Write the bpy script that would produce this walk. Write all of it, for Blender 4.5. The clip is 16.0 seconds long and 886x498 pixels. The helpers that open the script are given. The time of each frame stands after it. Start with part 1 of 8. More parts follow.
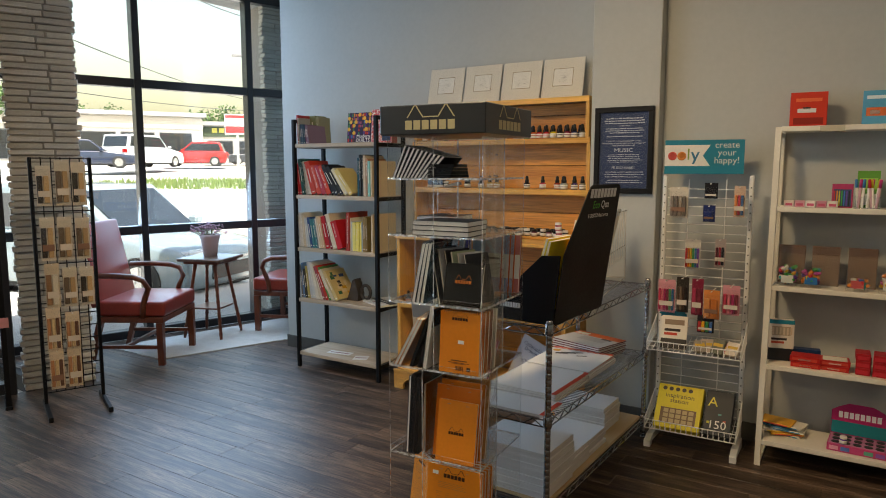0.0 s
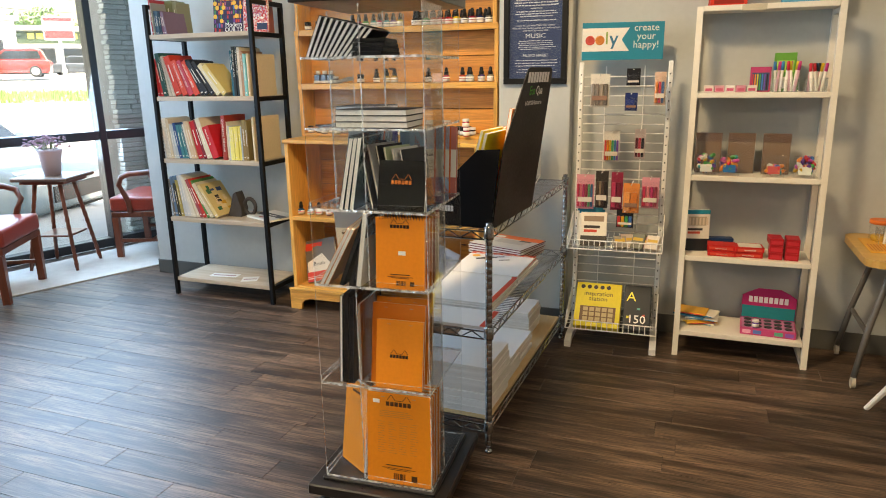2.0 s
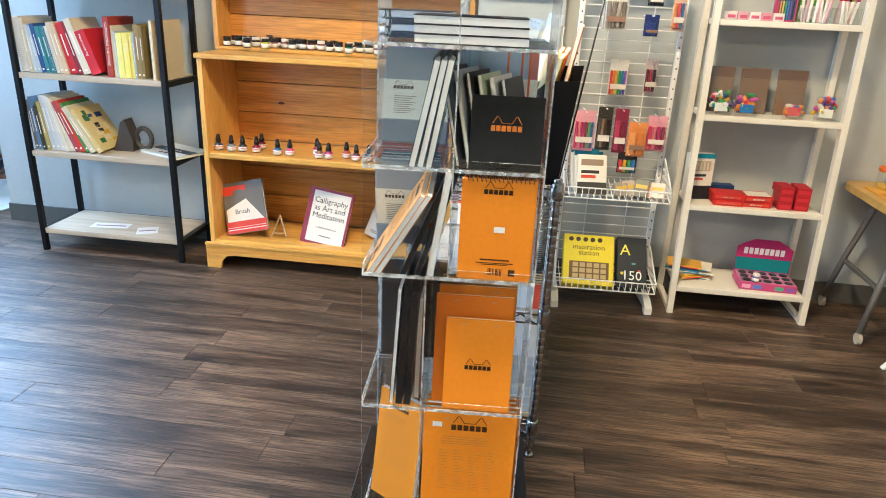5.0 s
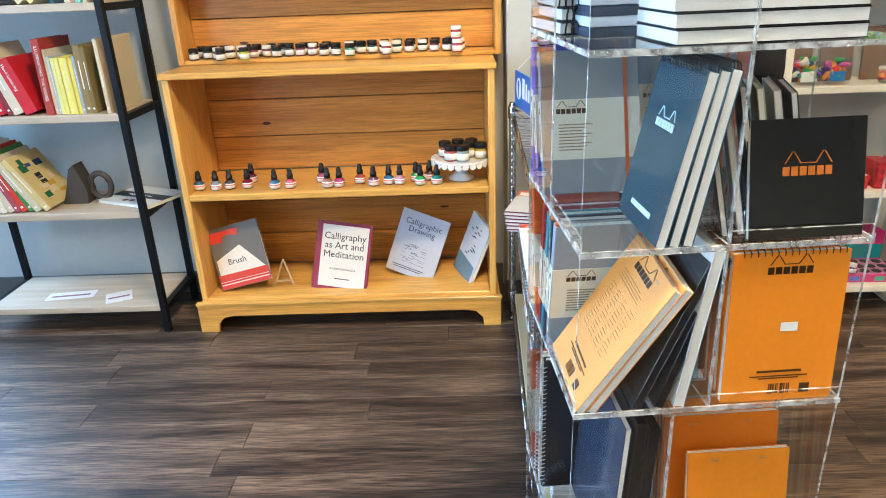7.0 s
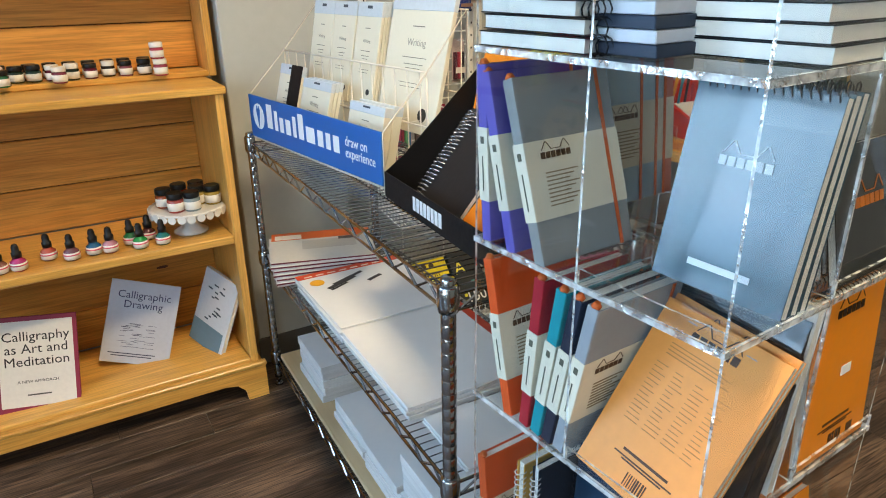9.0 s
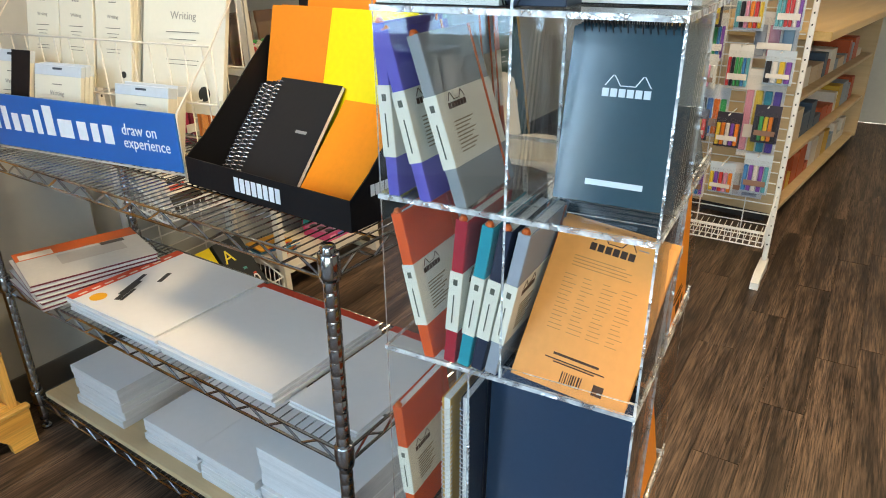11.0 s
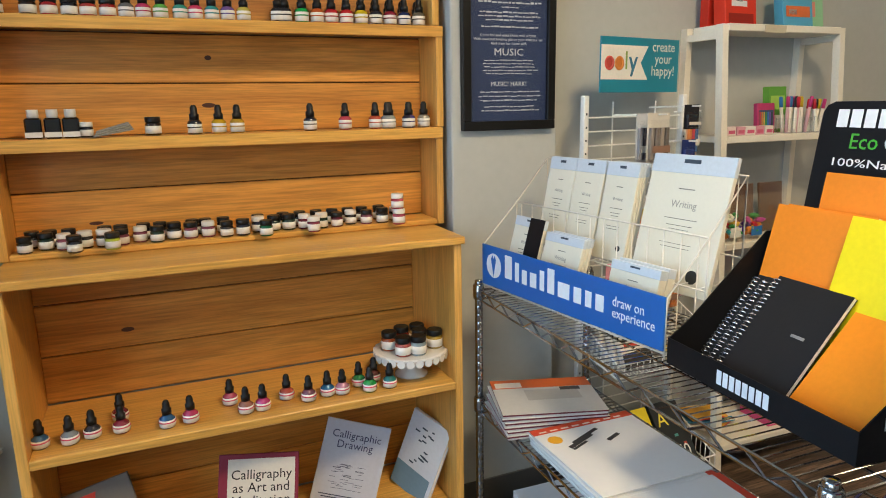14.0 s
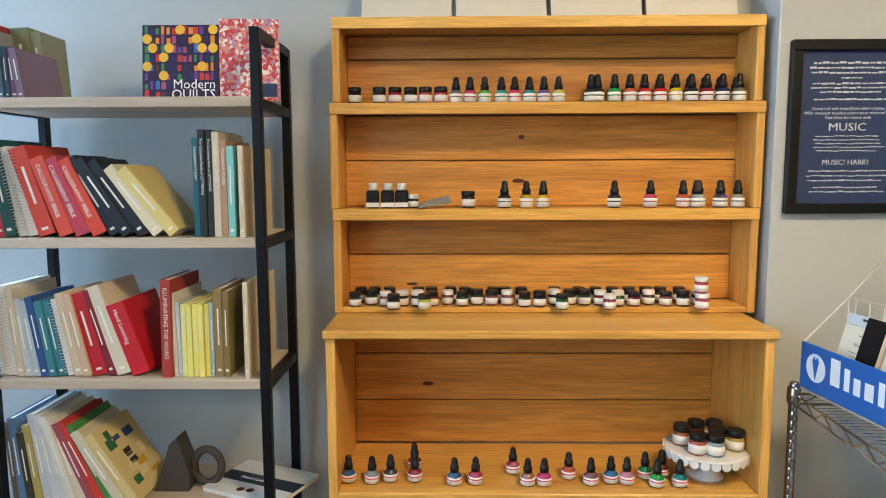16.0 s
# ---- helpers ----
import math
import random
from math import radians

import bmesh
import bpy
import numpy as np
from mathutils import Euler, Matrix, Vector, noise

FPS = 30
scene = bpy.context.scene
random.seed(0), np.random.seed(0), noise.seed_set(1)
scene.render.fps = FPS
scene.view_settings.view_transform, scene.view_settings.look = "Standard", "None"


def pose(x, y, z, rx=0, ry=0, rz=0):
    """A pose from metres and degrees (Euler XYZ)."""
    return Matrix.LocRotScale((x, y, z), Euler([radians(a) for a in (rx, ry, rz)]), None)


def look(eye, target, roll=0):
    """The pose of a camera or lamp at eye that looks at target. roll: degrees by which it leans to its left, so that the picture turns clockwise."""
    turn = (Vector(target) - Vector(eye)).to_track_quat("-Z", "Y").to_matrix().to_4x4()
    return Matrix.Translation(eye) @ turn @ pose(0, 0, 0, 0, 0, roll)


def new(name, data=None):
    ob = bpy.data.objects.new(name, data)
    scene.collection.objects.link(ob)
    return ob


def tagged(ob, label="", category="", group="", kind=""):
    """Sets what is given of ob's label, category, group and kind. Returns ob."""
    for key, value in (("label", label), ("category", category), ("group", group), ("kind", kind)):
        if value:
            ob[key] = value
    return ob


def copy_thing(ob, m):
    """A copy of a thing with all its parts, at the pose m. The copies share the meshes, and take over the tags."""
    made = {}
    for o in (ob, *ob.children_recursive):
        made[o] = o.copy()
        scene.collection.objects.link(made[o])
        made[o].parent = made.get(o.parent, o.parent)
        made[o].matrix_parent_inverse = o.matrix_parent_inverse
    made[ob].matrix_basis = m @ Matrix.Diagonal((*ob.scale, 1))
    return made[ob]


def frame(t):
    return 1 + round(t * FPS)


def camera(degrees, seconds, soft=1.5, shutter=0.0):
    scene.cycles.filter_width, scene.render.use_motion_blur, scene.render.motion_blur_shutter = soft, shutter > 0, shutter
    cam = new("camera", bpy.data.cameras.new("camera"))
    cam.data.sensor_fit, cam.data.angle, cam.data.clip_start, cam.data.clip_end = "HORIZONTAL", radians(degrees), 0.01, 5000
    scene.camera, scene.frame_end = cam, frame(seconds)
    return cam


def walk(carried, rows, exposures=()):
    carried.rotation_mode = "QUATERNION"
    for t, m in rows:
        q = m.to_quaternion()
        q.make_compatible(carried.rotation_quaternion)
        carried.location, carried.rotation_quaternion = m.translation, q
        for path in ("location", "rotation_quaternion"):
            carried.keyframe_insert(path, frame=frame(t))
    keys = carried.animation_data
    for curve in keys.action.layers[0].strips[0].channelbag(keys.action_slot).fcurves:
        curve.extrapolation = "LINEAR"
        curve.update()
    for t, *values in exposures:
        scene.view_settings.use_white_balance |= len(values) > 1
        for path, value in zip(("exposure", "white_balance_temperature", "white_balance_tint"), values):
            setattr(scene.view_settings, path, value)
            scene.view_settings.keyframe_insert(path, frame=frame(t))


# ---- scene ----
cam = camera(66.4, 16.0, 1.0)
PATH = [
    (0, (0.048, -0.02, 1.437), (-1.007, 1.662, 1.2), -0.0),
    (0.5, (0.0, 0.049, 1.408), (-1.014, 1.739, 1.066), 0.4),
    (1, (-0.033, 0.127, 1.366), (-1.061, 1.795, 0.962), -2.1),
    (1.5, (-0.123, 0.186, 1.364), (-0.922, 1.964, 0.917), 1.6),
    (2, (-0.306, 0.169, 1.353), (-0.985, 1.983, 0.854), -0.9),
    (2.5, (-0.45, 0.206, 1.346), (-0.96, 2.058, 0.791), 0.4),
    (3, (-0.548, 0.308, 1.318), (-1.137, 2.108, 0.674), 1.1),
    (3.2, (-0.598, 0.345, 1.298), (-1.191, 2.136, 0.635), 2.0),
    (5.3, (-1.07, 0.713, 1.3), (-1.276, 2.569, 0.584), 2.6),
    (5.5, (-1.101, 0.811, 1.303), (-1.336, 2.659, 0.574), 1.9),
    (6, (-1.279, 0.882, 1.303), (-1.446, 2.732, 0.564), -2.1),
    (6.5, (-1.392, 0.99, 1.294), (-1.444, 2.843, 0.542), 0.1),
    (7, (-1.484, 1.106, 1.294), (-1.537, 2.958, 0.542), -2.3),
    (7.5, (-1.565, 1.21, 1.288), (-1.355, 3.043, 0.517), -0.3),
    (8, (-1.69, 1.319, 1.279), (-1.174, 3.072, 0.465), -2.1),
    (8.5, (-1.768, 1.409, 1.269), (-0.921, 3.04, 0.479), 1.2),
    (9, (-1.806, 1.534, 1.287), (-0.862, 3.129, 0.537), -0.8),
    (9.5, (-1.871, 1.659, 1.269), (-0.501, 2.943, 0.577), -1.9),
    (10, (-1.994, 1.687, 1.281), (-0.446, 2.721, 0.55), -2.4),
    (10.2, (-2.01, 1.687, 1.28), (-0.44, 2.672, 0.531), -1.6),
    (12.3, (-2.036, 1.689, 1.262), (-0.616, 2.797, 0.393), 1.5),
    (12.5, (-2.045, 1.7, 1.264), (-0.683, 2.922, 0.457), 0.3),
    (13, (-2.07, 1.72, 1.292), (-0.824, 3.121, 0.594), -0.2),
    (13.5, (-2.128, 1.741, 1.34), (-1.122, 3.371, 0.766), -0.5),
    (14, (-2.147, 1.759, 1.382), (-1.384, 3.56, 0.963), -1.0),
    (14.5, (-2.138, 1.761, 1.406), (-1.647, 3.666, 1.046), -1.1),
    (15, (-2.141, 1.775, 1.409), (-1.829, 3.725, 1.089), -0.8),
    (15.5, (-2.167, 1.789, 1.435), (-2.041, 3.763, 1.143), -0.8),
    (16, (-2.178, 1.781, 1.41), (-2.211, 3.768, 1.191), -0.2),
]
EXPOSURES = [(0, 1.3, 6850, 14), (1.0, 1.65, 6800, 13), (1.5, 1.85, 6900, 13), (2.5, 2.6, 6950, 13), (3.2, 2.42, 6800, 12), (5.5, 2.85, 5650, 9), (7.5, 2.6, 5650, 9), (8.5, 2.2, 5850, 9), (9.5, 2.0, 6700, 11), (12.5, 2.2, 6850, 11), (14.0, 1.87, 6350, 11), (16.0, 2.12, 6350, 11)]
walk(cam, [(t, look(eye, target, roll)) for t, eye, target, roll in PATH], EXPOSURES)

# ---- world, sun, exposure ----
SUN_EL, SUN_AZ = 60.0, 110.0
world = bpy.data.worlds.new("sky")
scene.world = world
world.use_nodes = True
wn = world.node_tree
sky = wn.nodes.new("ShaderNodeTexSky")
sky.sky_type = "NISHITA"
sky.sun_disc = False
sky.sun_elevation = radians(SUN_EL)
sky.sun_rotation = radians(SUN_AZ)
sky.dust_density = 4.0
sky.air_density = 2.0
wn.links.new(sky.outputs[0], wn.nodes["Background"].inputs[0])
wn.nodes["Background"].inputs[1].default_value = 0.15
sun_data = bpy.data.lights.new("sun", "SUN")
sun_data.energy, sun_data.angle, sun_data.color = 5.0, radians(0.5), (1.0, 0.95, 0.86)
sun = new("sun", sun_data)
sun.matrix_world = look((0, 0, 0), (-math.sin(radians(SUN_AZ)) * math.cos(radians(SUN_EL)), -math.cos(radians(SUN_AZ)) * math.cos(radians(SUN_EL)), -math.sin(radians(SUN_EL))))
scene.cycles.transparent_max_bounces = 32

WINDIR = 18.15  # degrees by which the storefront leans off the y axis


def area(name, m, sx, sy, watts, colour):
    d = bpy.data.lights.new(name, "AREA")
    d.shape, d.size, d.size_y, d.energy, d.color = "RECTANGLE", sx, sy, watts, colour
    ob = new(name, d)
    ob.matrix_world = m
    return ob


DAY, WARM = (0.42, 0.68, 1.0), (1.0, 0.76, 0.45)
area("window_light", look((-4.78, 3.76, 1.75), (-3.0, 3.35, 0.9)), 1.9, 2.3, 35, DAY)
area("window_light", look((-4.7, 0.4, 1.6), (-2.0, 0.6, 0.8)), 2.4, 2.4, 18, DAY)
LAMPS = [(-1.2, 1.75, 1.5), (1.5, 1.4, 0.4), (-2.6, -1.1, 0.8), (0.9, -1.6, 0.7)]
for lx, ly, k in LAMPS:
    area("lamp_light", look((lx, ly, 2.93), (lx, ly + 0.001, 0)), 0.46, 0.46, 12.5 * k, WARM)

# ---- materials ----


def rgb(h):
    """Linear colour from an sRGB hex text."""
    c = [int(h[i:i + 2], 16) / 255 for i in (0, 2, 4)]
    return tuple(v / 12.92 if v < 0.04045 else ((v + 0.055) / 1.055) ** 2.4 for v in c)


MATS = {}


def mat(name, col, rough=0.5, metal=0.0, vary=0.08, scale=18.0, bump=0.03, rnd=0.0, coat=0.0, spec=0.5, stretch=(1, 1, 1)):
    """A painted, printed or metal surface: grain and wear at two scales, with a random tone for each object if rnd."""
    if name in MATS:
        return MATS[name]
    if isinstance(col, str):
        col = rgb(col)
    m = bpy.data.materials.new(name)
    m.use_nodes = True
    nt = m.node_tree
    N, L = nt.nodes.new, nt.links.new
    b = nt.nodes["Principled BSDF"]
    tc, mp = N("ShaderNodeTexCoord"), N("ShaderNodeMapping")
    mp.inputs["Scale"].default_value = stretch
    L(tc.outputs["Object"], mp.inputs[0])
    n1, n2 = N("ShaderNodeTexNoise"), N("ShaderNodeTexNoise")
    n1.inputs["Scale"].default_value, n1.inputs["Detail"].default_value = scale * 0.25, 3
    n2.inputs["Scale"].default_value, n2.inputs["Detail"].default_value = scale * 6, 5
    L(mp.outputs[0], n1.inputs[0]), L(mp.outputs[0], n2.inputs[0])
    add = N("ShaderNodeMath")
    add.operation = "ADD"
    L(n1.outputs[0], add.inputs[0]), L(n2.outputs[0], add.inputs[1])
    mr = N("ShaderNodeMapRange")
    mr.inputs[1].default_value, mr.inputs[2].default_value = 0.6, 1.4
    mr.inputs[3].default_value, mr.inputs[4].default_value = 1 - vary, 1 + vary
    L(add.outputs[0], mr.inputs[0])
    val = mr.outputs[0]
    if rnd:
        oi, r2, mu = N("ShaderNodeObjectInfo"), N("ShaderNodeMapRange"), N("ShaderNodeMath")
        r2.inputs[3].default_value, r2.inputs[4].default_value = 1 - rnd, 1 + rnd
        mu.operation = "MULTIPLY"
        L(oi.outputs["Random"], r2.inputs[0]), L(r2.outputs[0], mu.inputs[0]), L(val, mu.inputs[1])
        val = mu.outputs[0]
    hs = N("ShaderNodeHueSaturation")
    hs.inputs["Color"].default_value = (*col, 1)
    L(val, hs.inputs["Value"])
    L(hs.outputs[0], b.inputs["Base Color"])
    rr = N("ShaderNodeMapRange")
    rr.inputs[1].default_value, rr.inputs[2].default_value = 0.6, 1.4
    rr.inputs[3].default_value, rr.inputs[4].default_value = max(0.02, rough * 0.85), min(1, rough * 1.15)
    L(add.outputs[0], rr.inputs[0]), L(rr.outputs[0], b.inputs["Roughness"])
    b.inputs["Metallic"].default_value = metal
    b.inputs["Coat Weight"].default_value = coat
    b.inputs["Coat Roughness"].default_value = 0.08
    b.inputs["Specular IOR Level"].default_value = spec
    if bump:
        bp = N("ShaderNodeBump")
        bp.inputs["Strength"].default_value, bp.inputs["Distance"].default_value = bump, 0.004
        L(n2.outputs[0], bp.inputs["Height"]), L(bp.outputs[0], b.inputs["Normal"])
    MATS[name] = m
    return m


def wood(name, dark, light, rough=0.4, axis=0, scale=1.0, rnd=0.12, bump=0.06, streak=1.0, fine=0.0):
    """Grained wood: long streaks along one axis, fine pores, each board shifted by its own random number."""
    if name in MATS:
        return MATS[name]
    m = bpy.data.materials.new(name)
    m.use_nodes = True
    nt = m.node_tree
    N, L = nt.nodes.new, nt.links.new
    b = nt.nodes["Principled BSDF"]
    tc, mp, oi = N("ShaderNodeTexCoord"), N("ShaderNodeMapping"), N("ShaderNodeObjectInfo")
    s = [14.0 * scale] * 3
    s[axis] = 1.1 * scale
    mp.inputs["Scale"].default_value = s
    sh = N("ShaderNodeVectorMath")
    sh.operation = "SCALE"
    sh.inputs[0].default_value = (31.0, 17.0, 23.0)
    L(oi.outputs["Random"], sh.inputs["Scale"])
    ad = N("ShaderNodeVectorMath")
    L(tc.outputs["Object"], mp.inputs[0]), L(mp.outputs[0], ad.inputs[0]), L(sh.outputs[0], ad.inputs[1])
    n1, n2 = N("ShaderNodeTexNoise"), N("ShaderNodeTexNoise")
    n1.inputs["Scale"].default_value, n1.inputs["Detail"].default_value, n1.inputs["Distortion"].default_value = 1.0, 4, 0.8
    n2.inputs["Scale"].default_value, n2.inputs["Detail"].default_value = 7.0, 6
    L(ad.outputs[0], n1.inputs[0]), L(ad.outputs[0], n2.inputs[0])
    mx = N("ShaderNodeMath")
    mx.operation = "MULTIPLY_ADD"
    mx.inputs[1].default_value, mx.inputs[2].default_value = 0.45, 0.0
    L(n2.outputs[0], mx.inputs[0])
    sm = N("ShaderNodeMath")
    L(n1.outputs[0], sm.inputs[0]), L(mx.outputs[0], sm.inputs[1])
    ra = N("ShaderNodeValToRGB")
    ra.color_ramp.elements[0].position, ra.color_ramp.elements[1].position = 0.72 - 0.24 * streak, 0.72 + 0.24 * streak
    ra.color_ramp.elements[0].color, ra.color_ramp.elements[1].color = (*dark, 1), (*light, 1)
    L(sm.outputs[0], ra.inputs[0])
    hs, r2 = N("ShaderNodeHueSaturation"), N("ShaderNodeMapRange")
    r2.inputs[3].default_value, r2.inputs[4].default_value = 1 - rnd, 1 + rnd
    L(oi.outputs["Random"], r2.inputs[0]), L(ra.outputs[0], hs.inputs["Color"])
    value = r2.outputs[0]
    if fine:
        # short hairline pores, a few millimetres apart
        m3, n3, r3, mu = N("ShaderNodeMapping"), N("ShaderNodeTexNoise"), N("ShaderNodeMapRange"), N("ShaderNodeMath")
        s3 = [9.0 * scale] * 3
        s3[axis] = 0.36 * scale
        m3.inputs["Scale"].default_value = s3
        n3.inputs["Scale"].default_value, n3.inputs["Detail"].default_value, n3.inputs["Roughness"].default_value = 26.0, 3, 0.65
        r3.inputs[1].default_value, r3.inputs[2].default_value = 0.36, 0.6
        r3.inputs[3].default_value, r3.inputs[4].default_value = 1 - fine, 1 + fine * 0.35
        mu.operation = "MULTIPLY"
        L(tc.outputs["Object"], m3.inputs[0])
        a3 = N("ShaderNodeVectorMath")
        L(m3.outputs[0], a3.inputs[0]), L(sh.outputs[0], a3.inputs[1]), L(a3.outputs[0], n3.inputs[0])
        L(n3.outputs[0], r3.inputs[0]), L(r3.outputs[0], mu.inputs[0]), L(value, mu.inputs[1])
        value = mu.outputs[0]
    L(value, hs.inputs["Value"])
    L(hs.outputs[0], b.inputs["Base Color"])
    rr = N("ShaderNodeMapRange")
    rr.inputs[3].default_value, rr.inputs[4].default_value = rough * 0.8, rough * 1.25
    L(n2.outputs[0], rr.inputs[0]), L(rr.outputs[0], b.inputs["Roughness"])
    bp = N("ShaderNodeBump")
    bp.inputs["Strength"].default_value, bp.inputs["Distance"].default_value = bump, 0.003
    L(sm.outputs[0], bp.inputs["Height"]), L(bp.outputs[0], b.inputs["Normal"])
    MATS[name] = m
    return m


def clear(name, tint=(1, 1, 1), ior=1.49, rough=0.01):
    """Clear sheet: light goes straight through, the gloss grows at grazing angles."""
    if name in MATS:
        return MATS[name]
    m = bpy.data.materials.new(name)
    m.use_nodes = True
    nt = m.node_tree
    N, L = nt.nodes.new, nt.links.new
    nt.nodes.remove(nt.nodes["Principled BSDF"])
    t, g, fr, mx = N("ShaderNodeBsdfTransparent"), N("ShaderNodeBsdfGlossy"), N("ShaderNodeLayerWeight"), N("ShaderNodeMixShader")
    pw, sc = N("ShaderNodeMath"), N("ShaderNodeMath")
    pw.operation, pw.inputs[1].default_value = "POWER", 5.0
    f0 = ((ior - 1) / (ior + 1)) ** 2
    sc.operation, sc.inputs[1].default_value, sc.inputs[2].default_value = "MULTIPLY_ADD", 0.9 - f0, f0
    t.inputs[0].default_value = (*tint, 1)
    g.inputs["Roughness"].default_value = rough
    L(fr.outputs["Facing"], pw.inputs[0]), L(pw.outputs[0], sc.inputs[0])
    L(sc.outputs[0], mx.inputs[0]), L(t.outputs[0], mx.inputs[1]), L(g.outputs[0], mx.inputs[2])
    L(mx.outputs[0], nt.nodes["Material Output"].inputs[0])
    MATS[name] = m
    return m


def glow(name, col, strength):
    m = bpy.data.materials.new(name)
    m.use_nodes = True
    b = m.node_tree.nodes["Principled BSDF"]
    b.inputs["Base Color"].default_value = (*col, 1)
    b.inputs["Emission Color"].default_value = (*col, 1)
    b.inputs["Emission Strength"].default_value = strength
    return m


# ---- mesh helpers ----
def thing(name, m, label, category, group="", kind=""):
    ob = new(name)
    ob.empty_display_size = 0.05
    ob.matrix_basis = m
    return tagged(ob, label, category, group, kind)


def finish(name, bm, mats, smooth=False):
    me = bpy.data.meshes.new(name)
    if smooth:
        for f in bm.faces:
            f.smooth = True
    bm.normal_update()
    bm.to_mesh(me)
    bm.free()
    for m in (mats if isinstance(mats, (list, tuple)) else [mats]):
        me.materials.append(m)
    return me


def part(name, bm, mats, parent=None, label="", smooth=False, shadow=True):
    me = finish(name, bm, mats, smooth) if isinstance(bm, bmesh.types.BMesh) else bm
    ob = new(name, me)
    ob.parent = parent
    if label:
        ob["label"] = label
    if not shadow:
        ob.visible_shadow = False
    return ob


def setting(name, bm, mats, label, category, m=None, smooth=False):
    ob = part(name, bm, mats, None, "", smooth)
    if m is not None:
        ob.matrix_basis = m
    return tagged(ob, label, category, "", "structure")


def bx(bm, x0, x1, y0, y1, z0, z1, bev=0.0, m=None, mi=0):
    """A box between two corners, with bevelled edges."""
    r = bmesh.ops.create_cube(bm, size=1.0, matrix=Matrix.LocRotScale(((x0 + x1) / 2, (y0 + y1) / 2, (z0 + z1) / 2), None, (abs(x1 - x0), abs(y1 - y0), abs(z1 - z0))))
    vs = r["verts"]
    fs = {f for v in vs for f in v.link_faces}
    if bev:
        es = list({e for v in vs for e in v.link_edges})
        rb = bmesh.ops.bevel(bm, geom=es, offset=bev, segments=1, affect="EDGES", profile=0.7)
        vs = list({v for f in rb["faces"] for v in f.verts} | {v for v in vs if v.is_valid})
        fs = {f for v in vs for f in v.link_faces}
    if mi:
        for f in fs:
            f.material_index = mi
    if m is not None:
        bmesh.ops.transform(bm, matrix=m, verts=vs)
    return vs


def box(*a, **k):
    bm = bmesh.new()
    bx(bm, *a, **k)
    return bm


def rod(bm, p, q, r, seg=8, r2=None):
    """A round bar from p to q."""
    p, q = Vector(p), Vector(q)
    d = q - p
    m = Matrix.Translation((p + q) / 2) @ d.to_track_quat("Z", "Y").to_matrix().to_4x4()
    return bmesh.ops.create_cone(bm, cap_ends=True, segments=seg, radius1=r, radius2=r if r2 is None else r2, depth=d.length, matrix=m)["verts"]


def lathe(bm, prof, seg=14, m=None, mi=0):
    """A turned shape from (radius, height) steps."""
    rings = []
    for r, z in prof:
        rings.append([bm.verts.new((r * math.cos(2 * math.pi * i / seg), r * math.sin(2 * math.pi * i / seg), z)) for i in range(seg)])
    for a, b in zip(rings, rings[1:]):
        for i in range(seg):
            f = bm.faces.new((a[i], a[(i + 1) % seg], b[(i + 1) % seg], b[i]))
            f.material_index, f.smooth = mi, True
    for ring, flip in ((rings[0], True), (rings[-1], False)):
        f = bm.faces.new(ring[::-1] if flip else ring)
        f.material_index = mi
    if m is not None:
        bmesh.ops.transform(bm, matrix=m, verts=[v for r in rings for v in r])
    return rings


def prism(bm, pts, d0, d1, axis=1, m=None, mi=0):
    """A flat outline pushed out along one axis."""
    def at(p, d):
        q = list(p)
        q.insert(axis, d)
        return q
    a = [bm.verts.new(at(p, d0)) for p in pts]
    b = [bm.verts.new(at(p, d1)) for p in pts]
    fs = [bm.faces.new(a), bm.faces.new(b[::-1])]
    for i in range(len(pts)):
        fs.append(bm.faces.new((a[i], b[i], b[(i + 1) % len(pts)], a[(i + 1) % len(pts)])))
    for f in fs:
        f.material_index = mi
    if m is not None:
        bmesh.ops.transform(bm, matrix=m, verts=a + b)
    bmesh.ops.recalc_face_normals(bm, faces=fs)
    return a + b


def tube(pts, r, seg=6, closed=False):
    """A bent wire through points, as a bmesh."""
    bm = bmesh.new()
    pts = [Vector(p) for p in pts]
    n = len(pts)
    rings = []
    for i, p in enumerate(pts):
        a = pts[i - 1] if (i or closed) else p
        b = pts[(i + 1) % n] if (i < n - 1 or closed) else p
        q = (b - a).normalized().to_track_quat("Z", "Y").to_matrix()
        rings.append([bm.verts.new(p + q @ Vector((r * math.cos(2 * math.pi * k / seg), r * math.sin(2 * math.pi * k / seg), 0))) for k in range(seg)])
    for i in range(n if closed else n - 1):
        a, b = rings[i], rings[(i + 1) % n]
        for k in range(seg):
            bm.faces.new((a[k], a[(k + 1) % seg], b[(k + 1) % seg], b[k])).smooth = True
    if not closed:
        bm.faces.new(rings[0][::-1]), bm.faces.new(rings[-1])
    return bm


def helix(length, r, m, wire=0.0009, pitch=0.0085):
    """A spiral binding: one wire wound along local z."""
    n = int(length / pitch * 8)
    bm = tube([(r * math.cos(k * math.pi / 4), r * math.sin(k * math.pi / 4), length * k / n) for k in range(n + 1)], wire, 4)
    bmesh.ops.transform(bm, matrix=m, verts=bm.verts)
    return bm


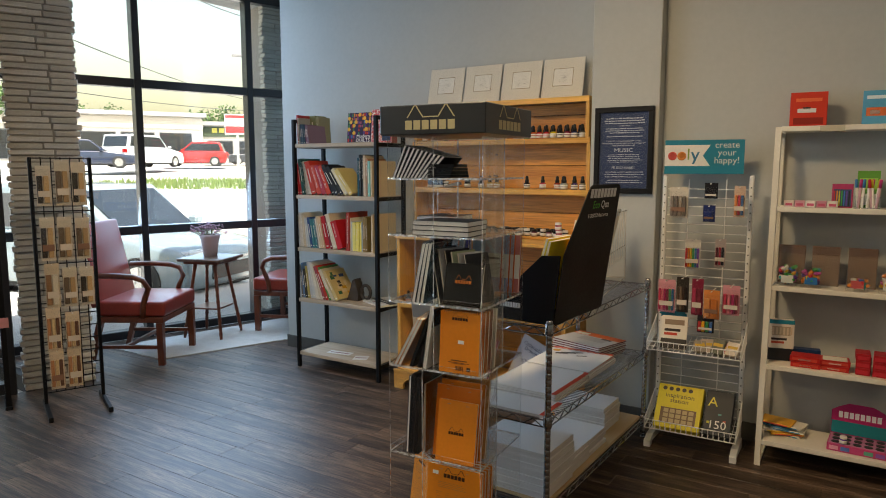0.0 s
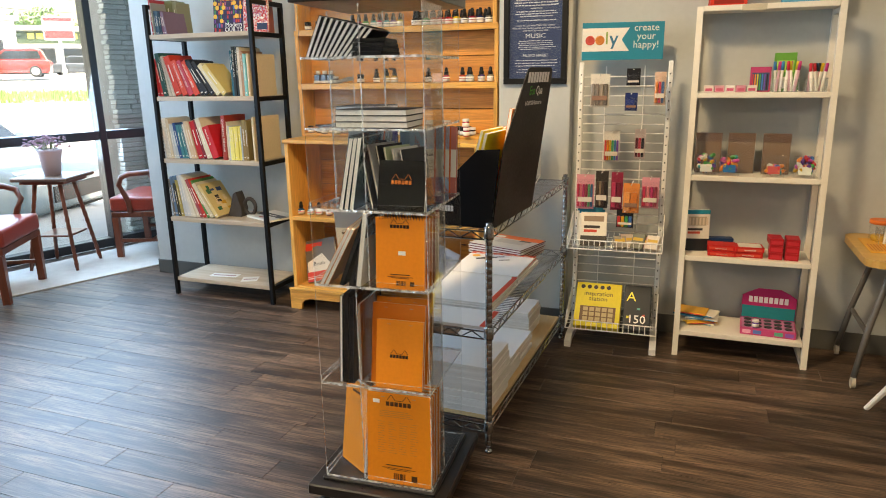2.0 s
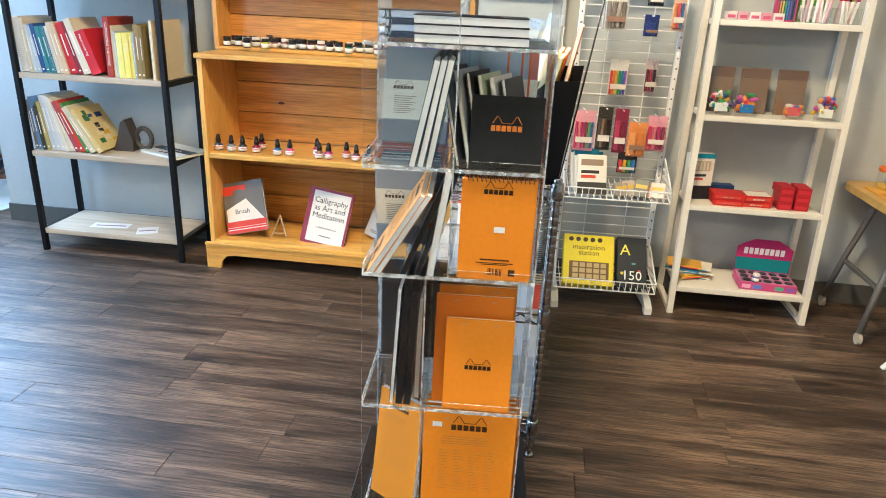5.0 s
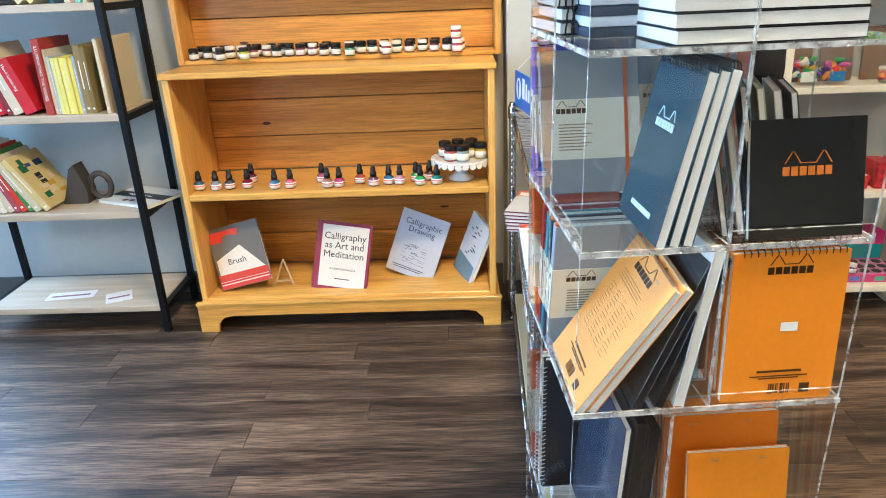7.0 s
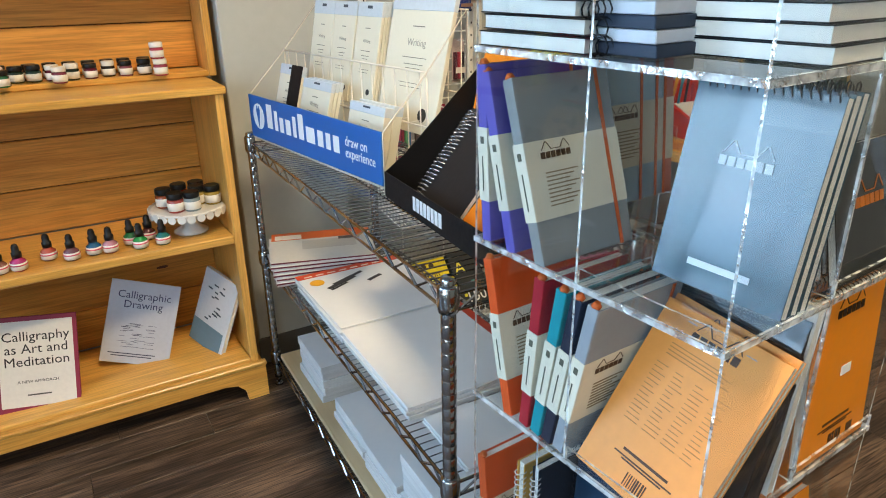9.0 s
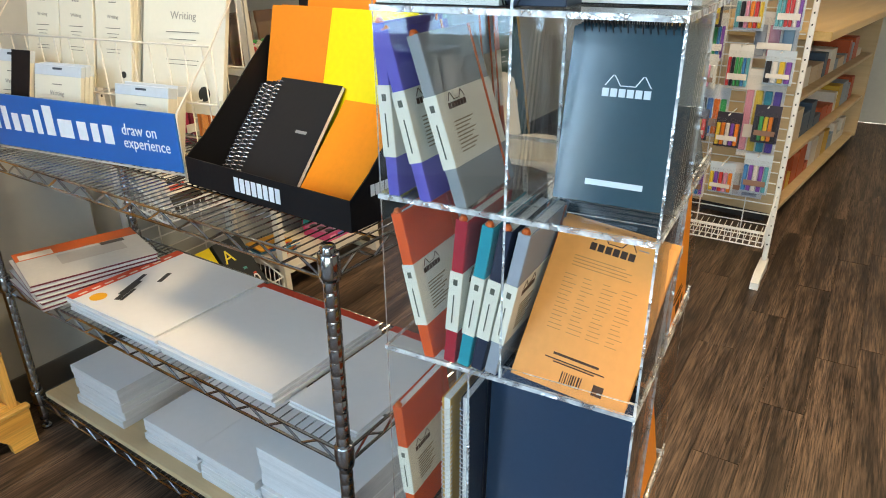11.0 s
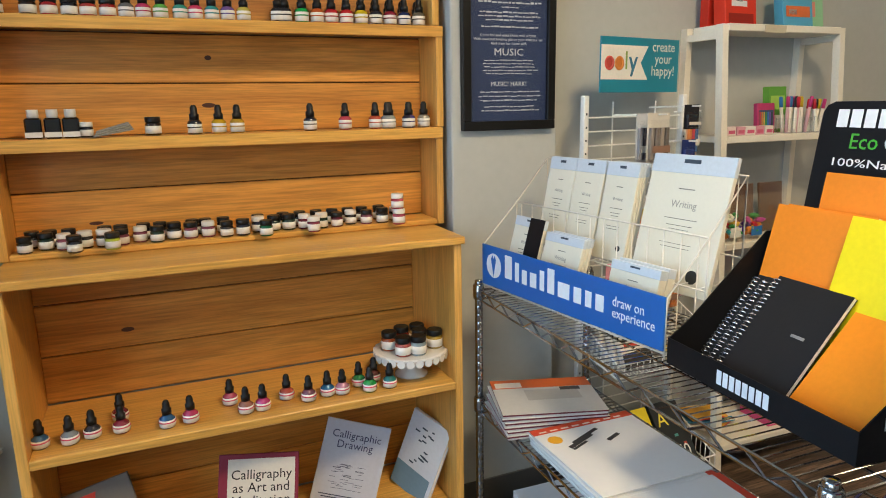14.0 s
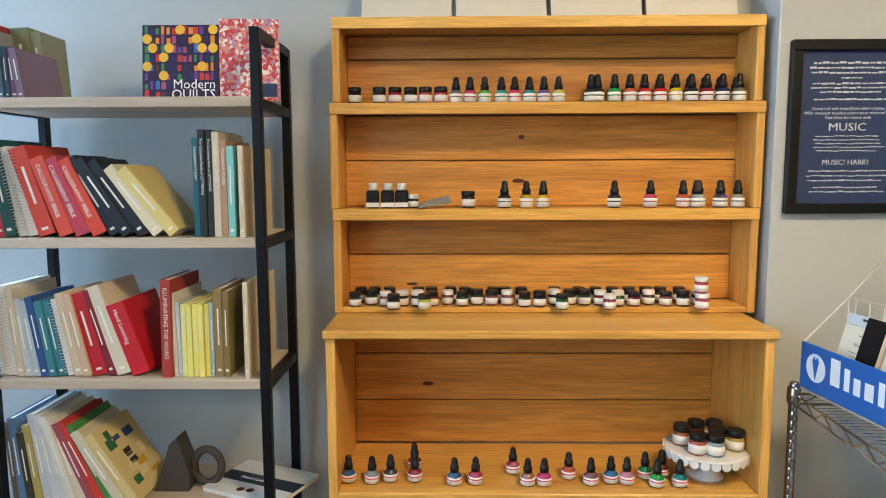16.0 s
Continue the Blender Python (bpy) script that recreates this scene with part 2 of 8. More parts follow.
def words(text, size, material, parent, m, name="lettering", align="LEFT", label="", wide=1.0, lines=1.0):
    """Lettering in the built-in font, lying in the xz plane and read from -y."""
    cu = bpy.data.curves.new(name, "FONT")
    cu.body, cu.size, cu.align_x, cu.extrude, cu.resolution_u, cu.space_line = text, size, align, 0.0003, 2, lines
    tmp = new("tmp_text", cu)
    bpy.context.view_layer.update()
    me = bpy.data.meshes.new_from_object(tmp.evaluated_get(bpy.context.evaluated_depsgraph_get()))
    bpy.data.objects.remove(tmp)
    me.name = name
    me.transform(m @ pose(0, 0, 0, 90) @ Matrix.Diagonal((wide, 1, 1, 1)))
    me.materials.clear()
    me.materials.append(material)
    return part(name, me, None, parent, label)


def bars(rows, material, parent, m, name="small_print", th=0.0005, label=""):
    """Print too small to read: flat bars (x, z, width, height) in the xz plane, facing -y."""
    bm = bmesh.new()
    for x, z, w, h in rows:
        bx(bm, x, x + w, -th, 0, z, z + h)
    bmesh.ops.transform(bm, matrix=m, verts=bm.verts)
    return part(name, bm, material, parent, label)


def mark(material, parent, m, w, h, n=6, trees=True, name="logo"):
    """A maker's mark as plain shapes: two peaks over a row of blocks."""
    bm = bmesh.new()
    step = w / n
    for i in range(n):
        bx(bm, -w / 2 + i * step, -w / 2 + i * step + step * 0.8, -0.0005, 0, 0, h)
    if trees:
        for s in (-1, 1):
            c = s * w * 0.3
            for sx in (-1, 1):
                prism(bm, [(c, h * 2.6), (c + sx * h * 0.16, h * 2.6), (c + sx * w * 0.17, h * 1.3), (c + sx * w * 0.17 - sx * h * 0.16, h * 1.3)], -0.0005, 0)
        bx(bm, -w * 0.13, w * 0.13, -0.0005, 0, h * 1.3, h * 1.42)
    bmesh.ops.transform(bm, matrix=m, verts=bm.verts)
    return part(name, bm, material, parent)


# ---- palette ----
WHITE = mat("white_paint", (0.78, 0.77, 0.74), 0.45, vary=0.05)
WALLPAINT = mat("wall_paint", (0.44, 0.455, 0.435), 0.75, vary=0.05, scale=6, bump=0.12)
CEIL = mat("ceiling_paint", (0.4, 0.39, 0.37), 0.85, vary=0.04, scale=8, bump=0.1)
BLACK = mat("black_metal", (0.006, 0.006, 0.007), 0.42, vary=0.15, spec=0.2)
FRAMEBLACK = mat("window_frame_black", (0.015, 0.016, 0.02), 0.35, vary=0.15)
CHROME = mat("chrome_wire", (0.4, 0.41, 0.42), 0.14, 1.0, vary=0.06, bump=0)
PAPER = mat("page_edges", (0.78, 0.76, 0.7), 0.8, vary=0.06, scale=60, bump=0.15, stretch=(1, 1, 8))
CARD = mat("black_card", (0.006, 0.006, 0.007), 0.5, vary=0.12, spec=0.2)
PINE = wood("honey_pine", (0.58, 0.28, 0.052), (0.84, 0.49, 0.115), 0.3, 0, 0.8, 0.07, fine=0.2)
PINEV = wood("honey_pine_upright", (0.55, 0.27, 0.052), (0.8, 0.45, 0.11), 0.32, 2, 0.8, 0.06, fine=0.2)
# same pine for the back boards, with the recess shade put into the colour
PINESHADE = wood("pine_back_shaded", (0.45, 0.17, 0.027), (0.75, 0.36, 0.07), 0.38, 0, 0.7, 0.1, fine=0.25)
PALEWOOD = wood("pale_oak_board", (0.40, 0.32, 0.22), (0.55, 0.46, 0.35), 0.5, 0, 1.2, 0.05)
PLY = wood("birch_board", (0.5, 0.36, 0.19), (0.62, 0.47, 0.27), 0.5, 1, 0.8, 0.06)
PLANK = wood("laminate_plank", (0.034, 0.022, 0.015), (0.165, 0.108, 0.072), 0.42, 0, 1.0, 0.12, 0.3, 0.6, fine=0.8)
CREAMWHITE = mat("cream_white_enamel", (0.74, 0.7, 0.6), 0.4, vary=0.06)
GLASS = clear("window_glass", (0.93, 0.96, 0.96), 1.45, 0.005)
ACRYLIC = clear("clear_acrylic", (0.975, 0.985, 0.985), 1.5, 0.012)


def cut_edge(name):
    """Saw-cut acrylic edge: part frosted, part shiny over fine ripples, part clear."""
    m = bpy.data.materials.new(name)
    m.use_nodes = True
    nt = m.node_tree
    N, L = nt.nodes.new, nt.links.new
    nt.nodes.remove(nt.nodes["Principled BSDF"])
    tc, no, bp = N("ShaderNodeTexCoord"), N("ShaderNodeTexNoise"), N("ShaderNodeBump")
    no.inputs["Scale"].default_value, no.inputs["Detail"].default_value = 55.0, 3
    bp.inputs["Strength"].default_value, bp.inputs["Distance"].default_value = 1.0, 0.01
    L(tc.outputs["Object"], no.inputs[0]), L(no.outputs[0], bp.inputs["Height"])
    d, g, t, a, b = N("ShaderNodeBsdfDiffuse"), N("ShaderNodeBsdfGlossy"), N("ShaderNodeBsdfTransparent"), N("ShaderNodeMixShader"), N("ShaderNodeMixShader")
    d.inputs[0].default_value, g.inputs[0].default_value = (0.8, 0.84, 0.84, 1), (0.95, 0.97, 0.97, 1)
    g.inputs["Roughness"].default_value = 0.06
    L(bp.outputs[0], g.inputs["Normal"])
    mr = N("ShaderNodeMapRange")
    mr.inputs[1].default_value, mr.inputs[2].default_value, mr.inputs[3].default_value, mr.inputs[4].default_value = 0.35, 0.65, 0.15, 0.85
    L(no.outputs[0], mr.inputs[0]), L(mr.outputs[0], a.inputs[0])
    L(d.outputs[0], a.inputs[1]), L(g.outputs[0], a.inputs[2])
    b.inputs[0].default_value = 0.3
    L(a.outputs[0], b.inputs[1]), L(t.outputs[0], b.inputs[2]), L(b.outputs[0], nt.nodes["Material Output"].inputs[0])
    return m


ACREDGE = cut_edge("acrylic_cut_edge")
BRICKMAT = mat("white_painted_brick", (0.5, 0.48, 0.43), 0.85, vary=0.2, scale=24, bump=0.7, rnd=0.16)
MORTAR = mat("mortar", (0.3, 0.28, 0.25), 0.95, vary=0.15, scale=40, bump=0.4)
BASEB = mat("grey_vinyl_baseboard", (0.09, 0.088, 0.08), 0.5)

# ---- the large structure ----
FX0, FX1, FY0, FY1 = -6.4, 4.2, -4.2, 5.6


def glassline(y):
    """The x of the storefront at a given y."""
    return -5.24 + (y - 3.097) * 0.328 if y > 2.32 else -4.50 + (y - 2.12) * 0.328


bm = bmesh.new()
prism(bm, [(glassline(FY1) - 0.03, FY1), (glassline(2.37) - 0.03, 2.37), (glassline(2.27) - 0.03, 2.27), (glassline(FY0) - 0.03, FY0), (FX1, FY0), (FX1, FY1)], -0.12, -0.007, 2)
floor = setting("floor", bm, mat("floor_screed", (0.02, 0.016, 0.012), 0.7), "dark brown wood-look laminate floor of long planks", "floor")
bm = box(-5.4, FX1, FY0, FY1, 3.0, 3.1)
setting("ceiling", bm, CEIL, "plain off-white painted shop ceiling", "ceiling")
WL, WR, PIL = 3.87, 3.77, 3.684
setting("wall_north", box(-3.87, -1.29, WL, WL + 0.16, 0, 3.0), WALLPAINT, "grey-green painted plaster wall behind the shelves", "wall")
setting("wall_north_pier", box(-1.295, -0.92, PIL, WL + 0.16, 0, 3.0, 0.004), WALLPAINT, "grey painted pilaster standing proud of the wall", "wall")
setting("wall_north_right", box(-0.92, FX1, WR, WL + 0.16, 0, 3.0), WALLPAINT, "greige painted plaster wall behind the toy shelf", "wall")
setting("wall_alcove", box(-5.4, -1.3, 5.44, 5.6, 0, 3.0), WALLPAINT, "grey painted wall closing the window alcove", "wall")
setting("wall_alcove_side", box(-3.1, -2.95, WL + 0.16, 5.44, 0, 3.0), WALLPAINT, "grey painted return wall of the alcove", "wall")
setting("wall_east", box(FX1, FX1 + 0.15, FY0, FY1, 0, 3.0), WALLPAINT, "greige painted shop wall", "wall")
setting("wall_south", box(FX0, FX1, FY0 - 0.15, FY0, 0, 3.0), WALLPAINT, "greige painted shop wall", "wall")
for a, b, y in ((-3.875, -1.30, WL), (-1.30, -0.915, PIL), (-0.915, FX1, WR)):
    setting("baseboard", box(a, b, y - 0.008, y - 0.0005, 0, 0.1, 0.002), BASEB, "dark grey vinyl baseboard along the wall", "baseboard")
setting("baseboard", box(-3.878, -3.8705, WL - 0.008, WL + 0.16, 0, 0.1), BASEB, "dark grey vinyl baseboard along the wall end", "baseboard")
for lx, ly, k in LAMPS:
    lamp = thing("ceiling_light", pose(lx, ly, 3.0), "square warm white recessed ceiling light", "ceiling light", "ceiling lights")
    bm = bmesh.new()
    for x0, x1, y0, y1 in ((-0.3, 0.3, -0.3, -0.26), (-0.3, 0.3, 0.26, 0.3), (-0.3, -0.26, -0.26, 0.26), (0.26, 0.3, -0.26, 0.26)):
        bx(bm, x0, x1, y0, y1, -0.05, 0)
    part("frame", bm, WHITE, lamp)
    MATS.setdefault("lamp_glow", glow("lamp_glow", (1.0, 0.8, 0.55), 0.8))
    part("diffuser", box(-0.26, 0.26, -0.26, 0.26, -0.03, -0.022), MATS["lamp_glow"], lamp, "glowing warm white diffuser")

# storefront window on its slanted line: local x runs along the glass, local y to the outside
SF = Matrix.Translation((-5.264, 3.097, 0)) @ pose(0, 0, 0, 0, 0, 90 - WINDIR)


def window(name, m, xs, zs, x0, x1, label):
    w = thing(name, m, label, "window", "", "structure")
    for x in [x0, *xs, x1]:
        part("mullion", box(x - 0.028, x + 0.028, -0.05, 0.06, 0, 3.0, 0.004), FRAMEBLACK, w)
    edges = [x0, *xs, x1]
    for z in zs:
        for a, b in zip(edges, edges[1:]):
            part("rail", box(a + 0.029, b - 0.029, -0.045, 0.055, z - 0.035, z + 0.035, 0.004), FRAMEBLACK, w)
    for a, b in zip(edges, edges[1:]):
        for z0, z1 in zip(zs, zs[1:]):
            part("pane", box(a + 0.029, b - 0.029, 0.0, 0.006, z0 + 0.036, z1 - 0.036), GLASS, w, "", shadow=False)
    return w


window("window_1", SF, [0.40, 1.373], [0.045, 0.92, 2.13, 2.96], -0.9, 2.4, "tall black-framed storefront window of clear panes")
SF2 = Matrix.Translation((-4.52, 2.12, 0)) @ pose(0, 0, 0, 0, 0, 90 - WINDIR)
window("window_2", SF2, [-1.1, -2.2, -3.3, -4.4], [0.045, 0.92, 2.13, 2.96], -5.9, -0.05, "black-framed storefront glazing beside the brick pier")
setting("wall_return", box(-1.02, -0.93, -0.1, 0.95, 0, 3.0, m=SF @ Matrix.Identity(4)), WALLPAINT, "painted return beside the storefront window", "wall")

# ---- furniture ----
def black_shelf():
    t = thing("book_shelf", pose(-3.034, 3.652, 0), "black steel bookshelf with pale wood boards, filled with craft books", "bookshelf")
    X, Y = 0.362, 0.15
    for x in (-X, X):
        for y in (-Y, Y):
            part("post", box(x - 0.0125, x + 0.0125, y - 0.0125, y + 0.0125, 0, 1.775, 0.002), BLACK, t)
        part("top_rail", box(x - 0.012, x + 0.012, -Y + 0.0126, Y - 0.0126, 1.75, 1.775), BLACK, t)
        for z in SHELF_Z:
            part("side_rail", box(x - 0.012, x + 0.012, -Y + 0.0126, Y - 0.0126, z - 0.029, z - 0.004), BLACK, t)
    for z in SHELF_Z:
        part("shelf_board", box(-X + 0.0135, X - 0.0135, -Y - 0.008, Y + 0.008, z - 0.026, z, 0.002), PALEWOOD, t, "pale oak-look board")
    return t


SHELF_Z = (1.606, 1.25, 0.877, 0.511, 0.119)
black_shelf()


def pine_case():
    """Stacked honey pine bookcase: a deeper chest below, three open boxes above."""
    t = thing("pine_bookcase", pose(0, 0, 0), "tall honey-coloured pine bookcase holding rows of ink bottles", "bookcase")
    def shelf(x0, x1, y0, y1, z0, z1, nm="shelf"):
        part(nm, box(x0, x1, y0, y1, z0, z1, 0.003), PINE, t)
    B = 3.865
    # lower case
    for x in (-2.514, -1.374):
        part("side_panel", box(x, x + 0.024, 3.502, B, 0.115, 0.9865, 0.002), PINEV, t)
    shelf(-2.520, -1.344, 3.488, B, 0.987, 1.009, "ledge")
    shelf(-2.4895, -1.3745, 3.500, B - 0.02, 0.540, 0.565)
    shelf(-2.4895, -1.3745, 3.500, B - 0.02, 0.115, 0.140)
    # plinth with bracket feet
    pts = [(-2.53, 0.0), (-2.53, 0.114), (-1.334, 0.114), (-1.334, 0.0), (-1.40, 0.0), (-1.405, 0.035), (-1.43, 0.062), (-1.47, 0.07), (-2.39, 0.07), (-2.43, 0.062), (-2.455, 0.035), (-2.46, 0.0)]
    bm = bmesh.new()
    prism(bm, pts, 3.481, 3.501)
    part("plinth", bm, PINE, t)
    for x in (-2.53, -1.354):
        part("plinth_side", box(x, x + 0.02, 3.5015, B, 0.0, 0.114, 0.002), PINEV, t)
    part("plinth_bead", box(-2.534, -1.33, 3.476, 3.5, 0.1145, 0.128, 0.003), PINE, t)
    # upper boxes
    for z0, z1, dx in ((1.010, 1.312, 0.0), (1.313, 1.611, 0.004), (1.612, 1.845, -0.006)):
        a, b = -2.526 - dx, -1.312 + dx
        for x in (a, b - 0.022):
            part("side_panel", box(x, x + 0.022, 3.715, B, z0, z1 - 0.024, 0.002), PINEV, t)
        shelf(a, b, 3.713, B, z1 - 0.023, z1, "box_top")
        part("front_lip", box(a + 0.001, b - 0.001, 3.709, 3.7128, z1 - 0.032, z1 - 0.001, 0.001), PINE, t)
    shelf(-2.5035, -1.3345, 3.717, B - 0.02, 1.0095, 1.0265)
    # tongue and groove back boards, in the pine with the recess shade in its colour
    for z0, z1, a, b in ((0.141, 0.539, -2.4895, -1.3745), (0.566, 0.986, -2.4895, -1.3745), (1.0275, 1.288, -2.5035, -1.3345), (1.3135, 1.587, -2.5075, -1.3305), (1.6125, 1.821, -2.4975, -1.3405)):
        z = z0
        widths = [0.14, 0.15, 0.135, 0.15]
        k = 0
        while z < z1 - 0.02:
            w = min(widths[k % 4], z1 - z)
            if z1 - z - w < 0.03:
                w = z1 - z
            part("back_board", box(a, b, 3.85, 3.862, z, z + w - 0.0035, 0.002), PINESHADE, t)
            bmk = bmesh.new()
            for q in range(random.choice((0, 0, 1, 1))):
                kx, kz = random.uniform(a + 0.1, b - 0.1), z + w * random.uniform(0.3, 0.7)
                bmesh.ops.create_circle(bmk, cap_ends=True, segments=12, radius=1.0, matrix=Matrix.LocRotScale((kx, 3.8496, kz), Euler((radians(90), 0, 0)), (random.uniform(0.009, 0.02), random.uniform(0.004, 0.007), 1)))
            if len(bmk.verts):
                part("knot", bmk, mat("dark_knot", (0.07, 0.022, 0.01), 0.45), t, "dark knot in the pine")
            else:
                bmk.free()
            z += w
            k += 1
        part("back_backing", box(a, b, 3.8625, 3.8645, z0, z1), mat("groove_dark", (0.12, 0.05, 0.015), 0.7), t)
    return t


pine_case()

# chrome wire shelving: local x across (0.39 between posts), local y along
WS = Matrix.Translation((-1.114, 2.9205, 0)) @ pose(0, 0, 0, 0, 0, -2.0)
WIRE_Z = (0.112, 0.475, 0.838)


def wire_shelf():
    t = thing("wire_shelving_unit", WS, "chrome wire shelving unit with three tiers of drawing pads", "shelving unit")
    HX, HY = 0.192, 0.597
    for sx in (-1, 1):
        for sy in (-1, 1):
            bm = bmesh.new()
            prof = [(0.0125, 0.03)]
            z = 0.05
            while z < 0.85:
                prof += [(0.0125, z), (0.0121, z + 0.0008), (0.0121, z + 0.0026), (0.0125, z + 0.0034)]
                z += 0.0254
            prof += [(0.0125, 0.862), (0.0105, 0.866)]
            lathe(bm, prof, 14, Matrix.Translation((sx * HX, sy * HY, 0)))
            p = part("post", bm, CHROME, t, "", True)
            bm = bmesh.new()
            lathe(bm, [(0.006, 0.01), (0.006, 0.03)], 8, Matrix.Translation((sx * HX, sy * HY, 0)))
            lathe(bm, [(0.014, 0.0), (0.014, 0.008), (0.008, 0.012)], 10, Matrix.Translation((sx * HX, sy * HY, 0)))
            part("levelling_foot", bm, CHROME, p, "", True)
            for z in WIRE_Z:
                bm = bmesh.new()
                lathe(bm, [(0.0165, z - 0.03), (0.018, z - 0.02), (0.0175, z + 0.012), (0.0155, z + 0.016)], 14, Matrix.Translation((sx * HX, sy * HY, 0)))
                part("collar", bm, CHROME, p, "", True)
    for z in WIRE_Z:
        fr = bmesh.new()
        top, low = z, z - 0.032
        for zz, r in ((top - 0.004, 0.0032), (low, 0.0032)):
            for sx in (-1, 1):
                rod(fr, (sx * HX, -HY + 0.016, zz), (sx * HX, HY - 0.016, zz), r, 6)
            for sy in (-1, 1):
                rod(fr, (-HX + 0.016, sy * HY, zz), (HX - 0.016, sy * HY, zz), r, 6)
        frame_part = part("shelf_frame", fr, CHROME, t)
        zz = bmesh.new()
        for sx in (-1, 1):
            n = 26
            for i in range(n):
                y0, y1 = -HY + 0.02 + (2 * HY - 0.04) * i / n, -HY + 0.02 + (2 * HY - 0.04) * (i + 1) / n
                a, b = (top - 0.006, low) if i % 2 else (low, top - 0.006)
                rod(zz, (sx * HX, y0, a), (sx * HX, y1, b), 0.0026, 5)
        for sy in (-1, 1):
            n = 8
            for i in range(n):
                x0, x1 = -HX + 0.02 + (2 * HX - 0.04) * i / n, -HX + 0.02 + (2 * HX - 0.04) * (i + 1) / n
                a, b = (top - 0.006, low) if i % 2 else (low, top - 0.006)
                rod(zz, (x0, sy * HY, a), (x1, sy * HY, b), 0.0026, 5)
        part("zigzag_truss", zz, CHROME, frame_part)
        g = bmesh.new()
        rod(g, (-HX, 0, top - 0.0015), (HX, 0, top - 0.0015), 0.0015, 5)
        wire_mesh = finish("shelf_wire", g, CHROME)
        n = 58
        for i in range(n):
            part("shelf_wire", wire_mesh, None, frame_part).location = (0, -HY + 0.02 + (2 * HY - 0.04) * i / (n - 1), 0)
        for x in (-0.07, 0.07):
            g = bmesh.new()
            rod(g, (x, -HY, top - 0.006), (x, HY, top - 0.006), 0.003, 6)
            part("support_bar", g, CHROME, frame_part)
    return t


wire_shelf()
tagged(part("shelf_liner_board", box(-0.185, 0.185, -0.565, 0.565, 0.1125, 0.1285, 0.002), PLY), "pale plywood board lying on the lowest wire shelf", "board").matrix_basis = WS


def caster(parent, x, y, z):
    bm = bmesh.new()
    bx(bm, x - 0.009, x + 0.009, y - 0.009, y + 0.009, z - 0.012, z)
    rod(bm, (x - 0.013, y + 0.008, z - 0.026), (x + 0.013, y + 0.008, z - 0.026), 0.003)
    c = part("caster", bm, CHROME, parent)
    bm = bmesh.new()
    rod(bm, (x - 0.008, y + 0.008, 0.02), (x + 0.008, y + 0.008, 0.02), 0.02, 14)
    part("wheel", bm, mat("caster_rubber", (0.02, 0.02, 0.02), 0.5), c)


# acrylic tower: local x along its front, local y away from it
TW = Matrix.Translation((-1.178, 2.033, 0)) @ pose(0, 0, 0, 0, 0, 3.8)
TIERS = (0.113, 0.438, 0.755, 0.983, 1.213, 1.405, 1.545)
H = 0.178


def sheet(parent, x0, x1, y0, y1, z0, z1, name="acrylic_panel"):
    """One clear sheet: broad faces clear, the cut edges bright."""
    bm = box(x0, x1, y0, y1, z0, z1)
    dims = (x1 - x0, y1 - y0, z1 - z0)
    thin = dims.index(min(dims))
    for f in bm.faces:
        f.normal_update()
        f.material_index = 0 if abs(f.normal[thin]) > 0.5 else 1
    return part(name, bm, [ACRYLIC, ACREDGE], parent, shadow=False)


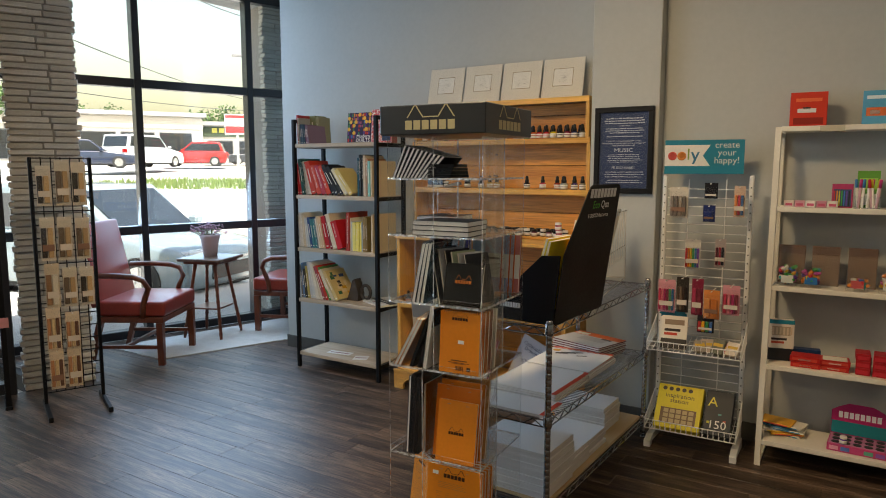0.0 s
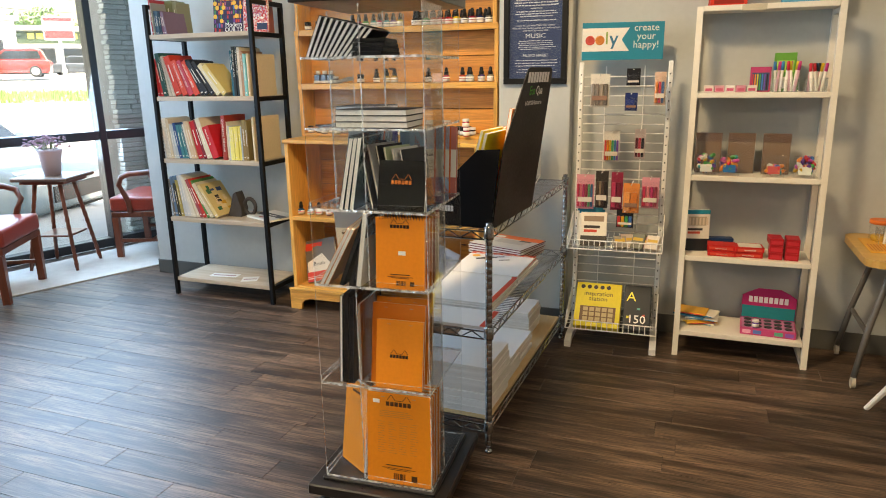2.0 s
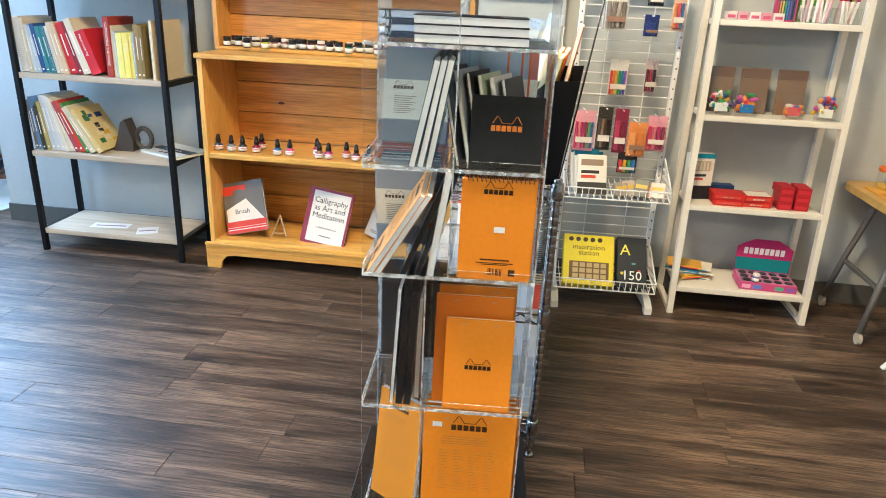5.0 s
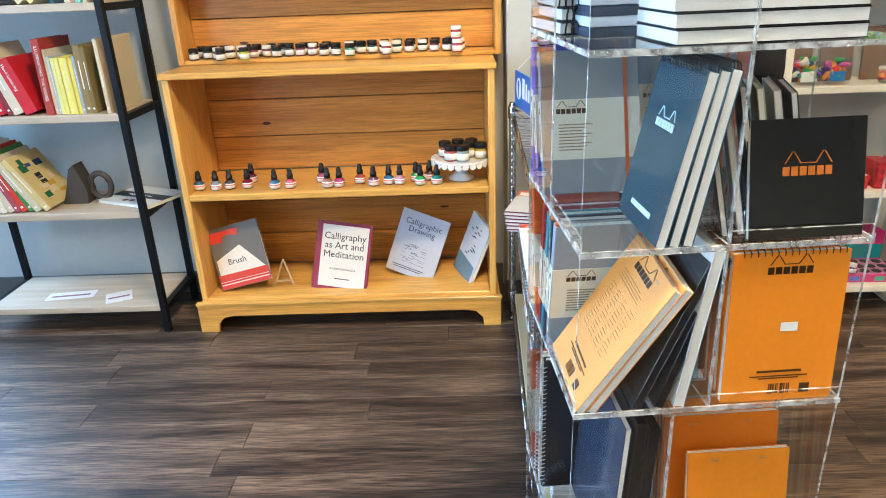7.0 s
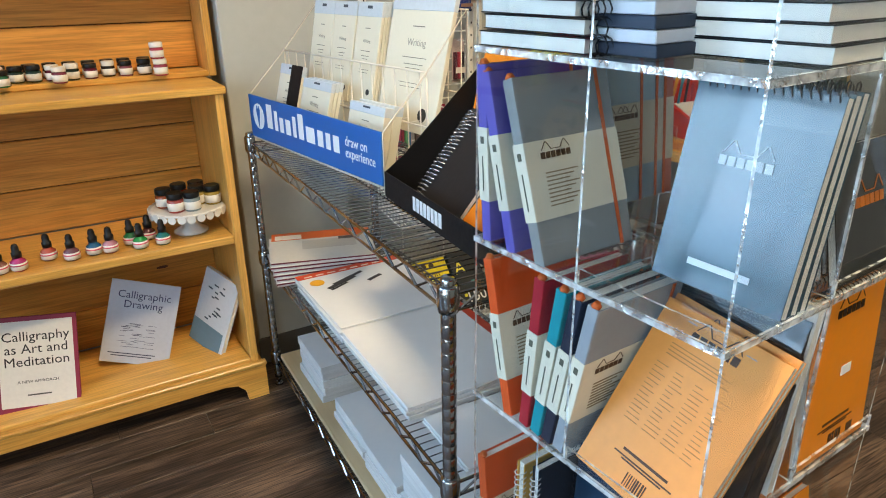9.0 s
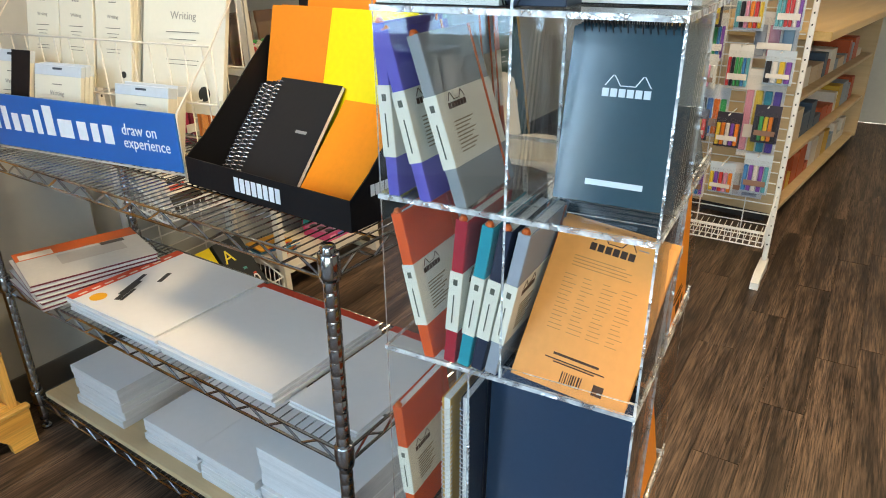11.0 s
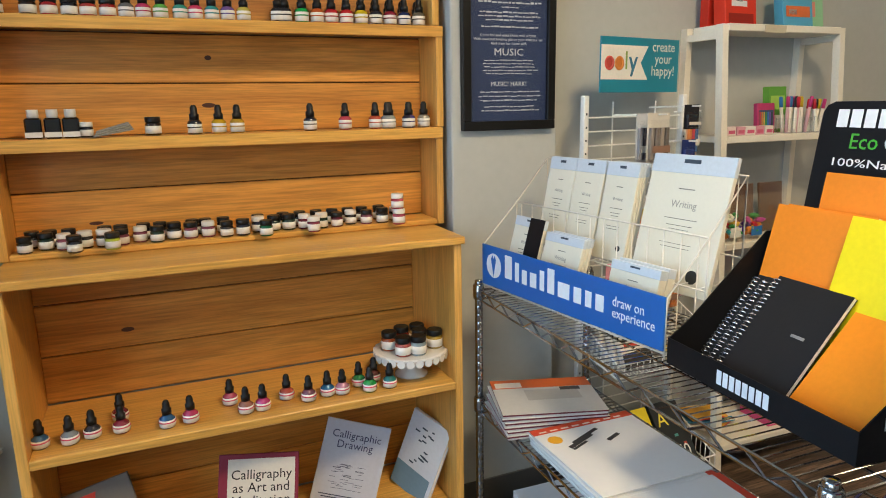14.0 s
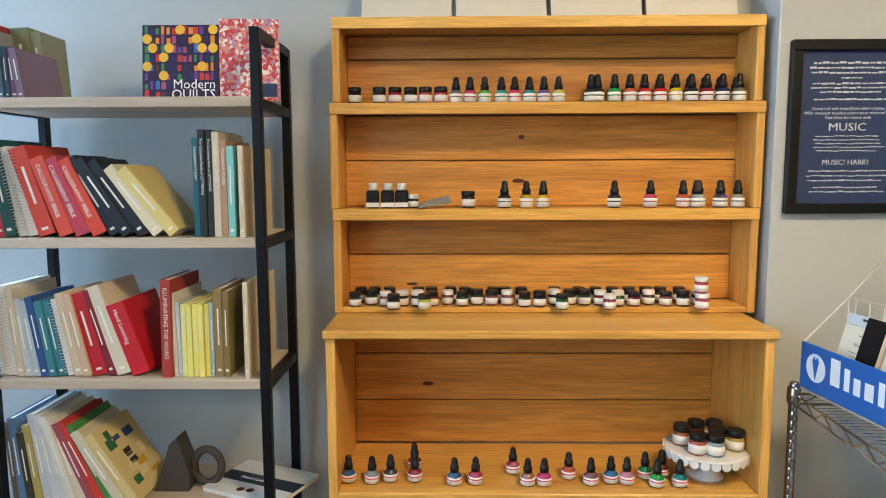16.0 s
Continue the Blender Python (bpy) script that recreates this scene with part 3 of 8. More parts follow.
def tower():
    t = thing("acrylic_display_tower", TW, "tall clear acrylic display tower of notepads on a black wheeled base", "display stand")
    bm = box(-0.225, 0.225, -0.225, 0.225, 0.062, 0.098, 0.004)
    bx(bm, -0.188, 0.188, -0.188, 0.188, 0.0982, 0.109, 0.002)
    base = part("base", bm, mat("black_laminate", (0.012, 0.011, 0.011), 0.3, vary=0.2), t, "black laminate base")
    for x in (-0.19, 0.19):
        for y in (-0.19, 0.19):
            caster(base, x, y, 0.062)
    for i, z in enumerate(TIERS):
        if i < len(TIERS) - 1:
            sheet(t, -H, H, -H, H, z - 0.0065, z, "tier_plate")
        if i == len(TIERS) - 1:
            continue
        z1 = TIERS[i + 1] - 0.007
        z0 = z + 0.0005
        e = 0.045 if i < 2 else 0.0
        # pinwheel dividers
        sheet(t, -e - 0.0015, -e + 0.0015, -H, e - 0.002, z0, z1, "divider")
        sheet(t, -e + 0.002, H, -e - 0.0015, -e + 0.0015, z0, z1, "divider")
        sheet(t, e - 0.0015, e + 0.0015, -e + 0.002, H, z0, z1, "divider")
        sheet(t, -H, e - 0.002, e - 0.0015, e + 0.0015, z0, z1, "divider")
        # side walls that close one half of each face
        sheet(t, -H, -e - 0.002, -H, -H + 0.003, z0, z1, "side_wall")
        sheet(t, H - 0.003, H, -H + 0.0035, -e - 0.002, z0, z1, "side_wall")
        sheet(t, e + 0.002, H, H - 0.003, H, z0, z1, "side_wall")
        sheet(t, -H, -H + 0.003, e + 0.002, H - 0.0035, z0, z1, "side_wall")
        # low lips on the open halves
        if i < 4:
            sheet(t, -e + 0.002, H - 0.0035, -H, -H + 0.003, z0, z + 0.018, "lip")
            sheet(t, -H, -H + 0.003, -H + 0.0035, e - 0.002, z0, z + 0.018, "lip")
    bm = box(-0.196, 0.196, -0.196, 0.196, 1.546, 1.642, 0.003)
    h = part("header_box", bm, mat("header_black", (0.02, 0.024, 0.026), 0.35), t, "black header box with a pale gold maker's mark")
    gold = mat("pale_gold_print", (0.55, 0.48, 0.25), 0.4)
    mark(gold, h, pose(0, -0.1965, 1.562), 0.19, 0.03, 6)
    mark(gold, h, pose(0.1965, 0, 1.562, 0, 0, 90), 0.19, 0.03, 6)
    mark(gold, h, pose(-0.1965, 0, 1.562, 0, 0, -90), 0.19, 0.03, 6)
    return t


tower()


def ladder_shelf():
    """Cream white shelf whose sides lean in towards the top."""
    t = thing("ladder_shelf", pose(0, 0, 0), "cream-white open ladder shelf stocked with children's craft kits", "shelf")
    yb = WR - 0.03
    def yf(z):
        return 3.462 + 0.068 * z
    for x in (-0.345, 0.222):
        for a, b, nm in (((x, yf(0), 0.0), (x, yf(1.63), 1.63), "front_post"), ((x, yb - 0.0, 0.0), (x, yb, 1.63), "back_post")):
            bm = bmesh.new()
            prism(bm, [(a[1], a[2]), (a[1] + 0.03, a[2]), (b[1] + 0.03, b[2]), (b[1], b[2])], x, x + 0.026, 0)
            part(nm, bm, CREAMWHITE, t)
        part("foot_rail", box(x + 0.002, x + 0.024, yf(0) + 0.031, yb - 0.001, 0.002, 0.022), CREAMWHITE, t)
        part("top_rail", box(x + 0.002, x + 0.024, yf(1.6) + 0.031, yb - 0.001, 1.583, 1.606), CREAMWHITE, t)
    for z in LADDER_Z:
        part("shelf_board", box(-0.318, 0.221, yf(z) - 0.004, yb, z - 0.024, z, 0.002), CREAMWHITE, t)
    part("label_holder", box(-0.16, -0.06, yf(1.6) - 0.006, yf(1.6) - 0.0045, 1.605, 1.63), mat("tape_beige", (0.5, 0.45, 0.33), 0.5), t)
    return t


LADDER_Z = (1.632, 1.255, 0.88, 0.50, 0.13)
ladder_shelf()


def basket(parent, x0, x1, y0, y1, z0, drop, h, name="basket"):
    """White wire basket, its floor sloping down towards the front (y0)."""
    def fz(y):
        return z0 + drop * (y1 - y) / (y1 - y0) * -1
    b = bmesh.new()
    n = 17
    for i in range(n + 1):
        x = x0 + (x1 - x0) * i / n
        rod(b, (x, y0, fz(y0)), (x, y1, fz(y1)), 0.0018, 5)
        rod(b, (x, y0, fz(y0) + h), (x, y0, fz(y0)), 0.0018, 5)
    for s in (x0, x1):
        for k in range(11):
            y = y0 + (y1 - y0) * k / 10
            hh = h + (h * 1.3) * k / 10
            rod(b, (s, y, fz(y)), (s, y, fz(y) + hh), 0.0018, 5)
        rod(b, (s, y0, fz(y0) + h), (s, y1, fz(y1) + h * 2.3), 0.003, 6)
        rod(b, (s, y0, fz(y0)), (s, y1, fz(y1)), 0.003, 6)
    for z in (fz(y0), fz(y0) + h):
        rod(b, (x0, y0, z), (x1, y0, z), 0.003, 6)
    for k in range(1, 4):
        y = y0 + (y1 - y0) * k / 4
        rod(b, (x0, y, fz(y) - 0.003), (x1, y, fz(y) - 0.003), 0.0022, 5)
    return part(name, b, mat("white_coated_wire", (0.78, 0.77, 0.73), 0.35), parent)


def wire_rack(m, label, sign=True):
    t = thing("spinner_rack", m, label, "display rack")
    W2 = mat("white_coated_wire", (0.78, 0.77, 0.73), 0.35)
    for x in (-0.207, 0.207):
        pts = [(x, 0.0, 0.0), (x, 0.0, 1.36), (x * 0.985, 0.0, 1.40), (x * 0.9, 0.0, 1.425)]
        bm = bmesh.new()
        bx(bm, x - 0.0105, x + 0.0105, -0.01, 0.012, 0.05, 1.40, 0.003)
        for k in range(30):
            bx(bm, x - 0.0028, x + 0.0028, -0.0104, -0.009, 0.12 + k * 0.042, 0.127 + k * 0.042, mi=1)
        up = part("upright", bm, [W2, mat("slot_dark", (0.05, 0.05, 0.05), 0.8)], t)
        bm = bmesh.new()
        prism(bm, [(0.02, 0.0), (0.02, 0.05), (-0.15, 0.05), (-0.215, 0.03), (-0.215, 0.0), (-0.17, 0.0), (-0.16, 0.018)], x - 0.016, x + 0.016, 0)
        part("foot", bm, W2, t)
    g = bmesh.new()
    rod(g, (-0.193, 0.0, 0), (0.193, 0.0, 0), 0.0026, 6)
    bar_mesh = finish("cross_bar", g, W2)
    for k in range(27):
        part("cross_bar", bar_mesh, None, t).location = (0, 0, 0.16 + k * 0.045)
    for x in (-0.09, 0.09):
        g = bmesh.new()
        rod(g, (x, 0.006, 0.14), (x, 0.006, 1.38), 0.0026, 6)
        part("tie_bar", g, W2, t)
    return t


PEG_RACK = Matrix.Translation((-0.65, 3.625, 0)) @ pose(0, 0, 0, 0, 0, 2)
rack = wire_rack(PEG_RACK, "white wire peg rack hung with children's pens and art kits")
basket(rack, -0.222, 0.222, -0.225, -0.012, 0.56, 0.04, 0.045)
basket(rack, -0.218, 0.218, -0.235, -0.012, 0.15, 0.04, 0.045)
bm = box(-0.187, 0.187, -0.018, -0.012, 1.415, 1.585, 0.001)
sg = part("sign_board", bm, mat("teal_sign_print", "1c7f97", 0.4, vary=0.04), rack, "teal sign with a white ribbon and coloured lettering")
bm = bmesh.new()
prism(bm, [(-0.187, 1.455), (-0.187, 1.56), (0.03, 1.56), (-0.005, 1.507), (0.03, 1.455)], -0.0195, -0.0185)
part("ribbon", bm, mat("sign_white", (0.75, 0.73, 0.68), 0.5), sg)
for cx, hx in ((-0.15, "d2544a"), (-0.105, "d8873c")):
    bm = bmesh.new()
    lathe(bm, [(0.022, 0), (0.022, 0.0006), (0.013, 0.0006), (0.013, 0)], 16, pose(cx, -0.0196, 1.505, 90))
    part("logo", bm, mat("print_" + hx, hx, 0.5), sg)
bars([(-0.077, 1.487, 0.008, 0.055)], mat("print_8fa44a", "7f9a4a", 0.5), sg, pose(0, -0.0196, 0), "logo")
bm = bmesh.new()
prism(bm, [(-0.062, 1.525), (-0.052, 1.525), (-0.04, 1.5), (-0.03, 1.525), (-0.02, 1.525), (-0.045, 1.465), (-0.055, 1.465), (-0.047, 1.487)], -0.0205, -0.0197)
part("logo", bm, mat("print_2f6f8f", "2f6f8f", 0.5), sg)
words("create\nyour\nhappy!", 0.045, mat("sign_white", (0.75, 0.73, 0.68), 0.5), sg, pose(0.107, -0.0188, 1.545), align="CENTER", lines=0.85)

sg.matrix_basis = pose(-0.02, -0.02, -0.007, 0, 0, 9)

# gallery frame with a blue calligraphy poster
fr = thing("framed_poster", pose(-1.1035, PIL, 1.299), "black-framed dark blue calligraphy poster hanging on the pilaster", "picture frame")
bm = bmesh.new()
FW, FH = 0.162, 0.468
for a in ((-FW, FW, 0, 0.028), (-FW, FW, FH - 0.028, FH), (-FW, -FW + 0.028, 0.0282, FH - 0.0282), (FW - 0.028, FW, 0.0282, FH - 0.0282)):
    bx(bm, a[0], a[1], -0.024, -0.001, a[2], a[3], 0.002)
part("frame", bm, mat("frame_black_wood", (0.008, 0.008, 0.008), 0.4, spec=0.25), fr)
pp = part("poster", box(-FW + 0.027, FW - 0.027, -0.01, -0.004, 0.027, FH - 0.027), mat("navy_poster", (0.017, 0.036, 0.11), 0.6, vary=0.12, scale=10), fr, "navy sheet with white hand lettering")
part("glazing", box(-FW + 0.028, FW - 0.028, -0.0155, -0.0135, 0.028, FH - 0.028), clear("picture_glass", (0.97, 0.98, 0.98), 1.35), fr, shadow=False)
INK = mat("white_ink", (0.6, 0.62, 0.66), 0.6)
rows = []
rr = random.Random(4)
for k, (z, h, wd) in enumerate([(0.405, 0.006, 0.2), (0.392, 0.006, 0.22), (0.379, 0.006, 0.21), (0.366, 0.004, 0.05), (0.35, 0.005, 0.2), (0.339, 0.005, 0.21), (0.328, 0.005, 0.16), (0.308, 0.005, 0.19),
                                (0.21, 0.003, 0.17), (0.2, 0.003, 0.18), (0.19, 0.003, 0.17), (0.18, 0.003, 0.18), (0.17, 0.003, 0.16), (0.115, 0.004, 0.2), (0.102, 0.004, 0.21), (0.089, 0.004, 0.2), (0.07, 0.004, 0.17), (0.058, 0.004, 0.19)]):
    x = -wd / 2
    while x < wd / 2:
        w = rr.uniform(0.006, 0.02)
        rows.append((x, z + rr.uniform(-0.001, 0.001), w, h * rr.uniform(0.6, 1)))
        x += w + 0.003
bars(rows, INK, pp, pose(0, -0.0105, 0))
words("Come ho! and wake Diana with a hymn.\nWith sweetest touches pierce your mistress' ear\nAnd draw her home with", 0.0122, INK, pp, pose(0, -0.0105, 0.282), align="CENTER")
words("MUSIC", 0.03, INK, pp, pose(0, -0.0105, 0.226), align="CENTER", wide=1.2)
words("MUSIC! HARK!", 0.02, INK, pp, pose(0, -0.0105, 0.134), align="CENTER")

# ---- window corner: chairs, table, rug ----
CHAIRWOOD = wood("dark_mahogany", (0.08, 0.022, 0.011), (0.18, 0.052, 0.025), 0.3, 2, 1.0, 0.05)
LEATHER = mat("red_leather", (0.26, 0.035, 0.022), 0.35, vary=0.18, scale=14, bump=0.15)


def soft(bm, seg=2, w=0.02):
    bmesh.ops.bevel(bm, geom=list(bm.edges), offset=w, segments=seg, affect="EDGES", profile=0.6)
    return bm


def armchair(m):
    """Local -y is the front of the seat."""
    t = thing("armchair", m, "red leather armchair with curved dark wooden arms", "armchair", "red armchairs")
    bm = box(-0.29, 0.29, -0.26, 0.24, 0.36, 0.47)
    part("seat", soft(bm, 3, 0.025), LEATHER, t, "red leather seat pad", True)
    bm = box(-0.28, 0.28, -0.04, 0.04, 0.0, 0.62)
    soft(bm, 3, 0.025)
    bmesh.ops.transform(bm, matrix=Matrix.Translation((0, 0.25, 0.42)) @ pose(0, 0, 0, -12), verts=bm.verts)
    part("backrest", bm, LEATHER, t, "red leather backrest", True)
    bm = box(-0.295, 0.295, -0.25, 0.23, 0.315, 0.358, 0.004)
    part("seat_frame", bm, CHAIRWOOD, t)
    for x in (-0.28, 0.28):
        bm = bmesh.new()
        prism(bm, [(x - 0.024, 0.315), (x + 0.024, 0.315), (x + 0.017, 0.0), (x - 0.017, 0.0)], -0.245, -0.2)
        part("front_leg", bm, CHAIRWOOD, t)
        bm = bmesh.new()
        prism(bm, [(0.19, 0.33), (0.235, 0.33), (0.32, 0.0), (0.285, 0.0)], x - 0.018, x + 0.018, 0)
        part("back_leg", bm, CHAIRWOOD, t)
        s = 1 if x > 0 else -1
        path = [(x + s * 0.03, 0.27, 0.66), (x + s * 0.045, 0.1, 0.665), (x + s * 0.045, -0.06, 0.655), (x + s * 0.04, -0.13, 0.63), (x + s * 0.03, -0.16, 0.57), (x + s * 0.02, -0.13, 0.50), (x + s * 0.015, -0.11, 0.44), (x + s * 0.015, -0.1, 0.35)]
        part("arm", tube(path, 0.021, 8), CHAIRWOOD, t, "", True)
        part("stretcher", box(x - 0.011, x + 0.011, -0.2, 0.27, 0.12, 0.145), CHAIRWOOD, t)
    part("stretcher", box(-0.268, 0.268, 0.03, 0.052, 0.12, 0.145), CHAIRWOOD, t)
    return t


ARM1 = Matrix.Translation((-4.58, 3.095, 0.009)) @ pose(0, 0, 0, 0, 0, 120.6)
c1 = armchair(ARM1)
copy_thing(c1, Matrix.Translation((-4.365, 4.435, 0.009)) @ pose(0, 0, 0, 0, 0, -67.5))


def side_table(m):
    t = thing("side_table", m, "small dark wood table with splayed turned legs and a pale top", "table")
    bm = box(-0.2, 0.2, -0.2, 0.2, 0.655, 0.68, 0.006)
    part("tabletop", bm, mat("worn_table_top", (0.12, 0.07, 0.045), 0.4, vary=0.2), t)
    part("apron", box(-0.16, 0.16, -0.16, 0.16, 0.63, 0.654, 0.003), CHAIRWOOD, t)
    for sx in (-1, 1):
        for sy in (-1, 1):
            a, b = Vector((sx * 0.17, sy * 0.17, 0)), Vector((sx * 0.09, sy * 0.09, 0.632))
            d = b - a
            bm = bmesh.new()
            prof = [(0.011, 0)]
            for k in range(22):
                prof.append((0.016 if k % 2 else 0.0125, 0.02 + k * d.length * 0.042))
            prof.append((0.016, d.length))
            lathe(bm, prof, 10, Matrix.Translation(a) @ d.to_track_quat("Z", "Y").to_matrix().to_4x4())
            part("leg", bm, CHAIRWOOD, t, "", True)
    part("lower_shelf", box(-0.125, 0.125, -0.125, 0.125, 0.24, 0.255, 0.003), CHAIRWOOD, t)
    return t


side_table(Matrix.Translation((-4.695, 3.795, 0.008)) @ pose(0, 0, 0, 0, 0, 20))
pot = thing("flower_pot", Matrix.Translation((-4.695, 3.795, 0.6885)), "pale pink pot of small dried flowers on the side table", "potted plant")
bm = bmesh.new()
lathe(bm, [(0.055, 0), (0.075, 0.14), (0.085, 0.165), (0.085, 0.19), (0.078, 0.19), (0.07, 0.15), (0.02, 0.15)], 20)
part("pot", bm, mat("pale_pink_glaze", (0.5, 0.4, 0.42), 0.35), pot, "", True)
bm, bm2 = bmesh.new(), bmesh.new()
rr = random.Random(8)
for k in range(46):
    a, e = rr.uniform(0, 6.28), rr.uniform(0.02, 0.17)
    tip = Vector((math.cos(a) * e, math.sin(a) * e, 0.27 - e * 0.35 + rr.uniform(-0.02, 0.03)))
    rod(bm, (math.cos(a) * e * 0.2, math.sin(a) * e * 0.2, 0.15), tip, 0.002, 4)
    for q in range(3):
        c = tip + Vector((rr.uniform(-0.02, 0.02), rr.uniform(-0.02, 0.02), rr.uniform(-0.015, 0.015)))
        bmesh.ops.create_icosphere(bm2, subdivisions=1, radius=rr.uniform(0.006, 0.014), matrix=Matrix.Translation(c) @ Matrix.Diagonal((1, 1, 0.6, 1)))
part("stem", bm, mat("dry_stem", (0.12, 0.13, 0.06), 0.8), pot)
part("blossom", bm2, mat("mauve_blossom", (0.28, 0.16, 0.2), 0.8, vary=0.4, scale=40), pot)
# rug
bm = bmesh.new()
prism(bm, [(-5.05, 3.06), (-4.40, 3.06), (-4.03, 4.0), (-4.03, 5.15), (-4.5, 5.15)], 0.0005, 0.008, 2)
tagged(part("rug", bm, mat("ivory_rug", (0.5, 0.47, 0.43), 0.95, vary=0.12, scale=60, bump=0.5)), "ivory woven rug under the chairs", "rug")

# ---- brick pier and outdoors ----
PIER = Matrix.Translation((-4.51, 2.151, 0)) @ pose(0, 0, 0, 0, 0, 90 - 23.7)


def brick_pier(m, name, w, depth, label, seed, rows=73):
    core = setting(name, box(0.012, w - 0.012, 0.012, depth, 0, 3.0), MORTAR, label, "brick pier", m)
    rb = random.Random(seed)
    meshes = {}
    def brick(L, tag):
        L = round(L, 2)
        if L not in meshes:
            b = box(0, L, 0, 0.09, 0, 0.0345, 0.005)
            for v in b.verts:
                v.co += Vector((rb.uniform(-0.003, 0.003), rb.uniform(-0.004, 0.004), rb.uniform(-0.002, 0.002)))
            meshes[L] = finish("brick", b, BRICKMAT)
        return meshes[L]
    for k in range(rows):
        z = 0.002 + k * 0.041
        x = -rb.uniform(0.0, 0.022)
        end = w + rb.uniform(0.0, 0.024)
        first = rb.choice((0.14, 0.2, 0.26))
        cuts = [x]
        c = x + first
        while c < end - 0.09:
            cuts.append(c)
            c += 0.29
        cuts.append(end)
        for a, b in zip(cuts, cuts[1:]):
            ob = part("brick", brick(b - a - 0.006, 0), None, core)
            ob.location = (a, rb.uniform(-0.014, 0.004), z)
    return core


brick_pier(PIER, "wall_pier_1", 0.40, 0.45, "pier of long thin off-white painted bricks", 3)
brick_pier(SF @ Matrix.Translation((1.66, 0.25, 0)), "wall_pier_2", 0.62, 0.4, "white painted brick pier outside the window", 5)

# ground, road, lawn
GRAVEL = mat("pale_concrete", (0.55, 0.53, 0.49), 0.9, vary=0.12, scale=1.0, bump=0.2)
bm = bmesh.new()
RAD = (0.0, 7.0, 14.0, 28.0, 42.0, 90.0, 900.0)
rings = []
for r in RAD:
    z = -0.14 + max(0.0, min(1.0, (r - 7) / 35)) * 1.7
    rings.append([bm.verts.new((-5 + r * math.cos(2 * math.pi * k / 48), 3.6 + r * math.sin(2 * math.pi * k / 48), z if 14 <= k <= 26 else -0.14)) for k in range(48)] if r else [bm.verts.new((-5, 3.6, -0.14))])
for k in range(48):
    bm.faces.new((rings[0][0], rings[1][k], rings[1][(k + 1) % 48]))
for a, b in zip(rings[1:], rings[2:]):
    for k in range(48):
        bm.faces.new((a[k], b[k], b[(k + 1) % 48], a[(k + 1) % 48]))
setting("ground", bm, GRAVEL, "sunlit pale concrete parking lot rising to the street", "ground")
OUT = SF  # local y points outside


def outside(x, y, z=-0.14, turn=0.0):
    """A place outside: s metres along the storefront, y metres out from it."""
    return OUT @ Matrix.Translation((x, y, z)) @ pose(0, 0, 0, 0, 0, turn)


CARGLASS = mat("car_glass", (0.02, 0.025, 0.03), 0.08, vary=0.05, bump=0, coat=0.5)
TYRE = mat("tyre_rubber", (0.02, 0.02, 0.02), 0.8)
RIM = mat("alloy_rim", (0.5, 0.5, 0.5), 0.3, 0.8)


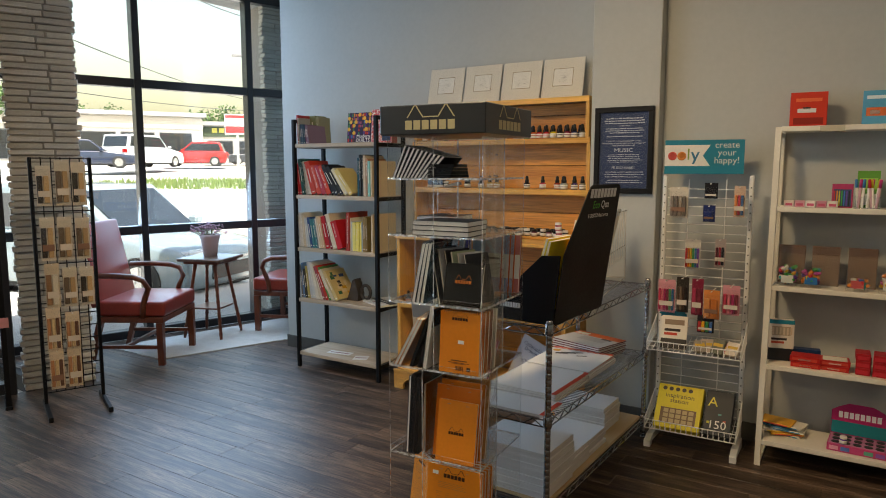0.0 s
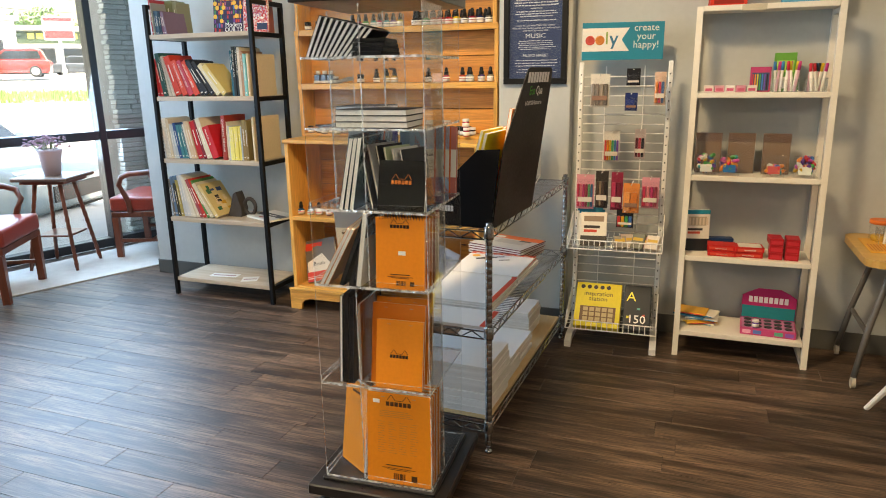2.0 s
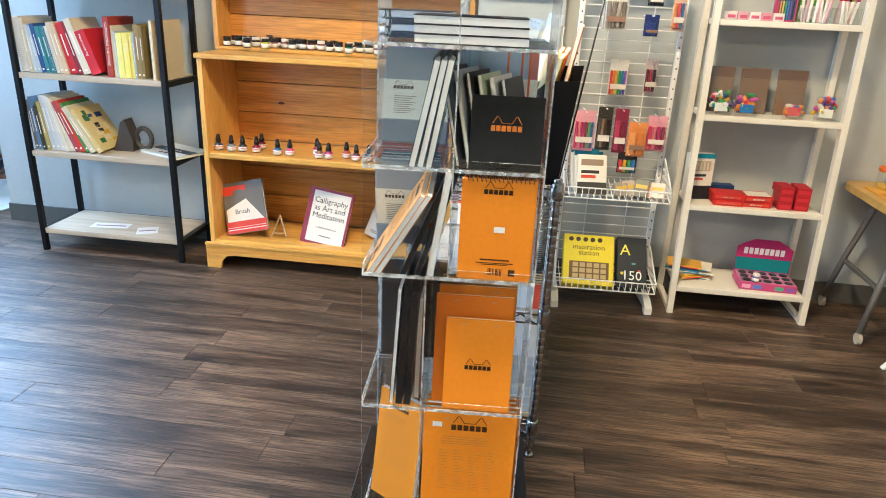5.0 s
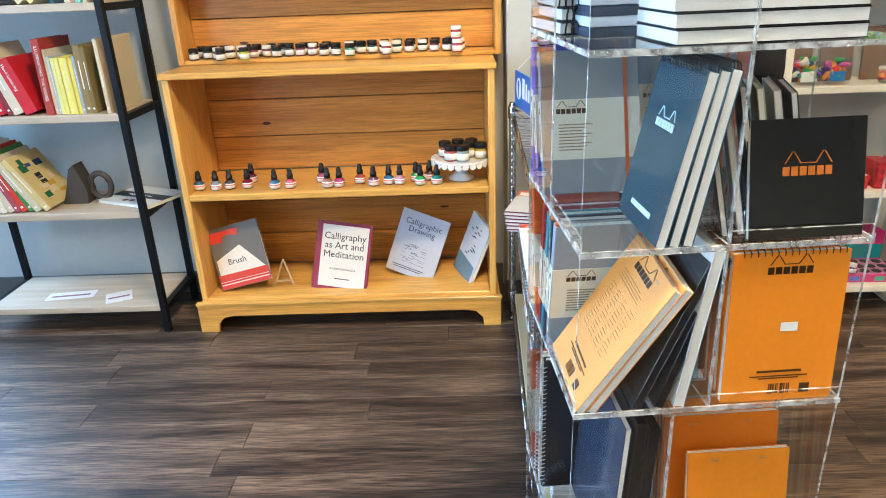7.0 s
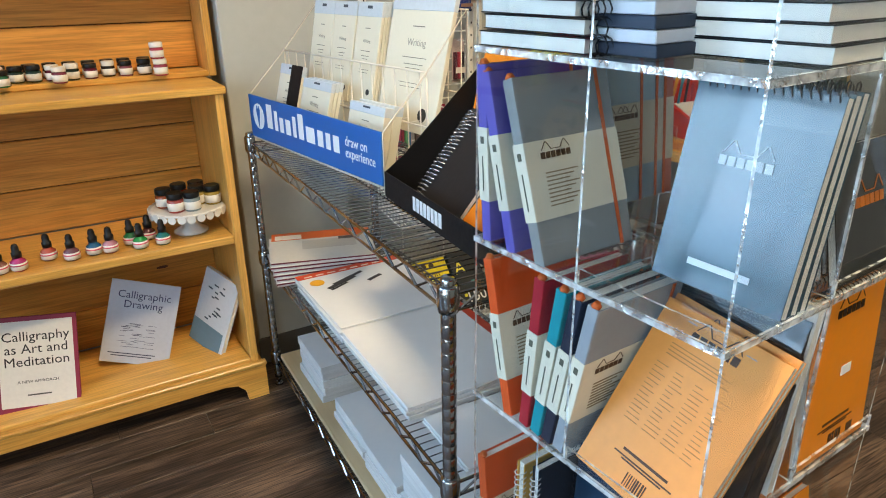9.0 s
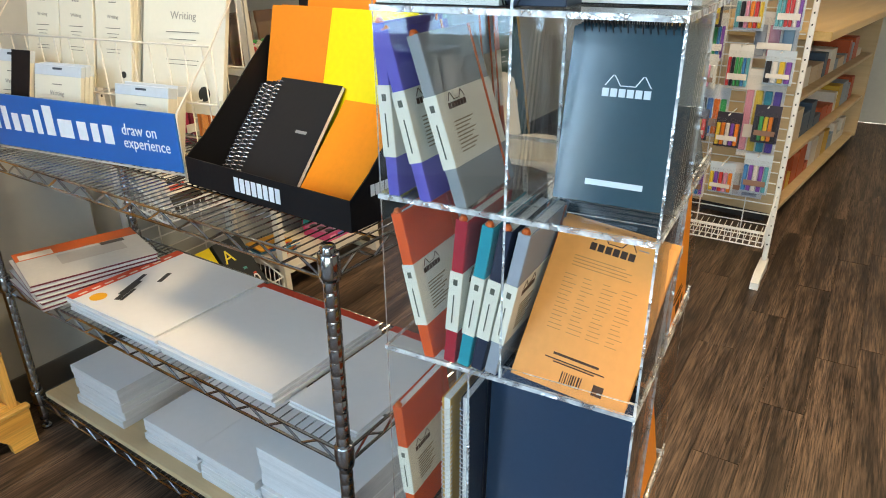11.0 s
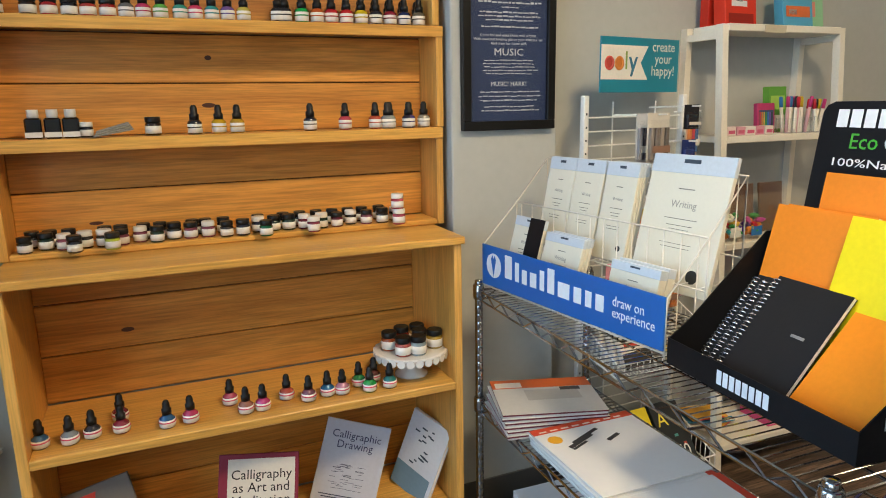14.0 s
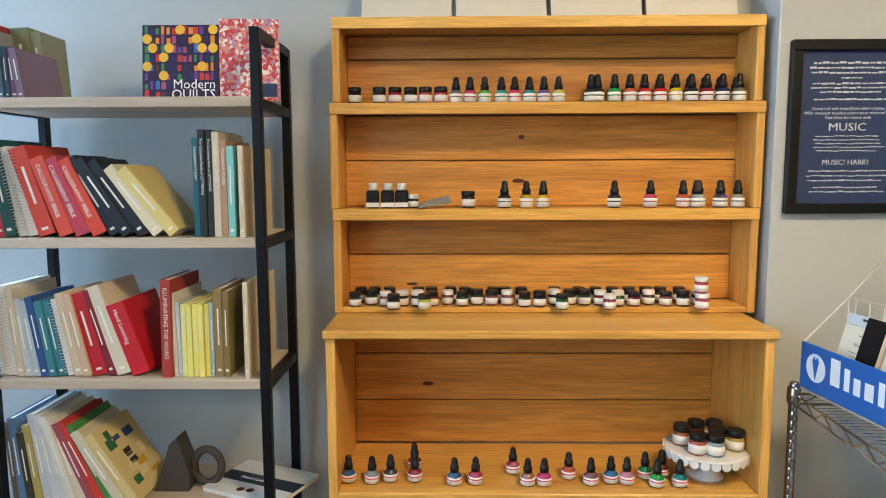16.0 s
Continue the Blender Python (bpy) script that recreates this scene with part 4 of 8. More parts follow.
def car(m, colour, label, length=4.0, width=1.72, height=1.5, kind="hatch"):
    """Parked car, local x along it (front at +x)."""
    t = thing("car", m, label, "car", "parked cars")
    paint = mat("car_paint_" + colour, colour, 0.25, vary=0.04, bump=0, coat=0.8)
    L, W, Hh = length / 2, width / 2, height
    roof0, roof1 = {"hatch": (-L * 0.82, L * 0.12), "sedan": (-L * 0.5, L * 0.12), "suv": (-L * 0.88, L * 0.2)}[kind]
    belt = Hh * 0.6
    prof = [(-L, 0.45), (-L, belt * 0.98), (roof0 - 0.16, belt * 1.02), (roof1 + 0.55, belt), (L * 0.9, belt * 0.82), (L, 0.62), (L, 0.35), (L * 0.96, 0.22), (-L * 0.96, 0.22)]
    bm = bmesh.new()
    prism(bm, prof, -W, W)
    bmesh.ops.bevel(bm, geom=list(bm.edges), offset=0.07, segments=2, affect="EDGES", profile=0.6)
    part("body", bm, paint, t, "", True)
    cab = [(roof0 - 0.14, belt - 0.02), (roof0 + 0.05, Hh - 0.06), (roof0 + 0.25, Hh), (roof1 - 0.1, Hh - 0.02), (roof1 + 0.62, belt - 0.02)]
    bm = bmesh.new()
    prism(bm, cab, -W * 0.86, W * 0.86)
    bmesh.ops.bevel(bm, geom=list(bm.edges), offset=0.05, segments=2, affect="EDGES", profile=0.6)
    part("roof", bm, paint, t, "", True)
    win = [(roof0 + 0.02, belt + 0.05), (roof0 + 0.14, Hh - 0.12), (roof1 - 0.1, Hh - 0.11), (roof1 + 0.42, belt + 0.04)]
    for s in (-1, 1):
        bm = bmesh.new()
        prism(bm, win, s * W * 0.855, s * (W * 0.86 + 0.012))
        part("side_window", bm, CARGLASS, t)
    for (x0, z0), (x1, z1), nm in (((roof1 + 0.58, belt + 0.04), (roof1 - 0.04, Hh - 0.08), "windscreen"), ((roof0 - 0.12, belt + 0.05), (roof0 + 0.05, Hh - 0.12), "rear_window")):
        bm = bmesh.new()
        o = 0.03 if nm == "windscreen" else -0.03
        prism(bm, [(x0 + o, z0), (x1 + o, z1), (x1 + o * 0.6, z1 - 0.012), (x0 + o * 0.6, z0 - 0.012)], -W * 0.74, W * 0.74)
        part(nm, bm, CARGLASS, t)
    for x in (-L * 0.62, L * 0.64):
        for s in (-1, 1):
            bm = bmesh.new()
            rod(bm, (x, s * (W - 0.2), 0.31), (x, s * (W + 0.015), 0.31), 0.31, 22)
            w = part("wheel", bm, TYRE, t)
            bm = bmesh.new()
            rod(bm, (x, s * (W + 0.0), 0.31), (x, s * (W + 0.022), 0.31), 0.2, 16)
            for k in range(5):
                a = k * 1.2566
                bx(bm, -0.02, 0.02, -0.006, 0.006, 0.04, 0.19, m=Matrix.Translation((x, s * (W + 0.026), 0.31)) @ pose(0, 0, 0, 0, math.degrees(a), 0))
            part("rim", bm, RIM, w)
    for s in (-1, 1):
        bm = box(L * 0.86, L * 0.985, s * W * 0.55, s * W * 0.93, belt * 0.66, belt * 0.8, 0.02)
        part("headlight", bm, mat("headlight_glass", (0.6, 0.62, 0.65), 0.1, coat=0.6), t)
        part("tail_light", box(-L - 0.008, -L + 0.05, s * W * 0.6, s * W * 0.93, belt * 0.72, belt * 0.9, 0.01), mat("tail_red", (0.4, 0.01, 0.01), 0.2), t)
        bm = box(roof1 + 0.35, roof1 + 0.52, s * (W + 0.0), s * (W + 0.16), belt + 0.0, belt + 0.12, 0.03)
        part("wing_mirror", bm, paint, t)
    part("grille", box(L - 0.01, L + 0.012, -W * 0.5, W * 0.5, 0.33, 0.5, 0.005), mat("grille_black", (0.02, 0.02, 0.02), 0.5), t)
    part("bumper_trim", box(L - 0.015, L + 0.02, -W * 0.8, W * 0.8, 0.54, 0.57, 0.004), RIM, t)
    part("sill", box(-L * 0.9, L * 0.9, -W + 0.05, W - 0.05, 0.17, 0.23), TYRE, t)
    return t


def at(x, y, z, turn=0.0):
    return Matrix.Translation((x, y, z)) @ pose(0, 0, 0, 0, 0, turn)


car(at(-8.55, 5.25, -0.22, 14), "86959c", "silver-white compact hatchback parked outside the window", 3.9, 1.7, 1.46)
car(at(-35.4, 27.7, 1.55, -135), "b3201c", "bright red small hatchback parked across the lot", 3.8, 1.7, 1.5)
car(at(-33.5, 22.8, 1.5, 108), "c9cccd", "white estate car parked across the lot", 4.6, 1.85, 1.7, "suv")
car(at(-33.4, 19.6, 1.42, 55), "1b2740", "dark blue saloon car parked across the lot", 4.6, 1.8, 1.45, "sedan")
car(at(-46.0, 42.0, 1.75, 60), "2a2d33", "dark saloon car by the far shops", 4.6, 1.8, 1.45, "sedan")

# far shops, sign, pole, wires
SHOPW = mat("shop_stucco", (0.6, 0.57, 0.52), 0.9, vary=0.08, scale=2)
def shop(m, w, d, h, label, fascia, windows):
    t = thing("shop_building", m, label, "building", "far shops")
    part("wall", box(-w / 2, w / 2, 0, d, 0, h), SHOPW, t)
    part("roof", box(-w / 2 - 0.3, w / 2 + 0.3, -0.5, d + 0.3, h, h + 0.35), mat("roof_edge", (0.35, 0.34, 0.33), 0.8), t)
    f = part("fascia", box(-w / 2, w / 2, -0.12, -0.002, h - 1.0, h - 0.1), mat("fascia_" + fascia, fascia, 0.6), t)
    n = windows
    for i in range(n):
        x0, x1 = -w / 2 + 0.6 + i * (w - 1.2) / n, -w / 2 + 0.6 + (i + 1) * (w - 1.2) / n - 0.25
        wn_ = part("window", box(x0, x1, -0.08, -0.002, 0.5, h - 1.3), mat("shop_frame", (0.2, 0.2, 0.2), 0.5), t)
        part("pane", box(x0 + 0.1, x1 - 0.1, -0.1, -0.081, 0.6, h - 1.4), CARGLASS, wn_)
    return t


shop(at(-49.0, 44.5, 1.7, 48), 14.0, 8, 3.6, "low tan shop with dark green fascia and yellow lettering", "3d4a34", 5)
shop(at(-55.0, 30.0, 1.6, 60), 22.0, 10, 4.2, "long low white building with plain wall", "b9b2a6", 7)
shop(at(-57.0, 62.0, 1.7, 40), 12.0, 8, 6.5, "yellow-fronted building beyond the shops", "c8962c", 3)
bars([(-3.4 + k * 0.62, 2.95, 0.45, 0.42) for k in range(11)], mat("fascia_yellow", (0.6, 0.55, 0.1), 0.5), [o for o in bpy.data.objects if o.name.startswith("shop_building")][0], pose(0, -0.13, 0), "fascia_lettering", 0.03)
sg2 = thing("road_sign", at(-40.5, 35.5, 1.555, 50), "white and red shop sign on a tall post", "sign")
part("post", box(-0.1, 0.1, -0.1, 0.1, 0, 2.4), mat("sign_post", (0.3, 0.3, 0.3), 0.6), sg2)
b2 = part("sign_board", box(-0.9, 0.9, -0.12, 0.12, 2.4, 3.9, 0.02), mat("sign_panel_white", (0.75, 0.72, 0.7), 0.5), sg2)
part("sign_band", box(-0.85, 0.85, -0.14, -0.121, 2.5, 3.0), mat("sign_red", (0.5, 0.03, 0.03), 0.5), b2)
part("sign_band", box(-0.85, 0.85, -0.14, -0.121, 3.6, 3.82), mat("sign_red", (0.5, 0.03, 0.03), 0.5), b2)
pl = thing("utility_pole", at(-27.0, 26.0, 1.2, 50), "wooden utility pole with a lamp arm and cross arm", "utility pole")
bm = bmesh.new()
rod(bm, (0, 0, 0), (0, 0, 9.5), 0.16, 10, 0.1)
part("pole", bm, mat("pole_wood", (0.14, 0.11, 0.08), 0.9), pl)
part("cross_arm", box(-1.1, 1.1, -0.06, 0.06, 8.7, 8.85), mat("pole_wood", (0.14, 0.11, 0.08), 0.9), pl)
bm = bmesh.new()
rod(bm, (0, 0, 5.6), (-1.2, 0, 6.0), 0.04, 6)
bx(bm, -1.9, -1.2, -0.12, 0.12, 5.95, 6.08, 0.03)
part("lamp_arm", bm, mat("lamp_grey", (0.2, 0.2, 0.2), 0.5), pl)
WIREM = mat("cable_black", (0.02, 0.02, 0.02), 0.6)
def cable(p, q, sag, r=0.025):
    p, q = Vector(p), Vector(q)
    pts = [p.lerp(q, k / 14) - Vector((0, 0, sag * 4 * (k / 14) * (1 - k / 14))) for k in range(15)]
    ob = part("overhead_cable", tube(pts, r, 5), WIREM)
    tagged(ob, "thin black overhead cable hanging between poles", "cable", "overhead cables")
cable((-14, -4, 9.0), (-27, 26, 9.9), 0.7, 0.018)
cable((-12, 2.0, 7.6), (-27, 26, 9.0), 0.9, 0.018)
cable((-22, 4.0, 8.0), (-60, 60, 9.0), 1.2)
cable((-40, 5.0, 7.5), (-60, 60, 8.2), 1.0)

# trees beyond the shops
LEAF = mat("leaf_green", (0.07, 0.13, 0.03), 0.7, vary=0.45, scale=1.2, bump=0.2, rnd=0.15)
BARK = mat("tree_bark", (0.07, 0.055, 0.04), 0.9)


def tree(m, h, spread, seed):
    rt = random.Random(seed)
    t = thing("tree", m, "broad green leafy tree beyond the parking lot", "tree", "far trees")
    bm = bmesh.new()
    rod(bm, (0, 0, 0), (0, 0, h * 0.45), h * 0.035, 8, h * 0.02)
    for k in range(7):
        a = rt.uniform(0, 6.28)
        rod(bm, (0, 0, h * rt.uniform(0.25, 0.45)), (math.cos(a) * spread * 0.6, math.sin(a) * spread * 0.6, h * rt.uniform(0.55, 0.85)), h * 0.014, 6, h * 0.004)
    part("trunk", bm, BARK, t)
    vs, fs = [], []
    clumps = []
    for k in range(26):
        a, e = rt.uniform(0, 6.28), math.sqrt(rt.random())
        clumps.append((Vector((math.cos(a) * e * spread, math.sin(a) * e * spread, h * (0.62 + 0.3 * rt.random() * (1 - e * 0.6)) - e * h * 0.12)), spread * rt.uniform(0.18, 0.36)))
    for c, r in clumps:
        for k in range(70):
            d = Vector((rt.gauss(0, 1), rt.gauss(0, 1), rt.gauss(0, 0.8)))
            d = d.normalized() * r * rt.uniform(0.5, 1.05)
            p = c + d
            u = Vector((rt.gauss(0, 1), rt.gauss(0, 1), rt.gauss(0, 1))).normalized() * h * rt.uniform(0.012, 0.026)
            w = u.orthogonal().normalized() * u.length * 0.7
            n = len(vs)
            vs += [p - u, p + w, p + u, p - w]
            fs.append((n, n + 1, n + 2, n + 3))
    me = bpy.data.meshes.new("crown")
    me.from_pydata(vs, [], fs)
    me.materials.append(LEAF)
    tagged(part("crown", me, None, t), kind="stuff")
    return t


for i, (x, y, h, s) in enumerate([(-58, 24.5, 8.0, 3.6), (-62, 40, 6.0, 3.2), (-72, 60, 9.0, 4.2), (-64, 70, 9.5, 4.5), (-78, 52, 8.0, 4.0), (-66, 78, 10.0, 4.0), (-60, 33, 6.5, 3.0)]):
    tree(at(x, y, 1.7), h, s, 40 + i)

# grass patch in the lot and the pavement in front of the glass
bm = bmesh.new()
rg = random.Random(12)
GX, GY = -24.0, 19.5
for k in range(2600):
    a, e = rg.uniform(0, 6.28), math.sqrt(rg.random())
    x, y = GX + math.cos(a) * e * 3.2 + math.sin(a) * e * 4.0 * 0.5, GY + math.sin(a) * e * 4.2
    d = math.hypot(x + 5, y - 3.6)
    z = -0.14 + max(0, min(1, (d - 7) / 35)) * 1.7 - 0.02
    w = rg.uniform(0.02, 0.05)
    b = rg.uniform(0, 3.14)
    vs = [bm.verts.new((x - w * math.cos(b), y - w * math.sin(b), z)), bm.verts.new((x + w * math.cos(b), y + w * math.sin(b), z)), bm.verts.new((x + rg.uniform(-0.06, 0.06), y + rg.uniform(-0.06, 0.06), z + rg.uniform(0.12, 0.34)))]
    bm.faces.new(vs)
tagged(part("grass", bm, mat("weed_green", (0.13, 0.19, 0.05), 0.8, vary=0.3, scale=3)), "patch of rough green grass in the parking lot", "grass", "", "stuff")
setting("pavement", box(-6.0, 6.0, 0.09, 2.2, -0.138, -0.02, 0.01, m=SF), mat("pavement_concrete", (0.4, 0.38, 0.35), 0.9, vary=0.12, scale=3, bump=0.2), "pale concrete pavement along the storefront", "pavement")

# ---- books and pads ----
def colour(h, rough=0.45):
    """A printed cover in one colour."""
    return mat("print_" + h, h, rough, vary=0.07, scale=14, bump=0.04, spec=0.3)


def book(m, t, h, d, cover, label="", group="", title="", ink="e8e4da", spiral=False, paper=None):
    """A book on its foot: spine towards -y, thickness along x from 0, depth along +y."""
    o = thing("book", m, label or "upright paperback book on the shelf", "book", group)
    c = colour(cover)
    if spiral:
        bm = box(0, 0.0015, 0, d, 0, h)
        bx(bm, t - 0.0015, t, 0, d, 0, h)
        part("cover", bm, c, o)
        part("page_block", box(0.0016, t - 0.0016, 0.003, d - 0.002, 0.001, h - 0.001), paper or PAPER, o)
        part("spiral_wire", helix(h - 0.016, t * 0.58, Matrix.Translation((t / 2, 0.0, 0.008))), mat("white_wire", (0.6, 0.6, 0.58), 0.35), o)
    else:
        bm = box(0, 0.002, 0, d, 0, h, 0.0006)
        bx(bm, t - 0.002, t, 0, d, 0, h, 0.0006)
        bx(bm, 0.0004, t - 0.0004, -0.0012, 0.002, 0, h, 0.0008)
        part("cover", bm, c, o)
        part("page_block", box(0.0022, t - 0.0022, 0.0022, d - 0.003, 0.002, h - 0.003), paper or PAPER, o)
        i = colour(ink)
        if title and t > 0.012:
            words(title, min(t * 0.55, 0.016), i, o, Matrix.Translation((t * 0.32, -0.0016, h * 0.92)) @ pose(0, 0, 0, 0, 90, 0), "spine_title")
        elif t > 0.007:
            bars([(t * 0.42, h * 0.36, t * 0.16, h * 0.42)], i, o, Matrix.Translation((0, -0.0013, 0)), "spine_print")
            bars([(t * 0.3, h * 0.06, t * 0.4, h * 0.03)], i, o, Matrix.Translation((0, -0.0013, 0)), "publisher_mark")
    return o


def row(x, z, y, items, d, group, fat=1.0, tall=1.0):
    """Books side by side; each item: thickness, height, lean in degrees (tops to -x), cover, title."""
    x += BSX
    for it in items:
        t, h, lean, cov = it[0] * fat, it[1] * tall, it[2], it[3]
        ti = it[4] if len(it) > 4 else ""
        sp = ti == "#"
        last = book(Matrix.Translation((x, y + random.uniform(0, 0.012), z + 0.0005 + max(0, math.sin(radians(-lean)) * t * 0)) ) @ pose(0, 0, 0, 0, -lean, 0) if lean >= 0 else Matrix.Translation((x, y, z)) @ pose(0, 0, 0, 0, -lean, 0),
             t, h, d, cov, "spiral-bound book leaning on the black shelf" if sp else ("leaning paperback craft book on the black shelf" if lean > 4 else "upright craft book on the black shelf"), group, "" if sp else ti, spiral=sp).name
        x += t / math.cos(radians(lean)) + 0.0008
    return bpy.data.objects[last]


Z1, Z2, Z3, Z4, Z5 = SHELF_Z
YB = 3.517
BSX, BSY = 0.032, -0.028  # the shelf's offset from the plan
# top shelf
row(-3.415, Z1, YB, [(0.012, 0.2, 3, "a8323a"), (0.010, 0.18, 3, "9a9c98"), (0.012, 0.135, 2, "38566f"), (0.012, 0.135, 2, "3f5d78"), (0.011, 0.13, 2, "46647e"), (0.012, 0.13, 2, "2f4c66"), (0.02, 0.13, 6, "6d4a66"), (0.018, 0.125, 8, "7f6a80")], 0.18, "books on the top shelf")
row(-3.40, Z1, 3.637, [(0.05, 0.2, 2, "7a7f5c"), (0.03, 0.19, 3, "8b8d72")], 0.12, "books on the top shelf")


def facing(m, w, h, t, cover, label, name="book", lean=8):
    """A book standing with its front cover towards -y; x from 0."""
    o = thing(name, m @ pose(0, 0, 0, -lean), label, "book")
    bm = box(0, w, 0, 0.0022, 0, h, 0.0006)
    bx(bm, 0, w, t - 0.0022, t, 0, h, 0.0006)
    bx(bm, -0.001, 0.0018, 0.0004, t - 0.0004, 0, h, 0.0006)
    c = part("cover", bm, cover if not isinstance(cover, str) else colour(cover), o)
    part("page_block", box(0.002, w - 0.003, 0.0024, t - 0.0024, 0.002, h - 0.003), PAPER, o)
    return o, c


# quilt book: a patchwork of small coloured shapes
q, qc = facing(Matrix.Translation((-3.045 + BSX, 3.645 + BSY, Z1 + 0.001)), 0.205, 0.205, 0.018, "33213f", "square patchwork quilting book facing out on the top shelf", lean=6)
rq = random.Random(5)
tones = ["c8392f", "3b6fb0", "3f7f52", "6b3f87", "e08a2c", "2b2b55", "a84f6b", "5b3420"]
for i in range(13):
    for j in range(8):
        x, z = 0.006 + i * 0.0148, 0.008 + j * 0.0245
        if j < 2 and i > 5:
            continue
        if rq.random() < 0.09:
            dots = bmesh.new()
            bmesh.ops.create_circle(dots, cap_ends=True, segments=14, radius=0.013, matrix=Matrix.Translation((x + 0.007, -0.0013, z + 0.012)) @ pose(0, 0, 0, 90))
            part("patch", dots, colour("e9b53a"), q)
        elif rq.random() < 0.85:
            part("patch", box(x, x + rq.uniform(0.007, 0.013), -0.0006, -0.0001, z, z + rq.uniform(0.014, 0.023)), colour(rq.choice(tones)), q)
words("Modern\nQUILTS", 0.036, colour("f2efe8"), q, pose(0.198, -0.0016, 0.034), align="RIGHT", lines=0.75)
# floral book, with more of them behind
def speckled():
    m = mat("floral_print", "d9b8ae", 0.4)
    if "floral" in MATS:
        return m
    MATS["floral"] = m
    nt = m.node_tree
    v = nt.nodes.new("ShaderNodeTexVoronoi")
    v.inputs["Scale"].default_value = 120
    ra = nt.nodes.new("ShaderNodeValToRGB")
    ra.color_ramp.interpolation = "CONSTANT"
    stops = [("c9403f", 0.0), ("d98a7a", 0.25), ("e8d3c4", 0.42), ("b98aa0", 0.6), ("cf5560", 0.75), ("f0e2d6", 0.9)]
    while len(ra.color_ramp.elements) < len(stops):
        ra.color_ramp.elements.new(0.5)
    for e, (h, p) in zip(ra.color_ramp.elements, stops):
        e.position, e.color = p, (*rgb(h), 1)
    sep = nt.nodes.new("ShaderNodeSeparateColor")
    nt.links.new(v.outputs["Color"], sep.inputs[0])
    nt.links.new(sep.outputs[0], ra.inputs[0])
    nt.links.new(ra.outputs[0], nt.nodes["Principled BSDF"].inputs["Base Color"])
    tc = next(n for n in nt.nodes if n.type == "TEX_COORD")
    nt.links.new(tc.outputs["Object"], v.inputs["Vector"])
    return m


f1, fc = facing(Matrix.Translation((-2.835 + BSX, 3.645 + BSY, Z1 + 0.001)) @ pose(0, 0, 0, 0, 0, 6), 0.155, 0.22, 0.014, speckled(), "pink floral patterned craft book facing out", lean=5)
bars([(0.085, 0.012, 0.065, 0.036)], colour("33415c"), f1, pose(0, -0.0012, 0), "label")
for k in range(3):
    book(Matrix.Translation((-2.765 + k * 0.013 + BSX, 3.67 + BSY, Z1)) @ pose(0, 0, 0, 0, -1, 4), 0.011, 0.205 - 0.006 * k, 0.14, ["c98f86", "d8bfae", "9b5a4f"][k], "pink patterned craft book on the top shelf", "books on the top shelf")
# second shelf
row(-3.42, Z2, YB, [(0.012, 0.2, 7, "b5343b"), (0.014, 0.21, 8, "c2323a"), (0.02, 0.24, 9, "24504d"), (0.016, 0.225, 11, "cfcdc6", "#"), (0.02, 0.22, 14, "cfd0cc", "#"), (0.03, 0.225, 17, "c9402f")], 0.2, "leaning books on the second shelf", 1.5, 1.05)
row(-3.235, Z2, YB, [(0.03, 0.2, 19, "cf4a36", "CALLIGRAPHY BIBLE"), (0.03, 0.2, 22, "b83a4e", "CALLIGRAPHY BIBLE"), (0.03, 0.2, 25, "d2452f", "CALLIGRAPHY BIBLE"), (0.024, 0.215, 30, "1d1f26"), (0.024, 0.215, 33, "1b1d24"), (0.024, 0.215, 35, "1d1f26"), (0.026, 0.2, 37, "d8cfae"), (0.026, 0.2, 39, "d6c27a")], 0.17, "leaning books on the second shelf", 1.3, 1.06)
row(-2.884, Z2, YB, [(0.014, 0.245, 0, "1e5a68", "CALLIGRAPHY TODAY"), (0.016, 0.265, 0, "232a2c", "The Complete Book of LETTERING"), (0.015, 0.265, 0, "283032", "The Complete Book of LETTERING"), (0.017, 0.26, 0, "c9bda6", "CALLIGRAPHY STUDIO"), (0.015, 0.24, 0, "a98268", "CALLIGRAPHY STUDIO"), (0.016, 0.225, 0, "7fc0be")], 0.2, "upright books on the second shelf", 1.12, 1.04)
for k, (z, h) in enumerate(((Z2, 0.235), (Z3, 0.255))):
    book(Matrix.Translation((-2.762 + BSX, 3.54 + BSY, z)), 0.014, h, 0.262, "cdbfa2", "large cream cloth-covered album at the shelf end", "cream albums")
# third shelf
row(-3.415, Z3, YB, [(0.022, 0.225, 4, "cfc9bb", "#"), (0.012, 0.22, 5, "cbbfa6"), (0.012, 0.195, 7, "bfc3c2"), (0.012, 0.19, 8, "aebcc4"), (0.012, 0.2, 9, "2d4f86"), (0.012, 0.19, 9, "3b7f8c"), (0.012, 0.19, 10, "3b7f8c"), (0.012, 0.195, 10, "35567f", "#"), (0.014, 0.21, 11, "cdb99a"), (0.013, 0.21, 12, "c9ab8c"), (0.022, 0.21, 14, "b8202c"), (0.012, 0.22, 16, "7c2430"), (0.022, 0.23, 18, "d2c7b0"), (0.028, 0.185, 19, "c01f2a", "Hand Lettering")], 0.2, "leaning books on the third shelf", 1.75, 1.08)
